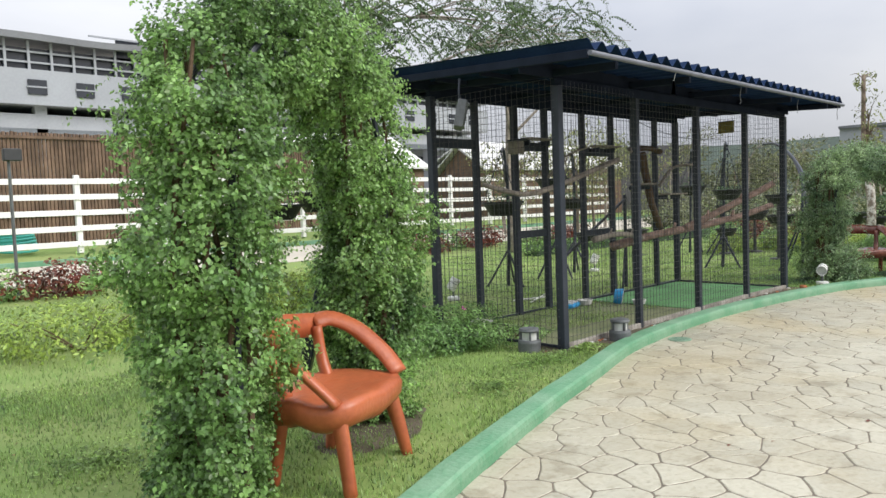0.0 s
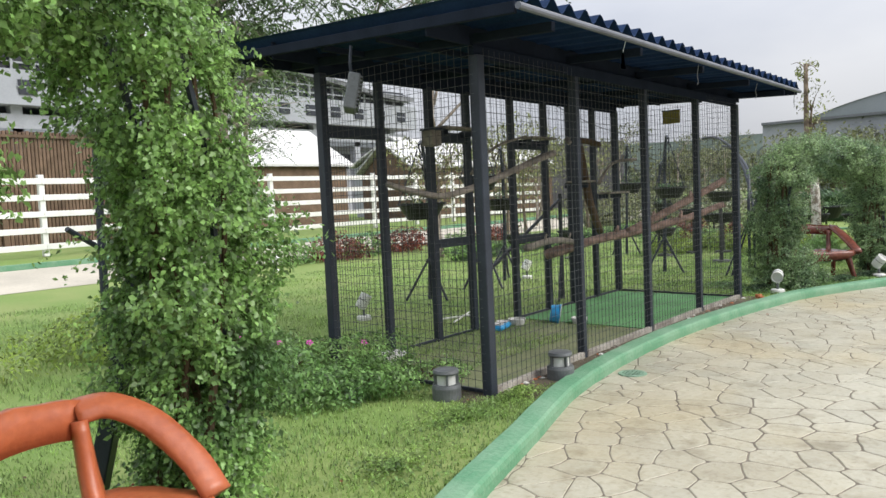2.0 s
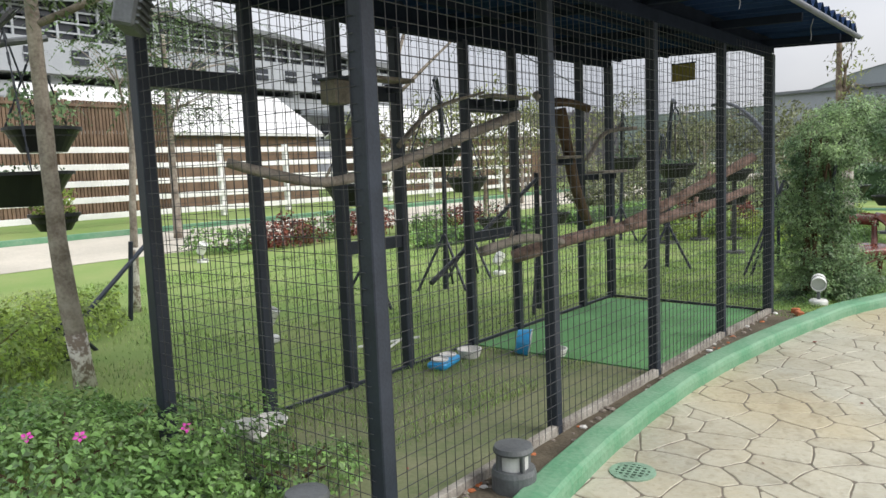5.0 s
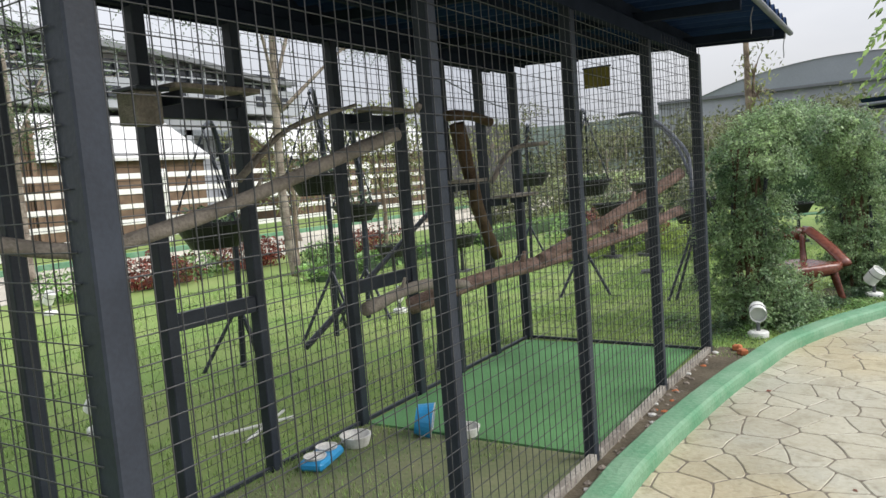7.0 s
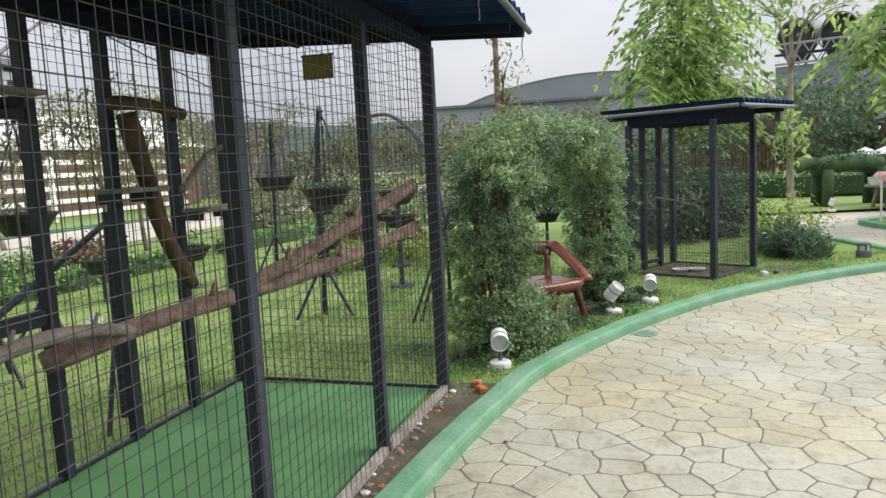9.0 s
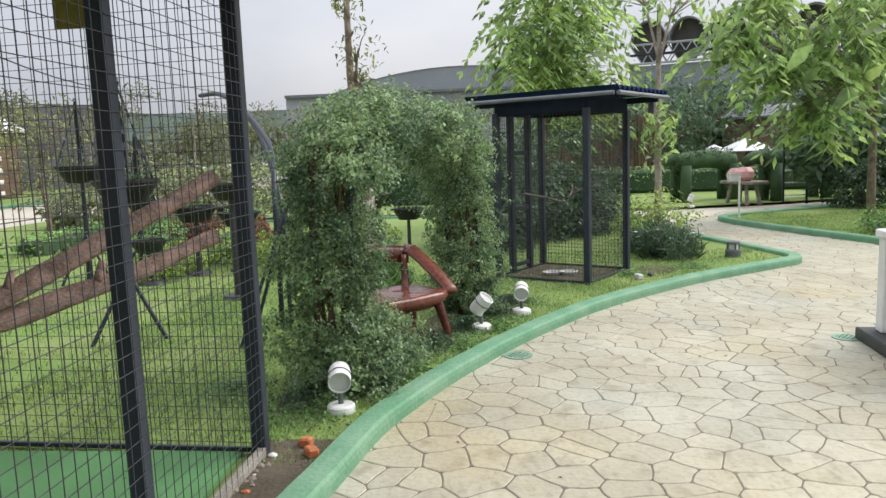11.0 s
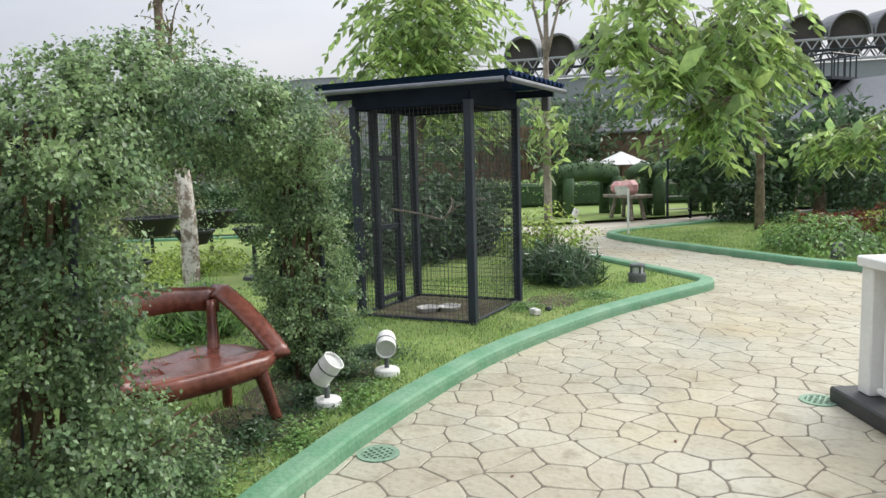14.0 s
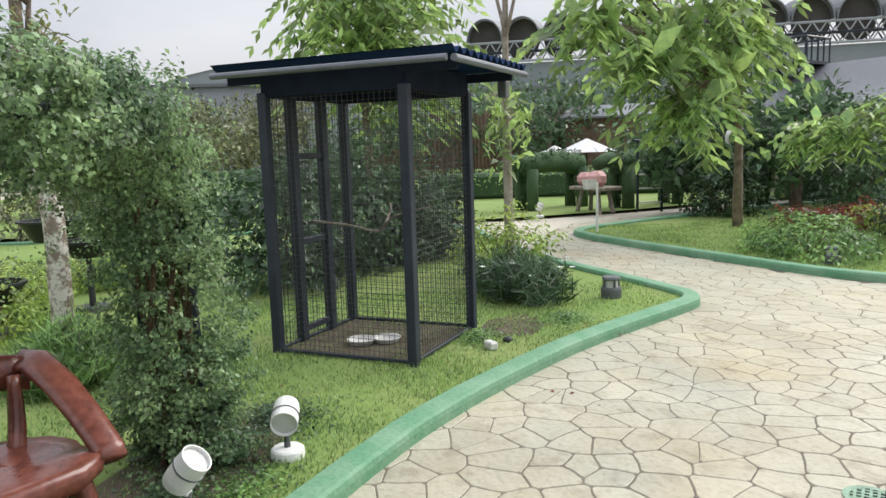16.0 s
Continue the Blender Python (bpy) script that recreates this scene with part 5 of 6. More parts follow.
def bowl(m, r, h, mat, label, name="feeding_bowl"):
    b = thing(name, label, "bowl", m)
    part("body", lathe([(0.0, 0.0), (r * 0.8, 0.0), (r, h), (r * 0.92, h), (r * 0.7, h * 0.25), (0.0, h * 0.2)], 24), mat, b, smooth=False)
    part("rim", lathe([(r * 0.9, h), (r * 1.02, h), (r * 1.02, h + 0.006), (r * 0.9, h + 0.006)], 24), "plate", b)
    return b


def twin_feeder(m, label):
    b = thing("twin_feeder", label, "bowl", m)
    part("tray", boxm((0, 0, 0.035), (0.34, 0.18, 0.065), bevel=0.02), "blue", b)
    for sx in (-0.085, 0.085):
        part("cup", lathe([(0.0, 0.07), (0.07, 0.07), (0.075, 0.085), (0.068, 0.085), (0.06, 0.074), (0.0, 0.072)], 20, pose(sx, 0, 0)), "plate", b)
    return b


twin_feeder(pose(2.44, 1.68, 0.02, 0, 0, 15), "blue twin feeding bowl with white cups on the cage floor")
bowl(pose(2.79, 1.67, 0.02), 0.11, 0.07, "plate", "white enamel feeding bowl on the cage floor")
bowl(pose(3.12, 1.38, 0.13, 100, 10, 30), 0.13, 0.12, "blue", "blue plastic bowl tipped on its side")
bowl(pose(3.22, 1.03, 0.02), 0.1, 0.06, "plate", "white enamel feeding bowl on the cage floor")
for a, b in (((2.45, 2.75, 0.05), (3.0, 2.45, 0.07)), ((2.5, 2.45, 0.04), (3.05, 2.6, 0.09))):
    tagged(part("plastic_pipe", bar([a, b], 0.012, seg=8), "white"), "thin white plastic pipe lying in the grass", "pipe")
for x, y, r in ((0.42, 1.78, 0.12), (0.62, 1.74, 0.13)):
    bowl(pose(x, y, 0.03, 4, -3, 0), r, 0.035, "plate", "dirty white feeding plate on the ground", "feeding_plate")
for a, b in ((0.55, 0.55), (0.42, 0.75)):
    p = c2(a, b, 0.022)
    bowl(Matrix.Translation(p), 0.13, 0.04, "plate", "white feeding plate on the dove cage floor", "feeding_plate")
perch([c2(0.02, 0.95, 1.2), c2(0.4, 0.8, 1.12), c2(0.62, 0.62, 1.05), c2(1.0, 0.7, 1.2), c2(1.19, 0.8, 1.25)], 0.014, 0.011, "thin forked perch across the dove cage")
perch([c2(0.62, 0.62, 1.05), c2(0.55, 0.4, 1.2), c2(0.5, 0.05, 1.28)], 0.012, 0.008, "thin side twig of the dove cage perch")

sign = thing("hanging_card", "faded yellow card hanging on the cage mesh", "card")
part("card", boxm((6.045, 0.95, 2.69), (0.008, 0.27, 0.19), bevel=0.003), "sign_yellow", sign)
part("frame", boxm((6.052, 0.95, 2.79), (0.012, 0.29, 0.015)), "steel", sign)
for dy in (-0.1, 0.1):
    part("wire_hook", bar([(6.045, 0.95 + dy, 2.78), (6.045, 0.95 + dy, 2.86)], 0.003, seg=5), "steel", sign)

flood = thing("flood_lamp", "grey louvred flood lamp hanging from the cage roof", "lamp")
fm = pose(-0.56, 0.9, 2.52, 12, 6, 45)
part("housing", boxm((0, 0, 0), (0.2, 0.1, 0.3), fm, 0.012), "grey_cast", flood)
for k in range(9):
    part("louvre", boxm((0, -0.056, -0.125 + k * 0.031), (0.17, 0.02, 0.012), fm), "grey_cast", flood)
part("bracket", bar([(-0.56, 0.9, 2.66), (-0.57, 0.9, 2.76), (-0.55, 0.9, 2.9)], 0.014, seg=6), "steel", flood)
flood = thing("flood_lamp", "small grey lamp under the dove cage roof", "lamp")
p = c2(W2 + 0.22, -0.3, TOP2 + 0.02)
part("housing", boxm((0, 0, 0), (0.1, 0.09, 0.16), Matrix.Translation(p) @ turn2, 0.01), "grey_cast", flood)
part("bracket", bar([p, p + Vector((0, 0, 0.18))], 0.012, seg=6), "steel", flood)

tag = thing("hanging_tag", "pale blue plastic tag hung from the gutter", "tag")
bm = bmesh.new()
for k, (x, z) in enumerate(((-0.015, 0), (0.015, 0), (0.045, -0.15), (-0.045, -0.15))):
    bm.verts.new((1.06 + x, -0.69, TOP + 0.04 + z))
bm.faces.new(list(bm.verts))
bmesh.ops.solidify(bm, geom=list(bm.faces), thickness=0.006)
part("card", bm, "tagblue", tag)
part("string", bar([(1.06, -0.72, TOP + 0.12), (1.06, -0.69, TOP + 0.03)], 0.003, seg=5), "paper", tag)
for x, z in ((2.7, 0.1), (4.6, 0.08), (6.3, 0.13)):
    tagged(part("wire_hook", bar(smoothline([(x, -0.72, TOP + z), (x + 0.01, -0.7, TOP), (x + 0.03, -0.7, TOP - 0.06), (x + 0.01, -0.7, TOP - 0.1)], 4), 0.004, seg=5), "grey_cast"), "bent wire hook hanging from the gutter", "hook")
box_ = thing("nest_box", "small dark wooden nest box on the cage back", "nest box")
part("body", boxm((1.46, 1.8, 2.3), (0.16, 0.16, 0.17), bevel=0.006), "branch", box_)
part("lid", boxm((1.46, 1.78, 2.395), (0.2, 0.21, 0.02), bevel=0.004), "steel", box_)


# ---- hanging planters behind the cages ----
def planter_bowl(m, r, label, plants=260, hang=0.0, mat="leaf_fine", size=0.07, tall=0.3):
    """A wide black bowl of soil and plants, on chains where it hangs."""
    p = thing("planter_bowl", label, "planter", m)
    h = r * 0.62
    part("bowl", lathe([(0.0, -h), (r * 0.62, -h), (r * 0.9, -h * 0.25), (r, 0.0), (r * 1.06, 0.0), (r * 1.06, 0.03), (r * 0.95, 0.03), (r * 0.9, -0.06), (0.0, -0.06)], 26), "pot", p)
    part("soil", lathe([(0.0, -0.05), (r * 0.91, -0.05), (r * 0.5, -0.02), (0.0, -0.01)], 18), "soil", p)
    if plants:
        a, q = rng.uniform(0, 2 * np.pi, plants), np.sqrt(rng.uniform(0, 1, plants)) * r * 0.95
        P = np.stack([np.cos(a) * q, np.sin(a) * q, rng.uniform(0, 1, plants) ** 1.5 * tall - 0.02], 1)
        leaves("plant", P, size, mat, p, up=0.3)
    if hang:
        for k in range(3):
            t = k * 2 * math.pi / 3 + 0.4
            e, top = Vector((math.cos(t) * r, math.sin(t) * r, 0.02)), Vector((0, 0, hang))
            ch = part("chain", bar([e, e.lerp(top, 0.33)], 0.006, seg=5), "steel", p)
            n = 12
            for j in range(n):
                c = e.lerp(top, (j + 0.5) / n)
                m2 = Matrix.Translation(c) @ (top - e).to_track_quat("Z", "X").to_matrix().to_4x4() @ Matrix.Rotation(radians(90 * (j % 2)), 4, "Z")
                part("link", boxm((0, 0, 0), (0.022, 0.007, (top - e).length / n * 1.15), m2, 0.003), "steel", ch)
    return p


def planter_stand(base, top, arms, label, legs=True):
    """A black pipe stand: a pole, splayed legs and bent arms."""
    s = thing("planter_stand", label, "stand")
    b, t = Vector(base), Vector(top)
    part("pole", bar(smoothline([b, b.lerp(t, 0.5) + Vector((0.03, 0, 0)), t], 4), 0.035, 0.03, 8, 1, 0.15), "steel", s)
    if legs:
        for k in range(3):
            a = k * 2.1 + 0.4
            part("leg", bar([b + Vector((math.cos(a) * 0.42, math.sin(a) * 0.42, -0.03)), b.lerp(t, 0.3)], 0.022, 0.02, 6), "steel", s)
    for e in arms:
        e = Vector(e)
        part("arm", bar(smoothline([t - Vector((0, 0, 0.35)), t.lerp(e, 0.5) + Vector((0, 0, 0.14)), e], 5), 0.03, 0.022, 8, 1, 0.15), "steel", s)
    return s


gallows = thing("planter_gallows", "thick black timber gallows holding hanging bowl planters", "stand")
part("post", bar([(-0.95, 4.65, -0.03), (-0.93, 4.65, 1.2), (-0.9, 4.66, 2.35)], 0.05, 0.042, 9, 1, 0.15), "steel", gallows)
part("arm", bar([(-0.95, 4.62, 1.82), (-0.25, 4.66, 2.55), (0.42, 4.7, 3.22)], 0.055, 0.045, 9, 1, 0.12), "dark_plastic", gallows)
part("arm", bar(smoothline([(-0.9, 4.66, 2.3), (-0.4, 4.68, 2.62), (0.2, 4.7, 2.9), (0.7, 4.72, 3.02)], 4), 0.04, 0.032, 8, 1, 0.15), "grey_cast", gallows, "weathered grey curved pipe arm")
part("brace", bar([(-0.93, 4.64, 1.25), (-1.35, 4.5, 1.5)], 0.03, 0.03, 7), "steel", gallows)
planter_bowl(pose(0.33, 4.68, 1.8), 0.43, "wide black hanging bowl planter on chains", 120, 1.25, "leaf_dark", 0.05, 0.12)
planter_bowl(pose(-0.42, 4.66, 1.63), 0.31, "wide black hanging bowl planter on chains", 60, 0.95, "leaf_dark", 0.05, 0.1)
planter_bowl(pose(0.62, 4.8, 2.2), 0.31, "dark hanging bowl planter with leafy plants", 420, 0.78, "leaf_fine", 0.06, 0.4)
planter_stand((0.75, 5.05, 0.0), (0.76, 5.05, 1.26), [], "short black pipe planter stand on three legs")
planter_bowl(pose(0.76, 5.05, 1.41), 0.22, "small bowl planter with pale green leaves", 320, 0, "leaf_light", 0.06, 0.28)
prop = thing("leaning_prop", "black timber prop leaning against a short stake", "prop")
part("beam", bar([(0.85, 5.6, 0.0), (2.35, 6.3, 0.95)], 0.03, 0.028, 7), "steel", prop)
part("stake", bar([(2.0, 6.2, -0.02), (2.08, 6.18, 1.0)], 0.03, 0.028, 7), "steel", prop)
for k, (x, y, z, r, tall) in enumerate([(3.74, 4.0, 1.55, 0.36, 0.2), (5.24, 3.98, 1.95, 0.34, 0.25), (6.3, 4.3, 1.55, 0.3, 0.2), (8.45, 2.0, 1.62, 0.29, 0.12), (12.0, 4.5, 1.76, 0.34, 0.3), (12.0, 3.65, 1.24, 0.22, 0.2)]):
    planter_bowl(pose(x, y, z), r, "black hanging bowl planter behind the cage", 140, 0.9, "leaf_dark", 0.06, tall)
    planter_stand((x + 0.5, y + 0.35, 0), (x + 0.5, y + 0.3, z + 0.7), [(x, y, z + 0.92)], "black pipe stand holding a hanging planter")
for k, (x, y, z, r) in enumerate([(13.0, 3.3, 1.25, 0.4), (13.3, 2.7, 1.1, 0.38), (12.2, 3.7, 0.75, 0.3), (14.6, 0.9, 0.95, 0.32), (15.3, 0.2, 0.9, 0.34), (13.5, 1.5, 0.62, 0.36), (14.2, 2.1, 0.85, 0.34), (17.5, 4.4, 0.9, 0.4), (18.0, 2.5, 0.95, 0.6), (18.8, 1.6, 1.0, 0.6), (11.0, 5.6, 0.8, 0.36), (9.6, 6.2, 0.8, 0.36)]):
    z, r = z * 0.85, r * 0.85
    stand = thing("planter_pedestal", "short dark pedestal under a bowl planter", "pedestal")
    part("column", bar([(x, y, -0.02), (x, y, z - r * 0.6)], 0.04, 0.03, 10), "dark_plastic", stand)
    part("foot", lathe([(0.0, 0.0), (0.2, 0.0), (0.18, 0.05), (0.0, 0.05)], 18, pose(x, y, 0)), "dark_plastic", stand)
    planter_bowl(pose(x, y, z), r, "wide black bowl planter with a small bonsai", 160, 0, "leaf_fine" if k % 2 else "leaf_dark", 0.05, 0.4)

tri = thing("pole_tripod", "tall thin black pole tripod standing in the grass", "tripod")
for a, b in (((8.5, 1.03, -0.02), (8.98, 0.6, 1.4)), ((8.58, 0.95, -0.02), (9.0, 0.6, 1.4)), ((9.4, 0.3, -0.02), (8.99, 0.61, 1.4))):
    part("leg", bar([a, b], 0.019, 0.016, 7), "steel", tri)
arm = thing("curved_pipe_arms", "two long black curved pipe arms above the archway", "pipe frame")
part("pipe", bar(smoothline([(12.35, 2.8, 2.74), (11.8, 2.32, 2.7), (11.1, 1.82, 2.5), (10.4, 1.34, 2.18), (9.8, 1.0, 1.85), (9.4, 0.88, 1.3), (9.3, 0.85, -0.02)], 6), 0.032, 0.028, 9), "steel", arm)
part("pipe", bar(smoothline([(11.6, 2.08, 2.48), (11.2, 1.8, 2.42), (10.6, 1.42, 2.15), (10.0, 1.1, 1.78), (9.55, 0.85, 1.2), (9.45, 0.8, -0.02)], 6), 0.027, 0.024, 9), "steel", arm)
stand = thing("planter_pedestal", "slim dark pedestal under a wide bowl planter", "pedestal")
part("column", bar([(11.0, 1.95, -0.02), (11.0, 1.95, 1.3)], 0.04, 0.035, 10), "dark_plastic", stand)
part("foot", lathe([(0.0, 0.0), (0.2, 0.0), (0.18, 0.05), (0.0, 0.05)], 18, pose(11.0, 1.95, 0)), "dark_plastic", stand)
planter_bowl(pose(11.0, 1.95, 1.47), 0.29, "wide black bowl planter on a slim pedestal", 40, 0, "leaf_dark", 0.05, 0.1)


# ---- on the paving and the lawn ----
def drain(x, y, a):
    d = thing("drain_cover", "round green painted drain cover set in the paving", "drain cover", pose(x, y, PAVE, 0, 0, a))
    part("ring", lathe([(0.096, -0.006), (0.13, -0.006), (0.13, 0.008), (0.096, 0.008)], 28), "drain", d)
    for k in range(-2, 3):
        w = 2 * math.sqrt(max(0.0, 0.1 ** 2 - (k * 0.036) ** 2))
        part("slot_bar", boxm((k * 0.036, 0, 0.006), (0.014, w, 0.006)), "drain", d)
        part("slot_bar", boxm((0, k * 0.036, 0.0055), (w, 0.014, 0.005)), "drain", d)
    part("pit", lathe([(0.0, 0.0015), (0.102, 0.0015), (0.0, 0.002)], 20), "pot", d)
    return d


drain(1.42, -0.52, 10)
drain(8.27, -1.63, 30)
drain(8.72, -4.7, 50)

stall = thing("white_pen", "low white barred timber pen on a dark stone plinth", "pen", pose(7.89, -5.44, PAVE, 0, 0, -5))
part("plinth", boxm((0, 0, 0.055), (1.5, 1.5, 0.11), bevel=0.012), "dark_plastic", stall, "dark grey polished stone plinth")
for sx in (-1, 1):
    for sy in (-1, 1):
        part("post", boxm((sx * 0.56, sy * 0.56, 0.54), (0.13, 0.13, 0.86), bevel=0.008), "white", stall)
    part("bottom_rail", boxm((0, sx * 0.56, 0.15), (0.98, 0.035, 0.035), bevel=0.005), "white", stall)
    part("bottom_rail", boxm((sx * 0.56, 0, 0.15), (0.035, 0.98, 0.035), bevel=0.005), "white", stall)
    for k in range(8):
        u = -0.42 + 0.12 * k
        part("slat", boxm((u, sx * 0.56, 0.56), (0.028, 0.028, 0.84), bevel=0.004), "white", stall)
        part("slat", boxm((sx * 0.56, u, 0.56), (0.028, 0.028, 0.84), bevel=0.004), "white", stall)
part("top_board", boxm((0, 0, 1.0), (1.3, 1.3, 0.07), bevel=0.01), "white", stall)

inner_kerb = offset(kerb_line, 0.19)
xs_k, ys_k = [p.x for p in inner_kerb[:120]], [p.y for p in inner_kerb[:120]]
bm = bmesh.new()
rows = []
for k in range(61):
    x = 0.1 + 6.1 * k / 60
    y0, y1 = float(np.interp(x, xs_k, ys_k)) - 0.005, 0.05 + 0.03 * noise.noise(Vector((x * 3, 0, 0)))
    rows.append([bm.verts.new((x, y0 + (y1 - y0) * u, 0.008 + 0.016 * max(0.0, noise.noise(Vector((x * 4, u * 3, 5)))))) for u in (0, 0.3, 0.65, 1)])
for a, b in zip(rows, rows[1:]):
    for j in range(3):
        bm.faces.new((a[j], b[j], b[j + 1], a[j + 1]))
tagged(part("soil_bed", bm, "soil", smooth=True), "strip of brown earth and rubble between cage and kerb", "soil", kind="structure")
r = random.Random(5)
for k in range(170):
    x = r.uniform(0.15, 5.95)
    y = 0.03 - r.random() * 0.13
    if x < 0.7 or x > 3.9 or r.random() < 0.35:
        s_ = r.uniform(0.012, 0.034)
        bm = bmesh.new()
        bmesh.ops.create_icosphere(bm, subdivisions=1, radius=s_)
        for v in bm.verts:
            v.co *= 1 + 0.35 * noise.noise(v.co * 40 + Vector((k, 0, 0)))
            v.co.z *= 0.6
        bmesh.ops.translate(bm, verts=bm.verts, vec=(x, y, 0.01))
        tagged(part("rubble_stone", bm, "stone" if k % 3 else "plate" if k % 2 else "orange"), "small broken stone between cage and kerb", "stone", "rubble along the cage")
for x, y, a, sc in ((5.95, -0.32, 30, 1.0), (6.1, -0.25, 80, 0.8)):
    tagged(part("brick_piece", boxm((0, 0, 0.03), (0.1 * sc, 0.075, 0.06), pose(x, y, 0, 5, 3, a), 0.012), "orange"), "broken orange brick beside the kerb", "brick")
tagged(part("brick_piece", boxm((0, 0, 0.035), (0.13, 0.08, 0.07), pose(11.75, -3.35, 0, 0, 0, 20), 0.012), "plate"), "pale brick lying by the dove cage", "brick")
tagged(part("plastic_lump", boxm((0, 0, 0.02), (0.11, 0.07, 0.05), pose(11.95, -3.55, 0, 4, 8, -30), 0.015), "dark_plastic"), "dark plastic scrap by the dove cage", "scrap")


def crumple(m, r_, mat, label, name="paper_scrap"):
    bm = bmesh.new()
    bmesh.ops.create_icosphere(bm, subdivisions=2, radius=r_)
    for v in bm.verts:
        v.co *= 1 + 0.7 * noise.noise(v.co * 18 + m.translation)
        v.co.z = v.co.z * 0.55 + r_ * 0.4
    bmesh.ops.transform(bm, matrix=m, verts=bm.verts)
    return tagged(part(name, bm, mat), label, "scrap")


crumple(pose(-0.62, 1.02, 0.02, 0, 0, 20), 0.07, "paper", "crumpled pale blue paper in the ground cover")
crumple(pose(-0.7, 1.08, 0.0, 0, 20, 70), 0.05, "paper", "crumpled pale paper in the ground cover")
crumple(pose(0.45, 1.7, 0.02, 0, 0, 30), 0.12, "plate", "crumpled white paper on the cage floor")
dry = thing("dry_leaf", "dry brown leaf lying on the paving", "leaf")
leaves("blade", np.array([[12.06, -4.65, PAVE + 0.02], [12.1, -4.69, PAVE + 0.02], [12.14, -4.6, PAVE + 0.02]]), 0.13, "leaf_red", dry, up=2.0)


def bare_patch(x, y, rx, ry, turn_):
    """A worn patch of dark earth in the lawn, uneven at its rim."""
    bm = bmesh.new()
    mid = bm.verts.new((0, 0, 0.012))
    ring = []
    for k in range(28):
        t = 2 * math.pi * k / 28
        w = 1 + 0.35 * noise.noise(Vector((math.cos(t) * 1.6 + x, math.sin(t) * 1.6 + y, 0)))
        ring.append(bm.verts.new((math.cos(t) * rx * w, math.sin(t) * ry * w, 0.003)))
    for k in range(28):
        bm.faces.new((mid, ring[k], ring[(k + 1) % 28]))
    ob = part("soil_patch", bm, "soil", smooth=True)
    ob.matrix_basis = pose(x, y, 0, 0, 0, turn_)
    return tagged(ob, "bare dark earth worn into the lawn", "soil", kind="structure")


for x, y, rx, ry, a in ((7.45, -0.3, 0.7, 0.4, -20), (8.75, -0.75, 0.75, 0.4, -22), (9.85, -1.2, 0.75, 0.45, -25), (12.55, -3.75, 0.45, 0.3, -30), (0.05, 0.2, 0.3, 0.2, 10), (-3.0, -0.4, 0.6, 0.4, 20)):
    bare_patch(x, y, rx, ry, a)


def litter(name, n, x0, x1, y0, y1, size, mat, label, poly=None, lift=0.004):
    x, y = rng.uniform(x0, x1, n), rng.uniform(y0, y1, n)
    ok = inside(x, y, poly) if poly else np.ones(n, bool)
    z = np.interp(y[ok], [-60, 5, 11, 14.6, 16.5, 40], [0, 0, 0.25, 0.45, 0.65, 0.8]) + lift
    ob = leaves(name, np.stack([x[ok], y[ok], z], 1), size, mat, up=2.5, droop=0.0)
    return tagged(ob, label, "leaves", kind="stuff")


def creepers(name, spots, n, size, mat, label):
    """Low creeping weeds in patches over the lawn."""
    P = []
    for x, y, r0, r1, h in spots:
        a, q = rng.uniform(0, 2 * np.pi, n), np.minimum(np.abs(rng.normal(size=n)) * 0.55, 1.6)
        q = q * (1 + 0.5 * np.sin(a * 3 + x * 5) * np.sin(a * 2 + y * 7))
        P.append(np.stack([x + np.cos(a) * q * r0, y + np.sin(a) * q * r1, 0.01 + rng.uniform(0, 1, n) * h * np.maximum(1.1 - q, 0.1)], 1))
    P = np.concatenate(P)
    P = P[inside(P[:, 0], P[:, 1], lawn_poly)]
    return tagged(leaves(name, P, size, mat, up=1.2), label, "weeds", kind="stuff")


creepers("creeping_weeds", [(6.9, -0.2, 0.7, 0.45, 0.06), (7.6, -0.75, 0.7, 0.35, 0.06), (8.4, -1.15, 0.7, 0.35, 0.06), (9.2, -1.5, 0.6, 0.35, 0.05), (7.2, 0.6, 0.8, 0.5, 0.07), (12.6, -4.3, 0.5, 0.5, 0.05), (12.1, -3.3, 0.4, 0.3, 0.06)], 1500, 0.03, "leaf_ground", "low creeping green weeds along the kerb")
creepers("creeping_weeds", [(7.9, -0.6, 0.5, 0.3, 0.08), (8.5, -0.85, 0.6, 0.35, 0.08), (9.2, -1.15, 0.5, 0.3, 0.09), (9.9, -1.35, 0.5, 0.4, 0.1), (10.4, -1.6, 0.4, 0.35, 0.08), (7.0, -0.05, 0.6, 0.4, 0.08)], 1500, 0.035, "leaf_dark", "dark creeping weeds round the foot of the archway")
creepers("creeping_weeds", [(-1.6, -0.4, 0.6, 0.4, 0.05), (-0.6, -0.1, 0.6, 0.35, 0.06), (0.1, -0.15, 0.4, 0.2, 0.08), (-2.6, 0.6, 0.6, 0.5, 0.05), (-4.5, 0.4, 0.8, 0.6, 0.05), (-6.2, 1.5, 0.9, 0.8, 0.05), (-5.0, 2.6, 1.0, 0.8, 0.06), (-3.2, 2.6, 1.0, 0.6, 0.06)], 1300, 0.03, "blade", "low creeping green weeds on the lawn")
litter("fallen_leaves", 260, 5.5, 13, -6, 1, 0.035, "leaf_red", "small dry fallen leaves on the lawn", lawn_poly, 0.02)
litter("fallen_leaves", 160, -6, 1, -2, 3, 0.035, "leaf_red", "small dry fallen leaves on the lawn", lawn_poly, 0.02)
r = random.Random(9)
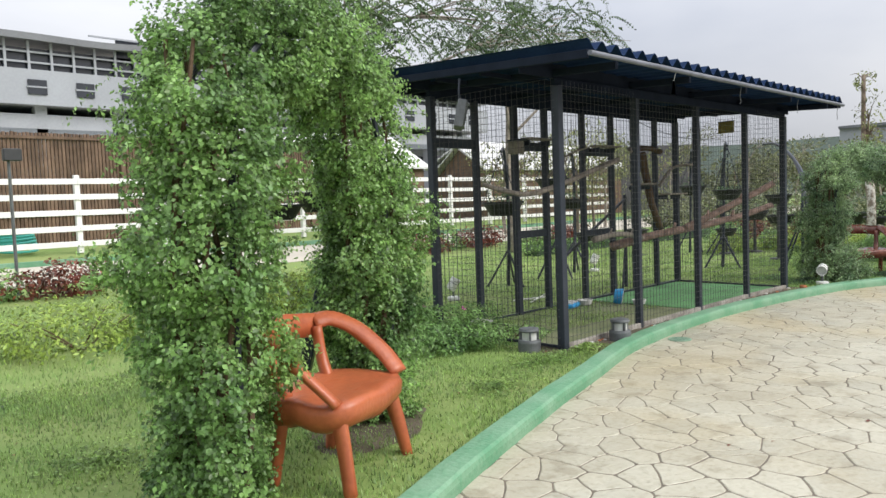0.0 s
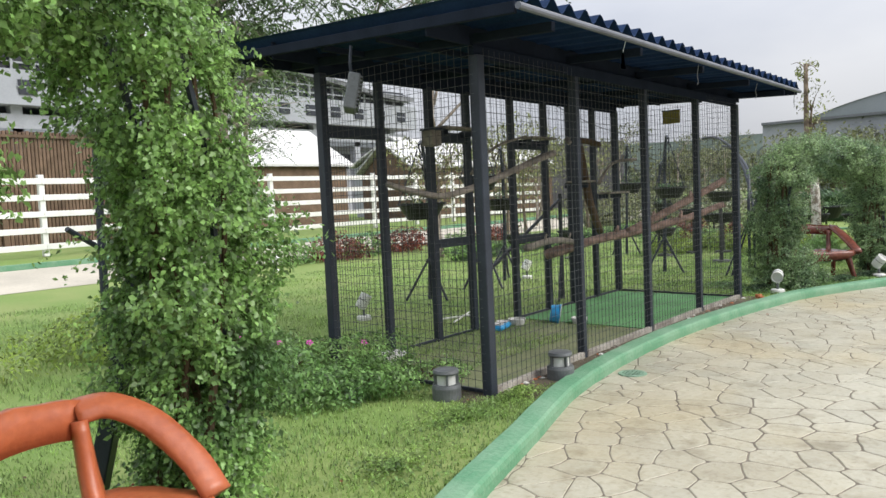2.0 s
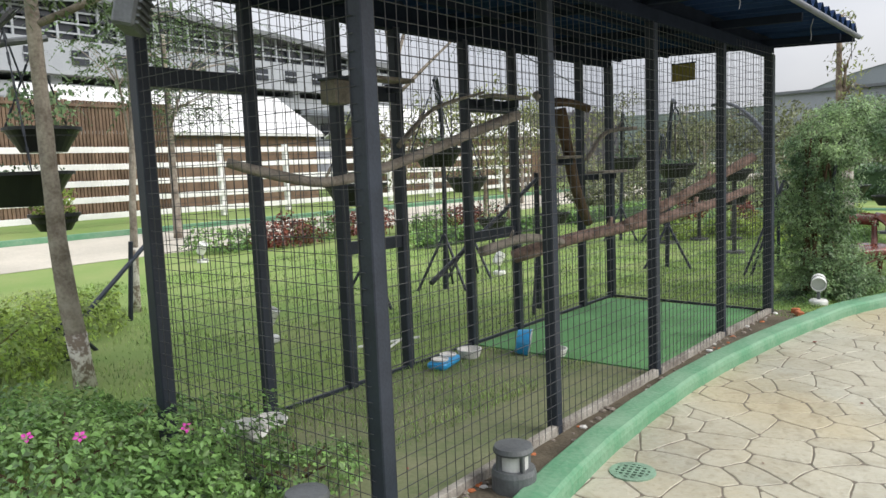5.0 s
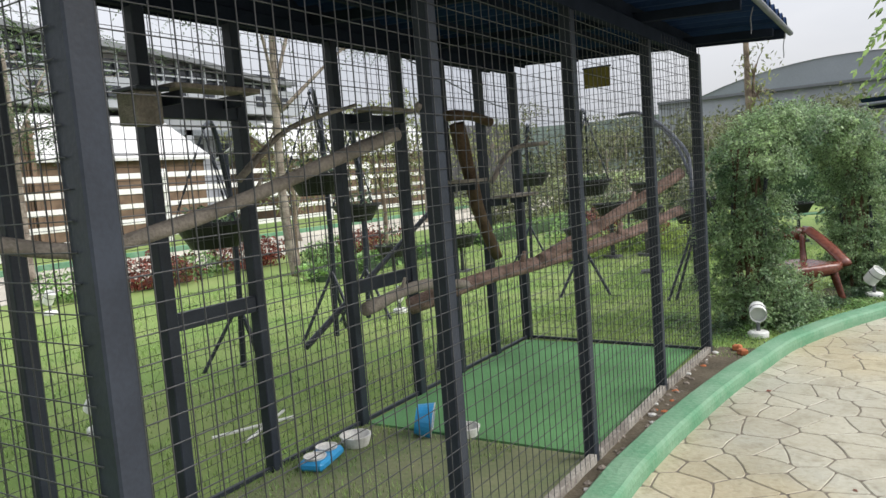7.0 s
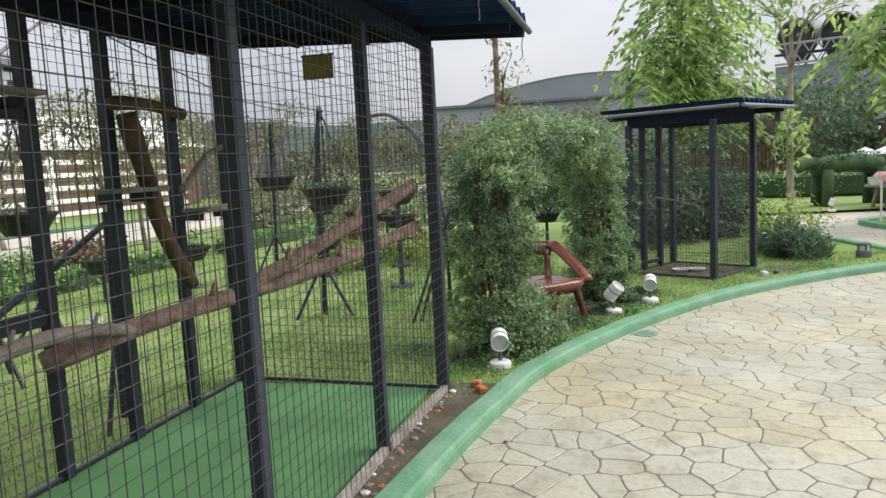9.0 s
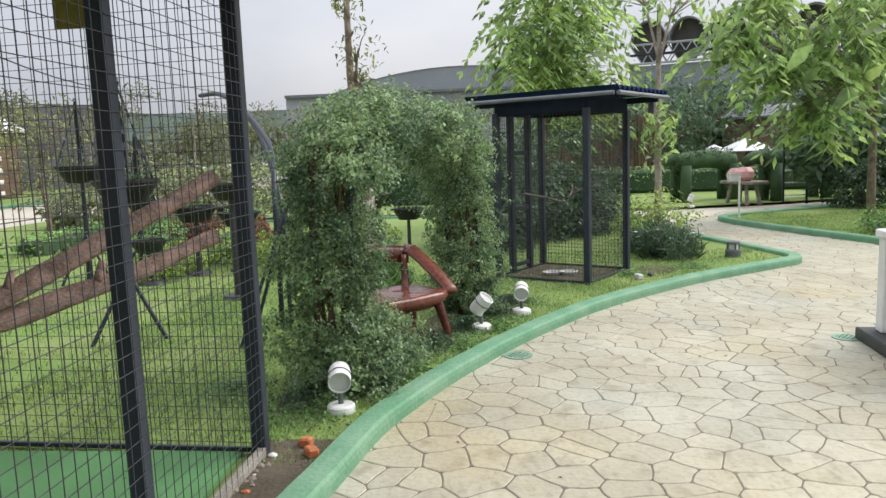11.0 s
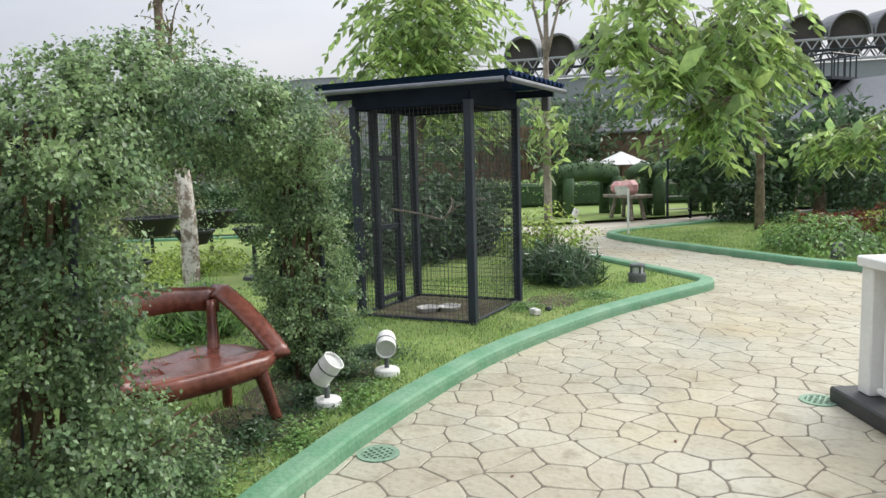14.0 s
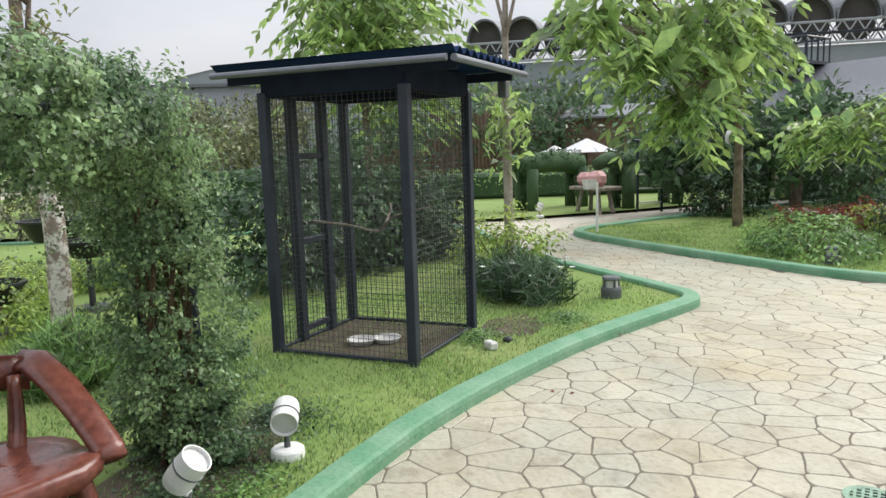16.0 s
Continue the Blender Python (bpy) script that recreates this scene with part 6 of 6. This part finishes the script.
for k in range(22):
    x, y = r.uniform(-2, 12), r.uniform(-4, -0.4)
    if inside([x], [y], slab)[0]:
        pz = rng.normal(size=(3, 3)) * 0.02
        pz[:, 2] = 0.004
        lf = thing("fallen_leaf", "small dry leaf lying on the paving", "leaf", pose(x, y, PAVE), "dry leaves on the paving")
        leaves("blade", pz[:1], 0.045, "leaf_red", lf, up=2.5, droop=0)


# ---- the garden beyond ----
def garden_light(x, y, a):
    return spotlight(pose(x, y, land(y)), 30, a, "white metal garden spotlight standing in the grass")


garden_light(2.3, 3.9, 40)
garden_light(5.2, 9.6, 10)
garden_light(7.2, 4.4, 60)
garden_light(23.0, -6.9, 20)

tree("limewashed_tree", (12.3, 0.42, 0), 4.15, 0.09, [((12.65, 0.5, 3.35), (0.3, 0.3, 0.4)), ((12.5, 0.42, 2.7), (0.25, 0.25, 0.3)), ((12.75, 0.7, 4.0), (0.35, 0.35, 0.3))], "bark", "leaf_olive", 330, 0.09, "tall thin bare tree with a white limewashed trunk", seed=31, limbs=5, wash=1.95, lean=(0.35, 0.22))

for k, (x0, y0, x1, y1, h, w) in enumerate([(27.5, 6, 27.5, -4, 1.3, 1.2), (30.5, -5, 29.5, -18, 1.0, 1.4), (15, 7.5, 22, 7.0, 0.5, 0.8), (9, 7.6, 14, 7.6, 0.45, 0.7)]):
    hd = thing("clipped_hedge", "long clipped green hedge beyond the lawn", "hedge")
    n = 2600
    t = rng.uniform(0, 1, n)
    P = np.stack([x0 + (x1 - x0) * t + rng.uniform(-0.5, 0.5, n) * w, y0 + (y1 - y0) * t + rng.uniform(-0.3, 0.3, n), rng.uniform(0.05, 1, n) ** 0.6 * h], 1)
    leaves("leaves", P, 0.22 if h > 1 else 0.12, "leaf_dark" if h > 1 else "leaf_arch", hd)
    d = Vector((x1 - x0, y1 - y0, 0))
    part("core", boxm((0, 0, h * 0.42), (d.length, w * 0.7, h * 0.84), Matrix.Translation(((x0 + x1) / 2, (y0 + y1) / 2, 0)) @ d.to_track_quat("X", "Z").to_matrix().to_4x4(), 0.1), "topiary", hd)


def parasol(c, r_, z, label):
    p = thing("parasol", label, "parasol", pose(c[0], c[1], 0))
    part("pole", bar([(0, 0, -0.02), (0, 0, z + 0.1)], 0.05, 0.04, 8), "dark_plastic", p)
    bm = bmesh.new()
    top = bm.verts.new((0, 0, z + r_ * 0.42))
    ring = [bm.verts.new((r_ * math.cos(k * math.pi / 4), r_ * math.sin(k * math.pi / 4), z)) for k in range(8)]
    for k in range(8):
        bm.faces.new((top, ring[k], ring[(k + 1) % 8]))
    part("canopy", bm, "canvas", p)
    for k in range(8):
        part("rib", bar([(0, 0, z + r_ * 0.4), (r_ * math.cos(k * math.pi / 4), r_ * math.sin(k * math.pi / 4), z - 0.01)], 0.02, seg=4), "dark_plastic", p)
    return p


parasol((39.5, -12.2), 1.3, 1.15, "white canvas parasol roof among the far trees")
parasol((39.0, -13.6), 1.5, 1.35, "white canvas parasol roof among the far trees")

info = thing("sign_board", "small white information board on a thin post", "sign", pose(19.6, -7.15, 0, 0, 0, -70))
part("post", bar([(0, 0, -0.02), (0, 0, 1.0)], 0.025, seg=8), "white", info)
part("board", boxm((0, -0.03, 0.98), (0.36, 0.02, 0.2), pose(0, 0, 0, -15), 0.006), "plate", info)

tb = thing("garden_table", "rough wooden garden table with pink seats", "table", pose(23.8, -8.6, 0, 0, 0, 20))
part("top", boxm((0, 0, 0.62), (1.3, 0.7, 0.09), bevel=0.02), "branch", tb)
for sx in (-0.45, 0.45):
    for sy in (-0.22, 0.22):
        part("leg", bar([(sx, sy, -0.02), (sx * 0.7, sy * 0.7, 0.6)], 0.06, 0.05, 7), "branch", tb)
part("seat", boxm((-0.2, 0.1, 0.86), (0.5, 0.4, 0.4), bevel=0.12), "pink", tb)
part("seat", boxm((0.4, 0.0, 0.84), (0.4, 0.4, 0.36), bevel=0.12), "pink", tb)

fr = thing("steel_frame", "tall dark steel frame with a ladder among the trees", "frame")
for x, y in ((23.2, -9.5), (23.1, -10.1), (23.3, -12.2)):
    part("post", boxm((x, y, 0.9), (0.05, 0.05, 1.8)), "steel", fr)
for k in range(5):
    part("rung", bar([(23.2, -9.5, 0.25 + k * 0.35), (23.1, -10.1, 0.25 + k * 0.35)], 0.02, seg=5), "plate", fr)
part("beam", bar([(23.2, -9.4, 1.8), (23.3, -12.3, 1.8)], 0.035, seg=6), "steel", fr)

heart = thing("heart_ornament", "white heart-shaped garden ornament among the trees", "ornament", pose(22.0, -11.4, 1.66, 0, 0, -62))
for sx in (-1, 1):
    part("lobe", bar(smoothline([(0, 0, -0.34), (sx * 0.2, 0, -0.1), (sx * 0.27, 0, 0.16), (sx * 0.15, 0, 0.3), (sx * 0.02, 0, 0.16)], 5), 0.055, 0.06, 8), "white", heart)
part("stake", bar([(0, 0, -1.75), (0, 0, -0.3)], 0.03, seg=6), "steel", heart)

plat = thing("viewing_platform", "dark steel platform with railing on one leg", "platform", pose(28.6, -17.2, 0, 0, 0, 28))
part("column", bar([(0, 0, 0), (0, 0, 4.08)], 0.13, 0.11, 8), "steel", plat)
part("deck", boxm((0, 0, 4.12), (1.6, 1.6, 0.1)), "steel", plat)
for sx in (-1, 1):
    part("brace", bar([(0, 0, 3.35), (0, sx * 0.65, 4.08)], 0.045, seg=6), "steel", plat)
    part("brace", bar([(0, 0, 3.35), (sx * 0.65, 0, 4.08)], 0.045, seg=6), "steel", plat)
    for k in range(5):
        part("baluster", bar([(-0.76 + k * 0.38, sx * 0.76, 4.15), (-0.76 + k * 0.38, sx * 0.76, 4.92)], 0.028, seg=5), "steel", plat)
    for k in range(1, 4):
        part("baluster", bar([(sx * 0.76, -0.76 + k * 0.38, 4.15), (sx * 0.76, -0.76 + k * 0.38, 4.92)], 0.028, seg=5), "steel", plat)
    part("handrail", bar([(-0.8, sx * 0.76, 4.92), (0.8, sx * 0.76, 4.92)], 0.035, seg=6), "steel", plat)
    part("handrail", bar([(sx * 0.76, -0.8, 4.92), (sx * 0.76, 0.8, 4.92)], 0.035, seg=6), "steel", plat)
gabled_shed("thatched_hut", (26.5, -18.6, 0), 5, 4.5, 2.6, 4.0, "dark thatched hut beyond the trees", 20, "branch", "roof_grey")
gabled_shed("long_shed", (42, -22, 0), 16, 6, 3.0, 3.7, "long low shed with a grey roof", 62, "timber", "roof_grey")
pal = thing("palisade", "tall grey bamboo palisade beyond the trees", "fence")
for k in range(120):
    u = k / 119
    part("pole", bar([(47 - 3 * u, -4 - 24 * u, -0.02), (47 - 3 * u, -4 - 24 * u, 3.6 + 0.2 * noise.noise(Vector((k * 0.7, 0, 0))))], 0.12, 0.1, 5), "timber", pal)

sp = thing("flood_lamp", "black flood lamp on a slim post by the white fence", "lamp", pose(-2.4, 10.3, 0.2))
part("post", bar([(0, 0, -0.02), (0, 0, 2.5)], 0.03, seg=7), "grey_cast", sp)
part("housing", boxm((0.05, -0.05, 2.55), (0.3, 0.14, 0.22), bevel=0.015), "dark_plastic", sp)
hose = thing("hose_coil", "coil of turquoise hose on the grass verge", "hose", pose(-0.6, 17.3, land(17.3)))
for k in range(7):
    a = k * 0.4
    pts = [(0.5 * math.cos(t) + 0.05 * math.cos(a), 0.5 * math.sin(t), 0.12 + 0.07 * k + 0.04 * math.sin(t + a)) for t in [2 * math.pi * j / 16 for j in range(17)]]
    part("turn", bar(pts, 0.035, seg=6), "hose", hose)
gabled_shed("pavilion", (30, 27, 0.7), 7, 6, 3.0, 4.6, "open garden pavilion with a white roof", 10, "render_white", "canvas")
cable = thing("overhead_cable", "thin black overhead cable across the garden", "cable")
part("wire", bar(smoothline([(6.5, 4, 3.6), (14, 6, 3.3), (24, 9, 3.8)], 6), 0.012, seg=5), "steel", cable)


arch_leg = thing("leaning_timber", "dark square timber leaning against the archway", "timber")
part("beam", boxm((0, 0, 0), (0.09, 0.09, 1.75), look((-2.98, 0.2, 0.82), (-2.83, 0.02, 1.7)), 0.006), "steel", arch_leg)

for x, y, rx, h in ((21.8, -14.6, 1.4, 1.5), (23.6, -16.6, 1.6, 1.7), (25.4, -15.8, 1.5, 1.8), (15.6, -1.3, 1.1, 1.1), (16.9, -2.4, 1.1, 1.15), (17.6, -3.3, 0.9, 0.9)):
    bush("tall_shrub", (x, y, 0), (rx, rx * 0.9, h), 4200, 0.13, "leaf_dark", "tall dark green shrub among the garden trees", 0.5)


# ---- paving stones, grass blades ----
def stones(size, x0, x1, y0, y1, poly, hole, near):
    """Crazy paving: uneven cells with sunk joints; the near ones are parts, the rest one mesh."""
    nx, ny = int((x1 - x0) / size), int((y1 - y0) / size)
    r = random.Random(11)
    seeds = {}
    for i in range(-2, nx + 2):
        for j in range(-2, ny + 2):
            seeds[i, j] = (x0 + (i + 0.5 + 0.5 * (j % 2) + r.uniform(-0.5, 0.5)) * size, y0 + (j + 0.5 + r.uniform(-0.48, 0.48)) * size)
    out = []
    for (i, j), (sx, sy) in seeds.items():
        if not (0 <= i < nx and 0 <= j < ny):
            continue
        cell = [(sx - size * 2, sy - size * 2), (sx + size * 2, sy - size * 2), (sx + size * 2, sy + size * 2), (sx - size * 2, sy + size * 2)]
        for di in range(-2, 3):
            for dj in range(-2, 3):
                o = seeds.get((i + di, j + dj))
                if o is None or (di == 0 and dj == 0):
                    continue
                mx, my, nx_, ny_ = (sx + o[0]) / 2, (sy + o[1]) / 2, o[0] - sx, o[1] - sy
                res = []
                for a, b in zip(cell, cell[1:] + cell[:1]):
                    da, db = (a[0] - mx) * nx_ + (a[1] - my) * ny_, (b[0] - mx) * nx_ + (b[1] - my) * ny_
                    if da <= 0:
                        res.append(a)
                    if (da < 0) != (db < 0):
                        t = da / (da - db)
                        res.append((a[0] + (b[0] - a[0]) * t, a[1] + (b[1] - a[1]) * t))
                cell = res
                if len(cell) < 3:
                    break
            if len(cell) < 3:
                break
        if len(cell) > 2:
            out.append(((sx, sy), cell))
    c = np.array([s for s, _ in out])
    keep = ~inside(c[:, 0], c[:, 1], hole)
    near_edge = inside(c[:, 0], c[:, 1], poly)
    for dx, dy in ((0.25, 0), (-0.25, 0), (0, 0.25), (0, -0.25)):
        near_edge |= inside(c[:, 0] + dx, c[:, 1] + dy, poly)
    keep &= near_edge
    verts_far, faces_far, count = [], [], 0
    for ok, ((sx, sy), cell) in zip(keep, out):
        if not ok:
            continue
        ring = []
        for a, b in zip(cell, cell[1:] + cell[:1]):
            L = math.hypot(b[0] - a[0], b[1] - a[1])
            k = 2 if L > size * 0.25 else 1
            for s in range(k):
                x, y = a[0] + (b[0] - a[0]) * s / k, a[1] + (b[1] - a[1]) * s / k
                w = noise.noise_vector(Vector((x * 6.0, y * 6.0, 3))) * 0.028
                ring.append(Vector((x + w.x, y + w.y, 0)))
        ring = [q for a, b in zip(ring, ring[1:] + ring[:1]) for q in (a.lerp(b, 0.17), a.lerp(b, 0.83))]
        mid = sum(ring, Vector()) / len(ring)
        gap = 0.0028 + 0.005 * abs(noise.noise(Vector((sx * 0.7, sy * 0.7, 9))))
        lift = PAVE + 0.0015 * noise.noise(Vector((sx * 3, sy * 3, 1)))
        vs, n = [], len(ring)
        for inset, z in ((gap, PAVE - 0.03), (gap + 0.001, lift - 0.004), (gap + 0.006, lift)):
            for p in ring:
                d = mid - p
                q = p + d * min(0.5, inset / max(d.length, 0.02))
                vs.append((q.x, q.y, z))
        fs = [tuple(range(2 * n, 3 * n))]
        for lev in (0, n):
            for k in range(n):
                fs.append((lev + k, lev + (k + 1) % n, lev + n + (k + 1) % n, lev + n + k))
        if near(sx, sy) and count < 300:
            count += 1
            me = bpy.data.meshes.new("paving_stone")
            me.from_pydata([(x - sx, y - sy, z) for x, y, z in vs], [], fs)
            me.materials.append(M["paving"])
            ob = new("paving_stone", me)
            ob.location = (sx, sy, 0)
            ob.parent = paving
        else:
            base = len(verts_far)
            verts_far += vs
            faces_far += [tuple(base + k for k in f) for f in fs]
    me = bpy.data.meshes.new("paving_field")
    me.from_pydata(verts_far, [], faces_far)
    me.materials.append(M["paving_far"])
    ob = new("paving_field", me)
    ob.parent = paving
    ob["kind"] = "stuff"


def far_from_kerb(x, y):
    return 2.6 < x < 9.4 and -0.36 * x - 0.75 < y


stones(0.262, -9, 24.5, -13, 0.4, slab, isle_poly, far_from_kerb)


def grass(name, poly, box_, n, size, avoid, label, yfun=land):
    x = rng.uniform(box_[0], box_[1], n)
    y = rng.uniform(box_[2], box_[3], n)
    ok = inside(x, y, poly)
    for ax0, ax1, ay0, ay1 in avoid:
        ok &= ~((x > ax0) & (x < ax1) & (y > ay0) & (y < ay1))
    x, y = x[ok], y[ok]
    k = len(x)
    patch = np.array([noise.noise(Vector((a * 1.3, b * 1.3, 2))) for a, b in zip(x, y)])
    keep = rng.uniform(-0.9, 0.5, k) < patch
    x, y, patch = x[keep], y[keep], patch[keep]
    k = len(x)
    h = size * rng.uniform(0.5, 1.3, k) * (1 + 0.5 * patch)
    a = rng.uniform(0, 2 * np.pi, k)
    lean = h * rng.uniform(0.2, 1.0, k)
    w = 0.0035 + 0.003 * rng.uniform(0, 1, k)
    z = np.interp(y, [-60, 5, 11, 14.6, 16.5, 40], [0, 0, 0.25, 0.45, 0.65, 0.8])
    b1 = np.stack([x + np.sin(a) * w, y - np.cos(a) * w, z - 0.004], 1)
    b2 = np.stack([x - np.sin(a) * w, y + np.cos(a) * w, z - 0.004], 1)
    tp = np.stack([x + np.cos(a) * lean, y + np.sin(a) * lean, z + h], 1)
    v = np.stack([b1, b2, tp], 1).reshape(-1, 3)
    f = np.arange(3 * k).reshape(-1, 3)
    return tagged(mesh_from(name, v, f, "blade"), label, "grass", kind="stuff")


NO_GRASS = [(-0.02, 6.02, -0.12, 1.95)]
grass("grass", lawn_poly, (-6.5, 0.6, -3.2, 3.0), 130000, 0.034, NO_GRASS, "short bright green grass by the archway")
grass("grass", lawn_poly, (5.8, 14.5, -6.5, 2.5), 190000, 0.034, NO_GRASS, "short bright green grass along the kerb")
grass("grass", lawn_poly, (-5, 16, 1.8, 9), 110000, 0.045, NO_GRASS, "longer green grass behind the cages")
inner_grass = [(0.05, 0.75), (3.15, 0.6), (3.15, 1.9), (0.05, 1.9)]
grass("grass", inner_grass, (0.05, 3.15, 0.6, 1.9), 14000, 0.05, [], "thin grass growing inside the cage")
grass("grass", isle_poly, (12.9, 20.5, -12.5, -6.9), 70000, 0.04, [], "short green grass on the planted island")
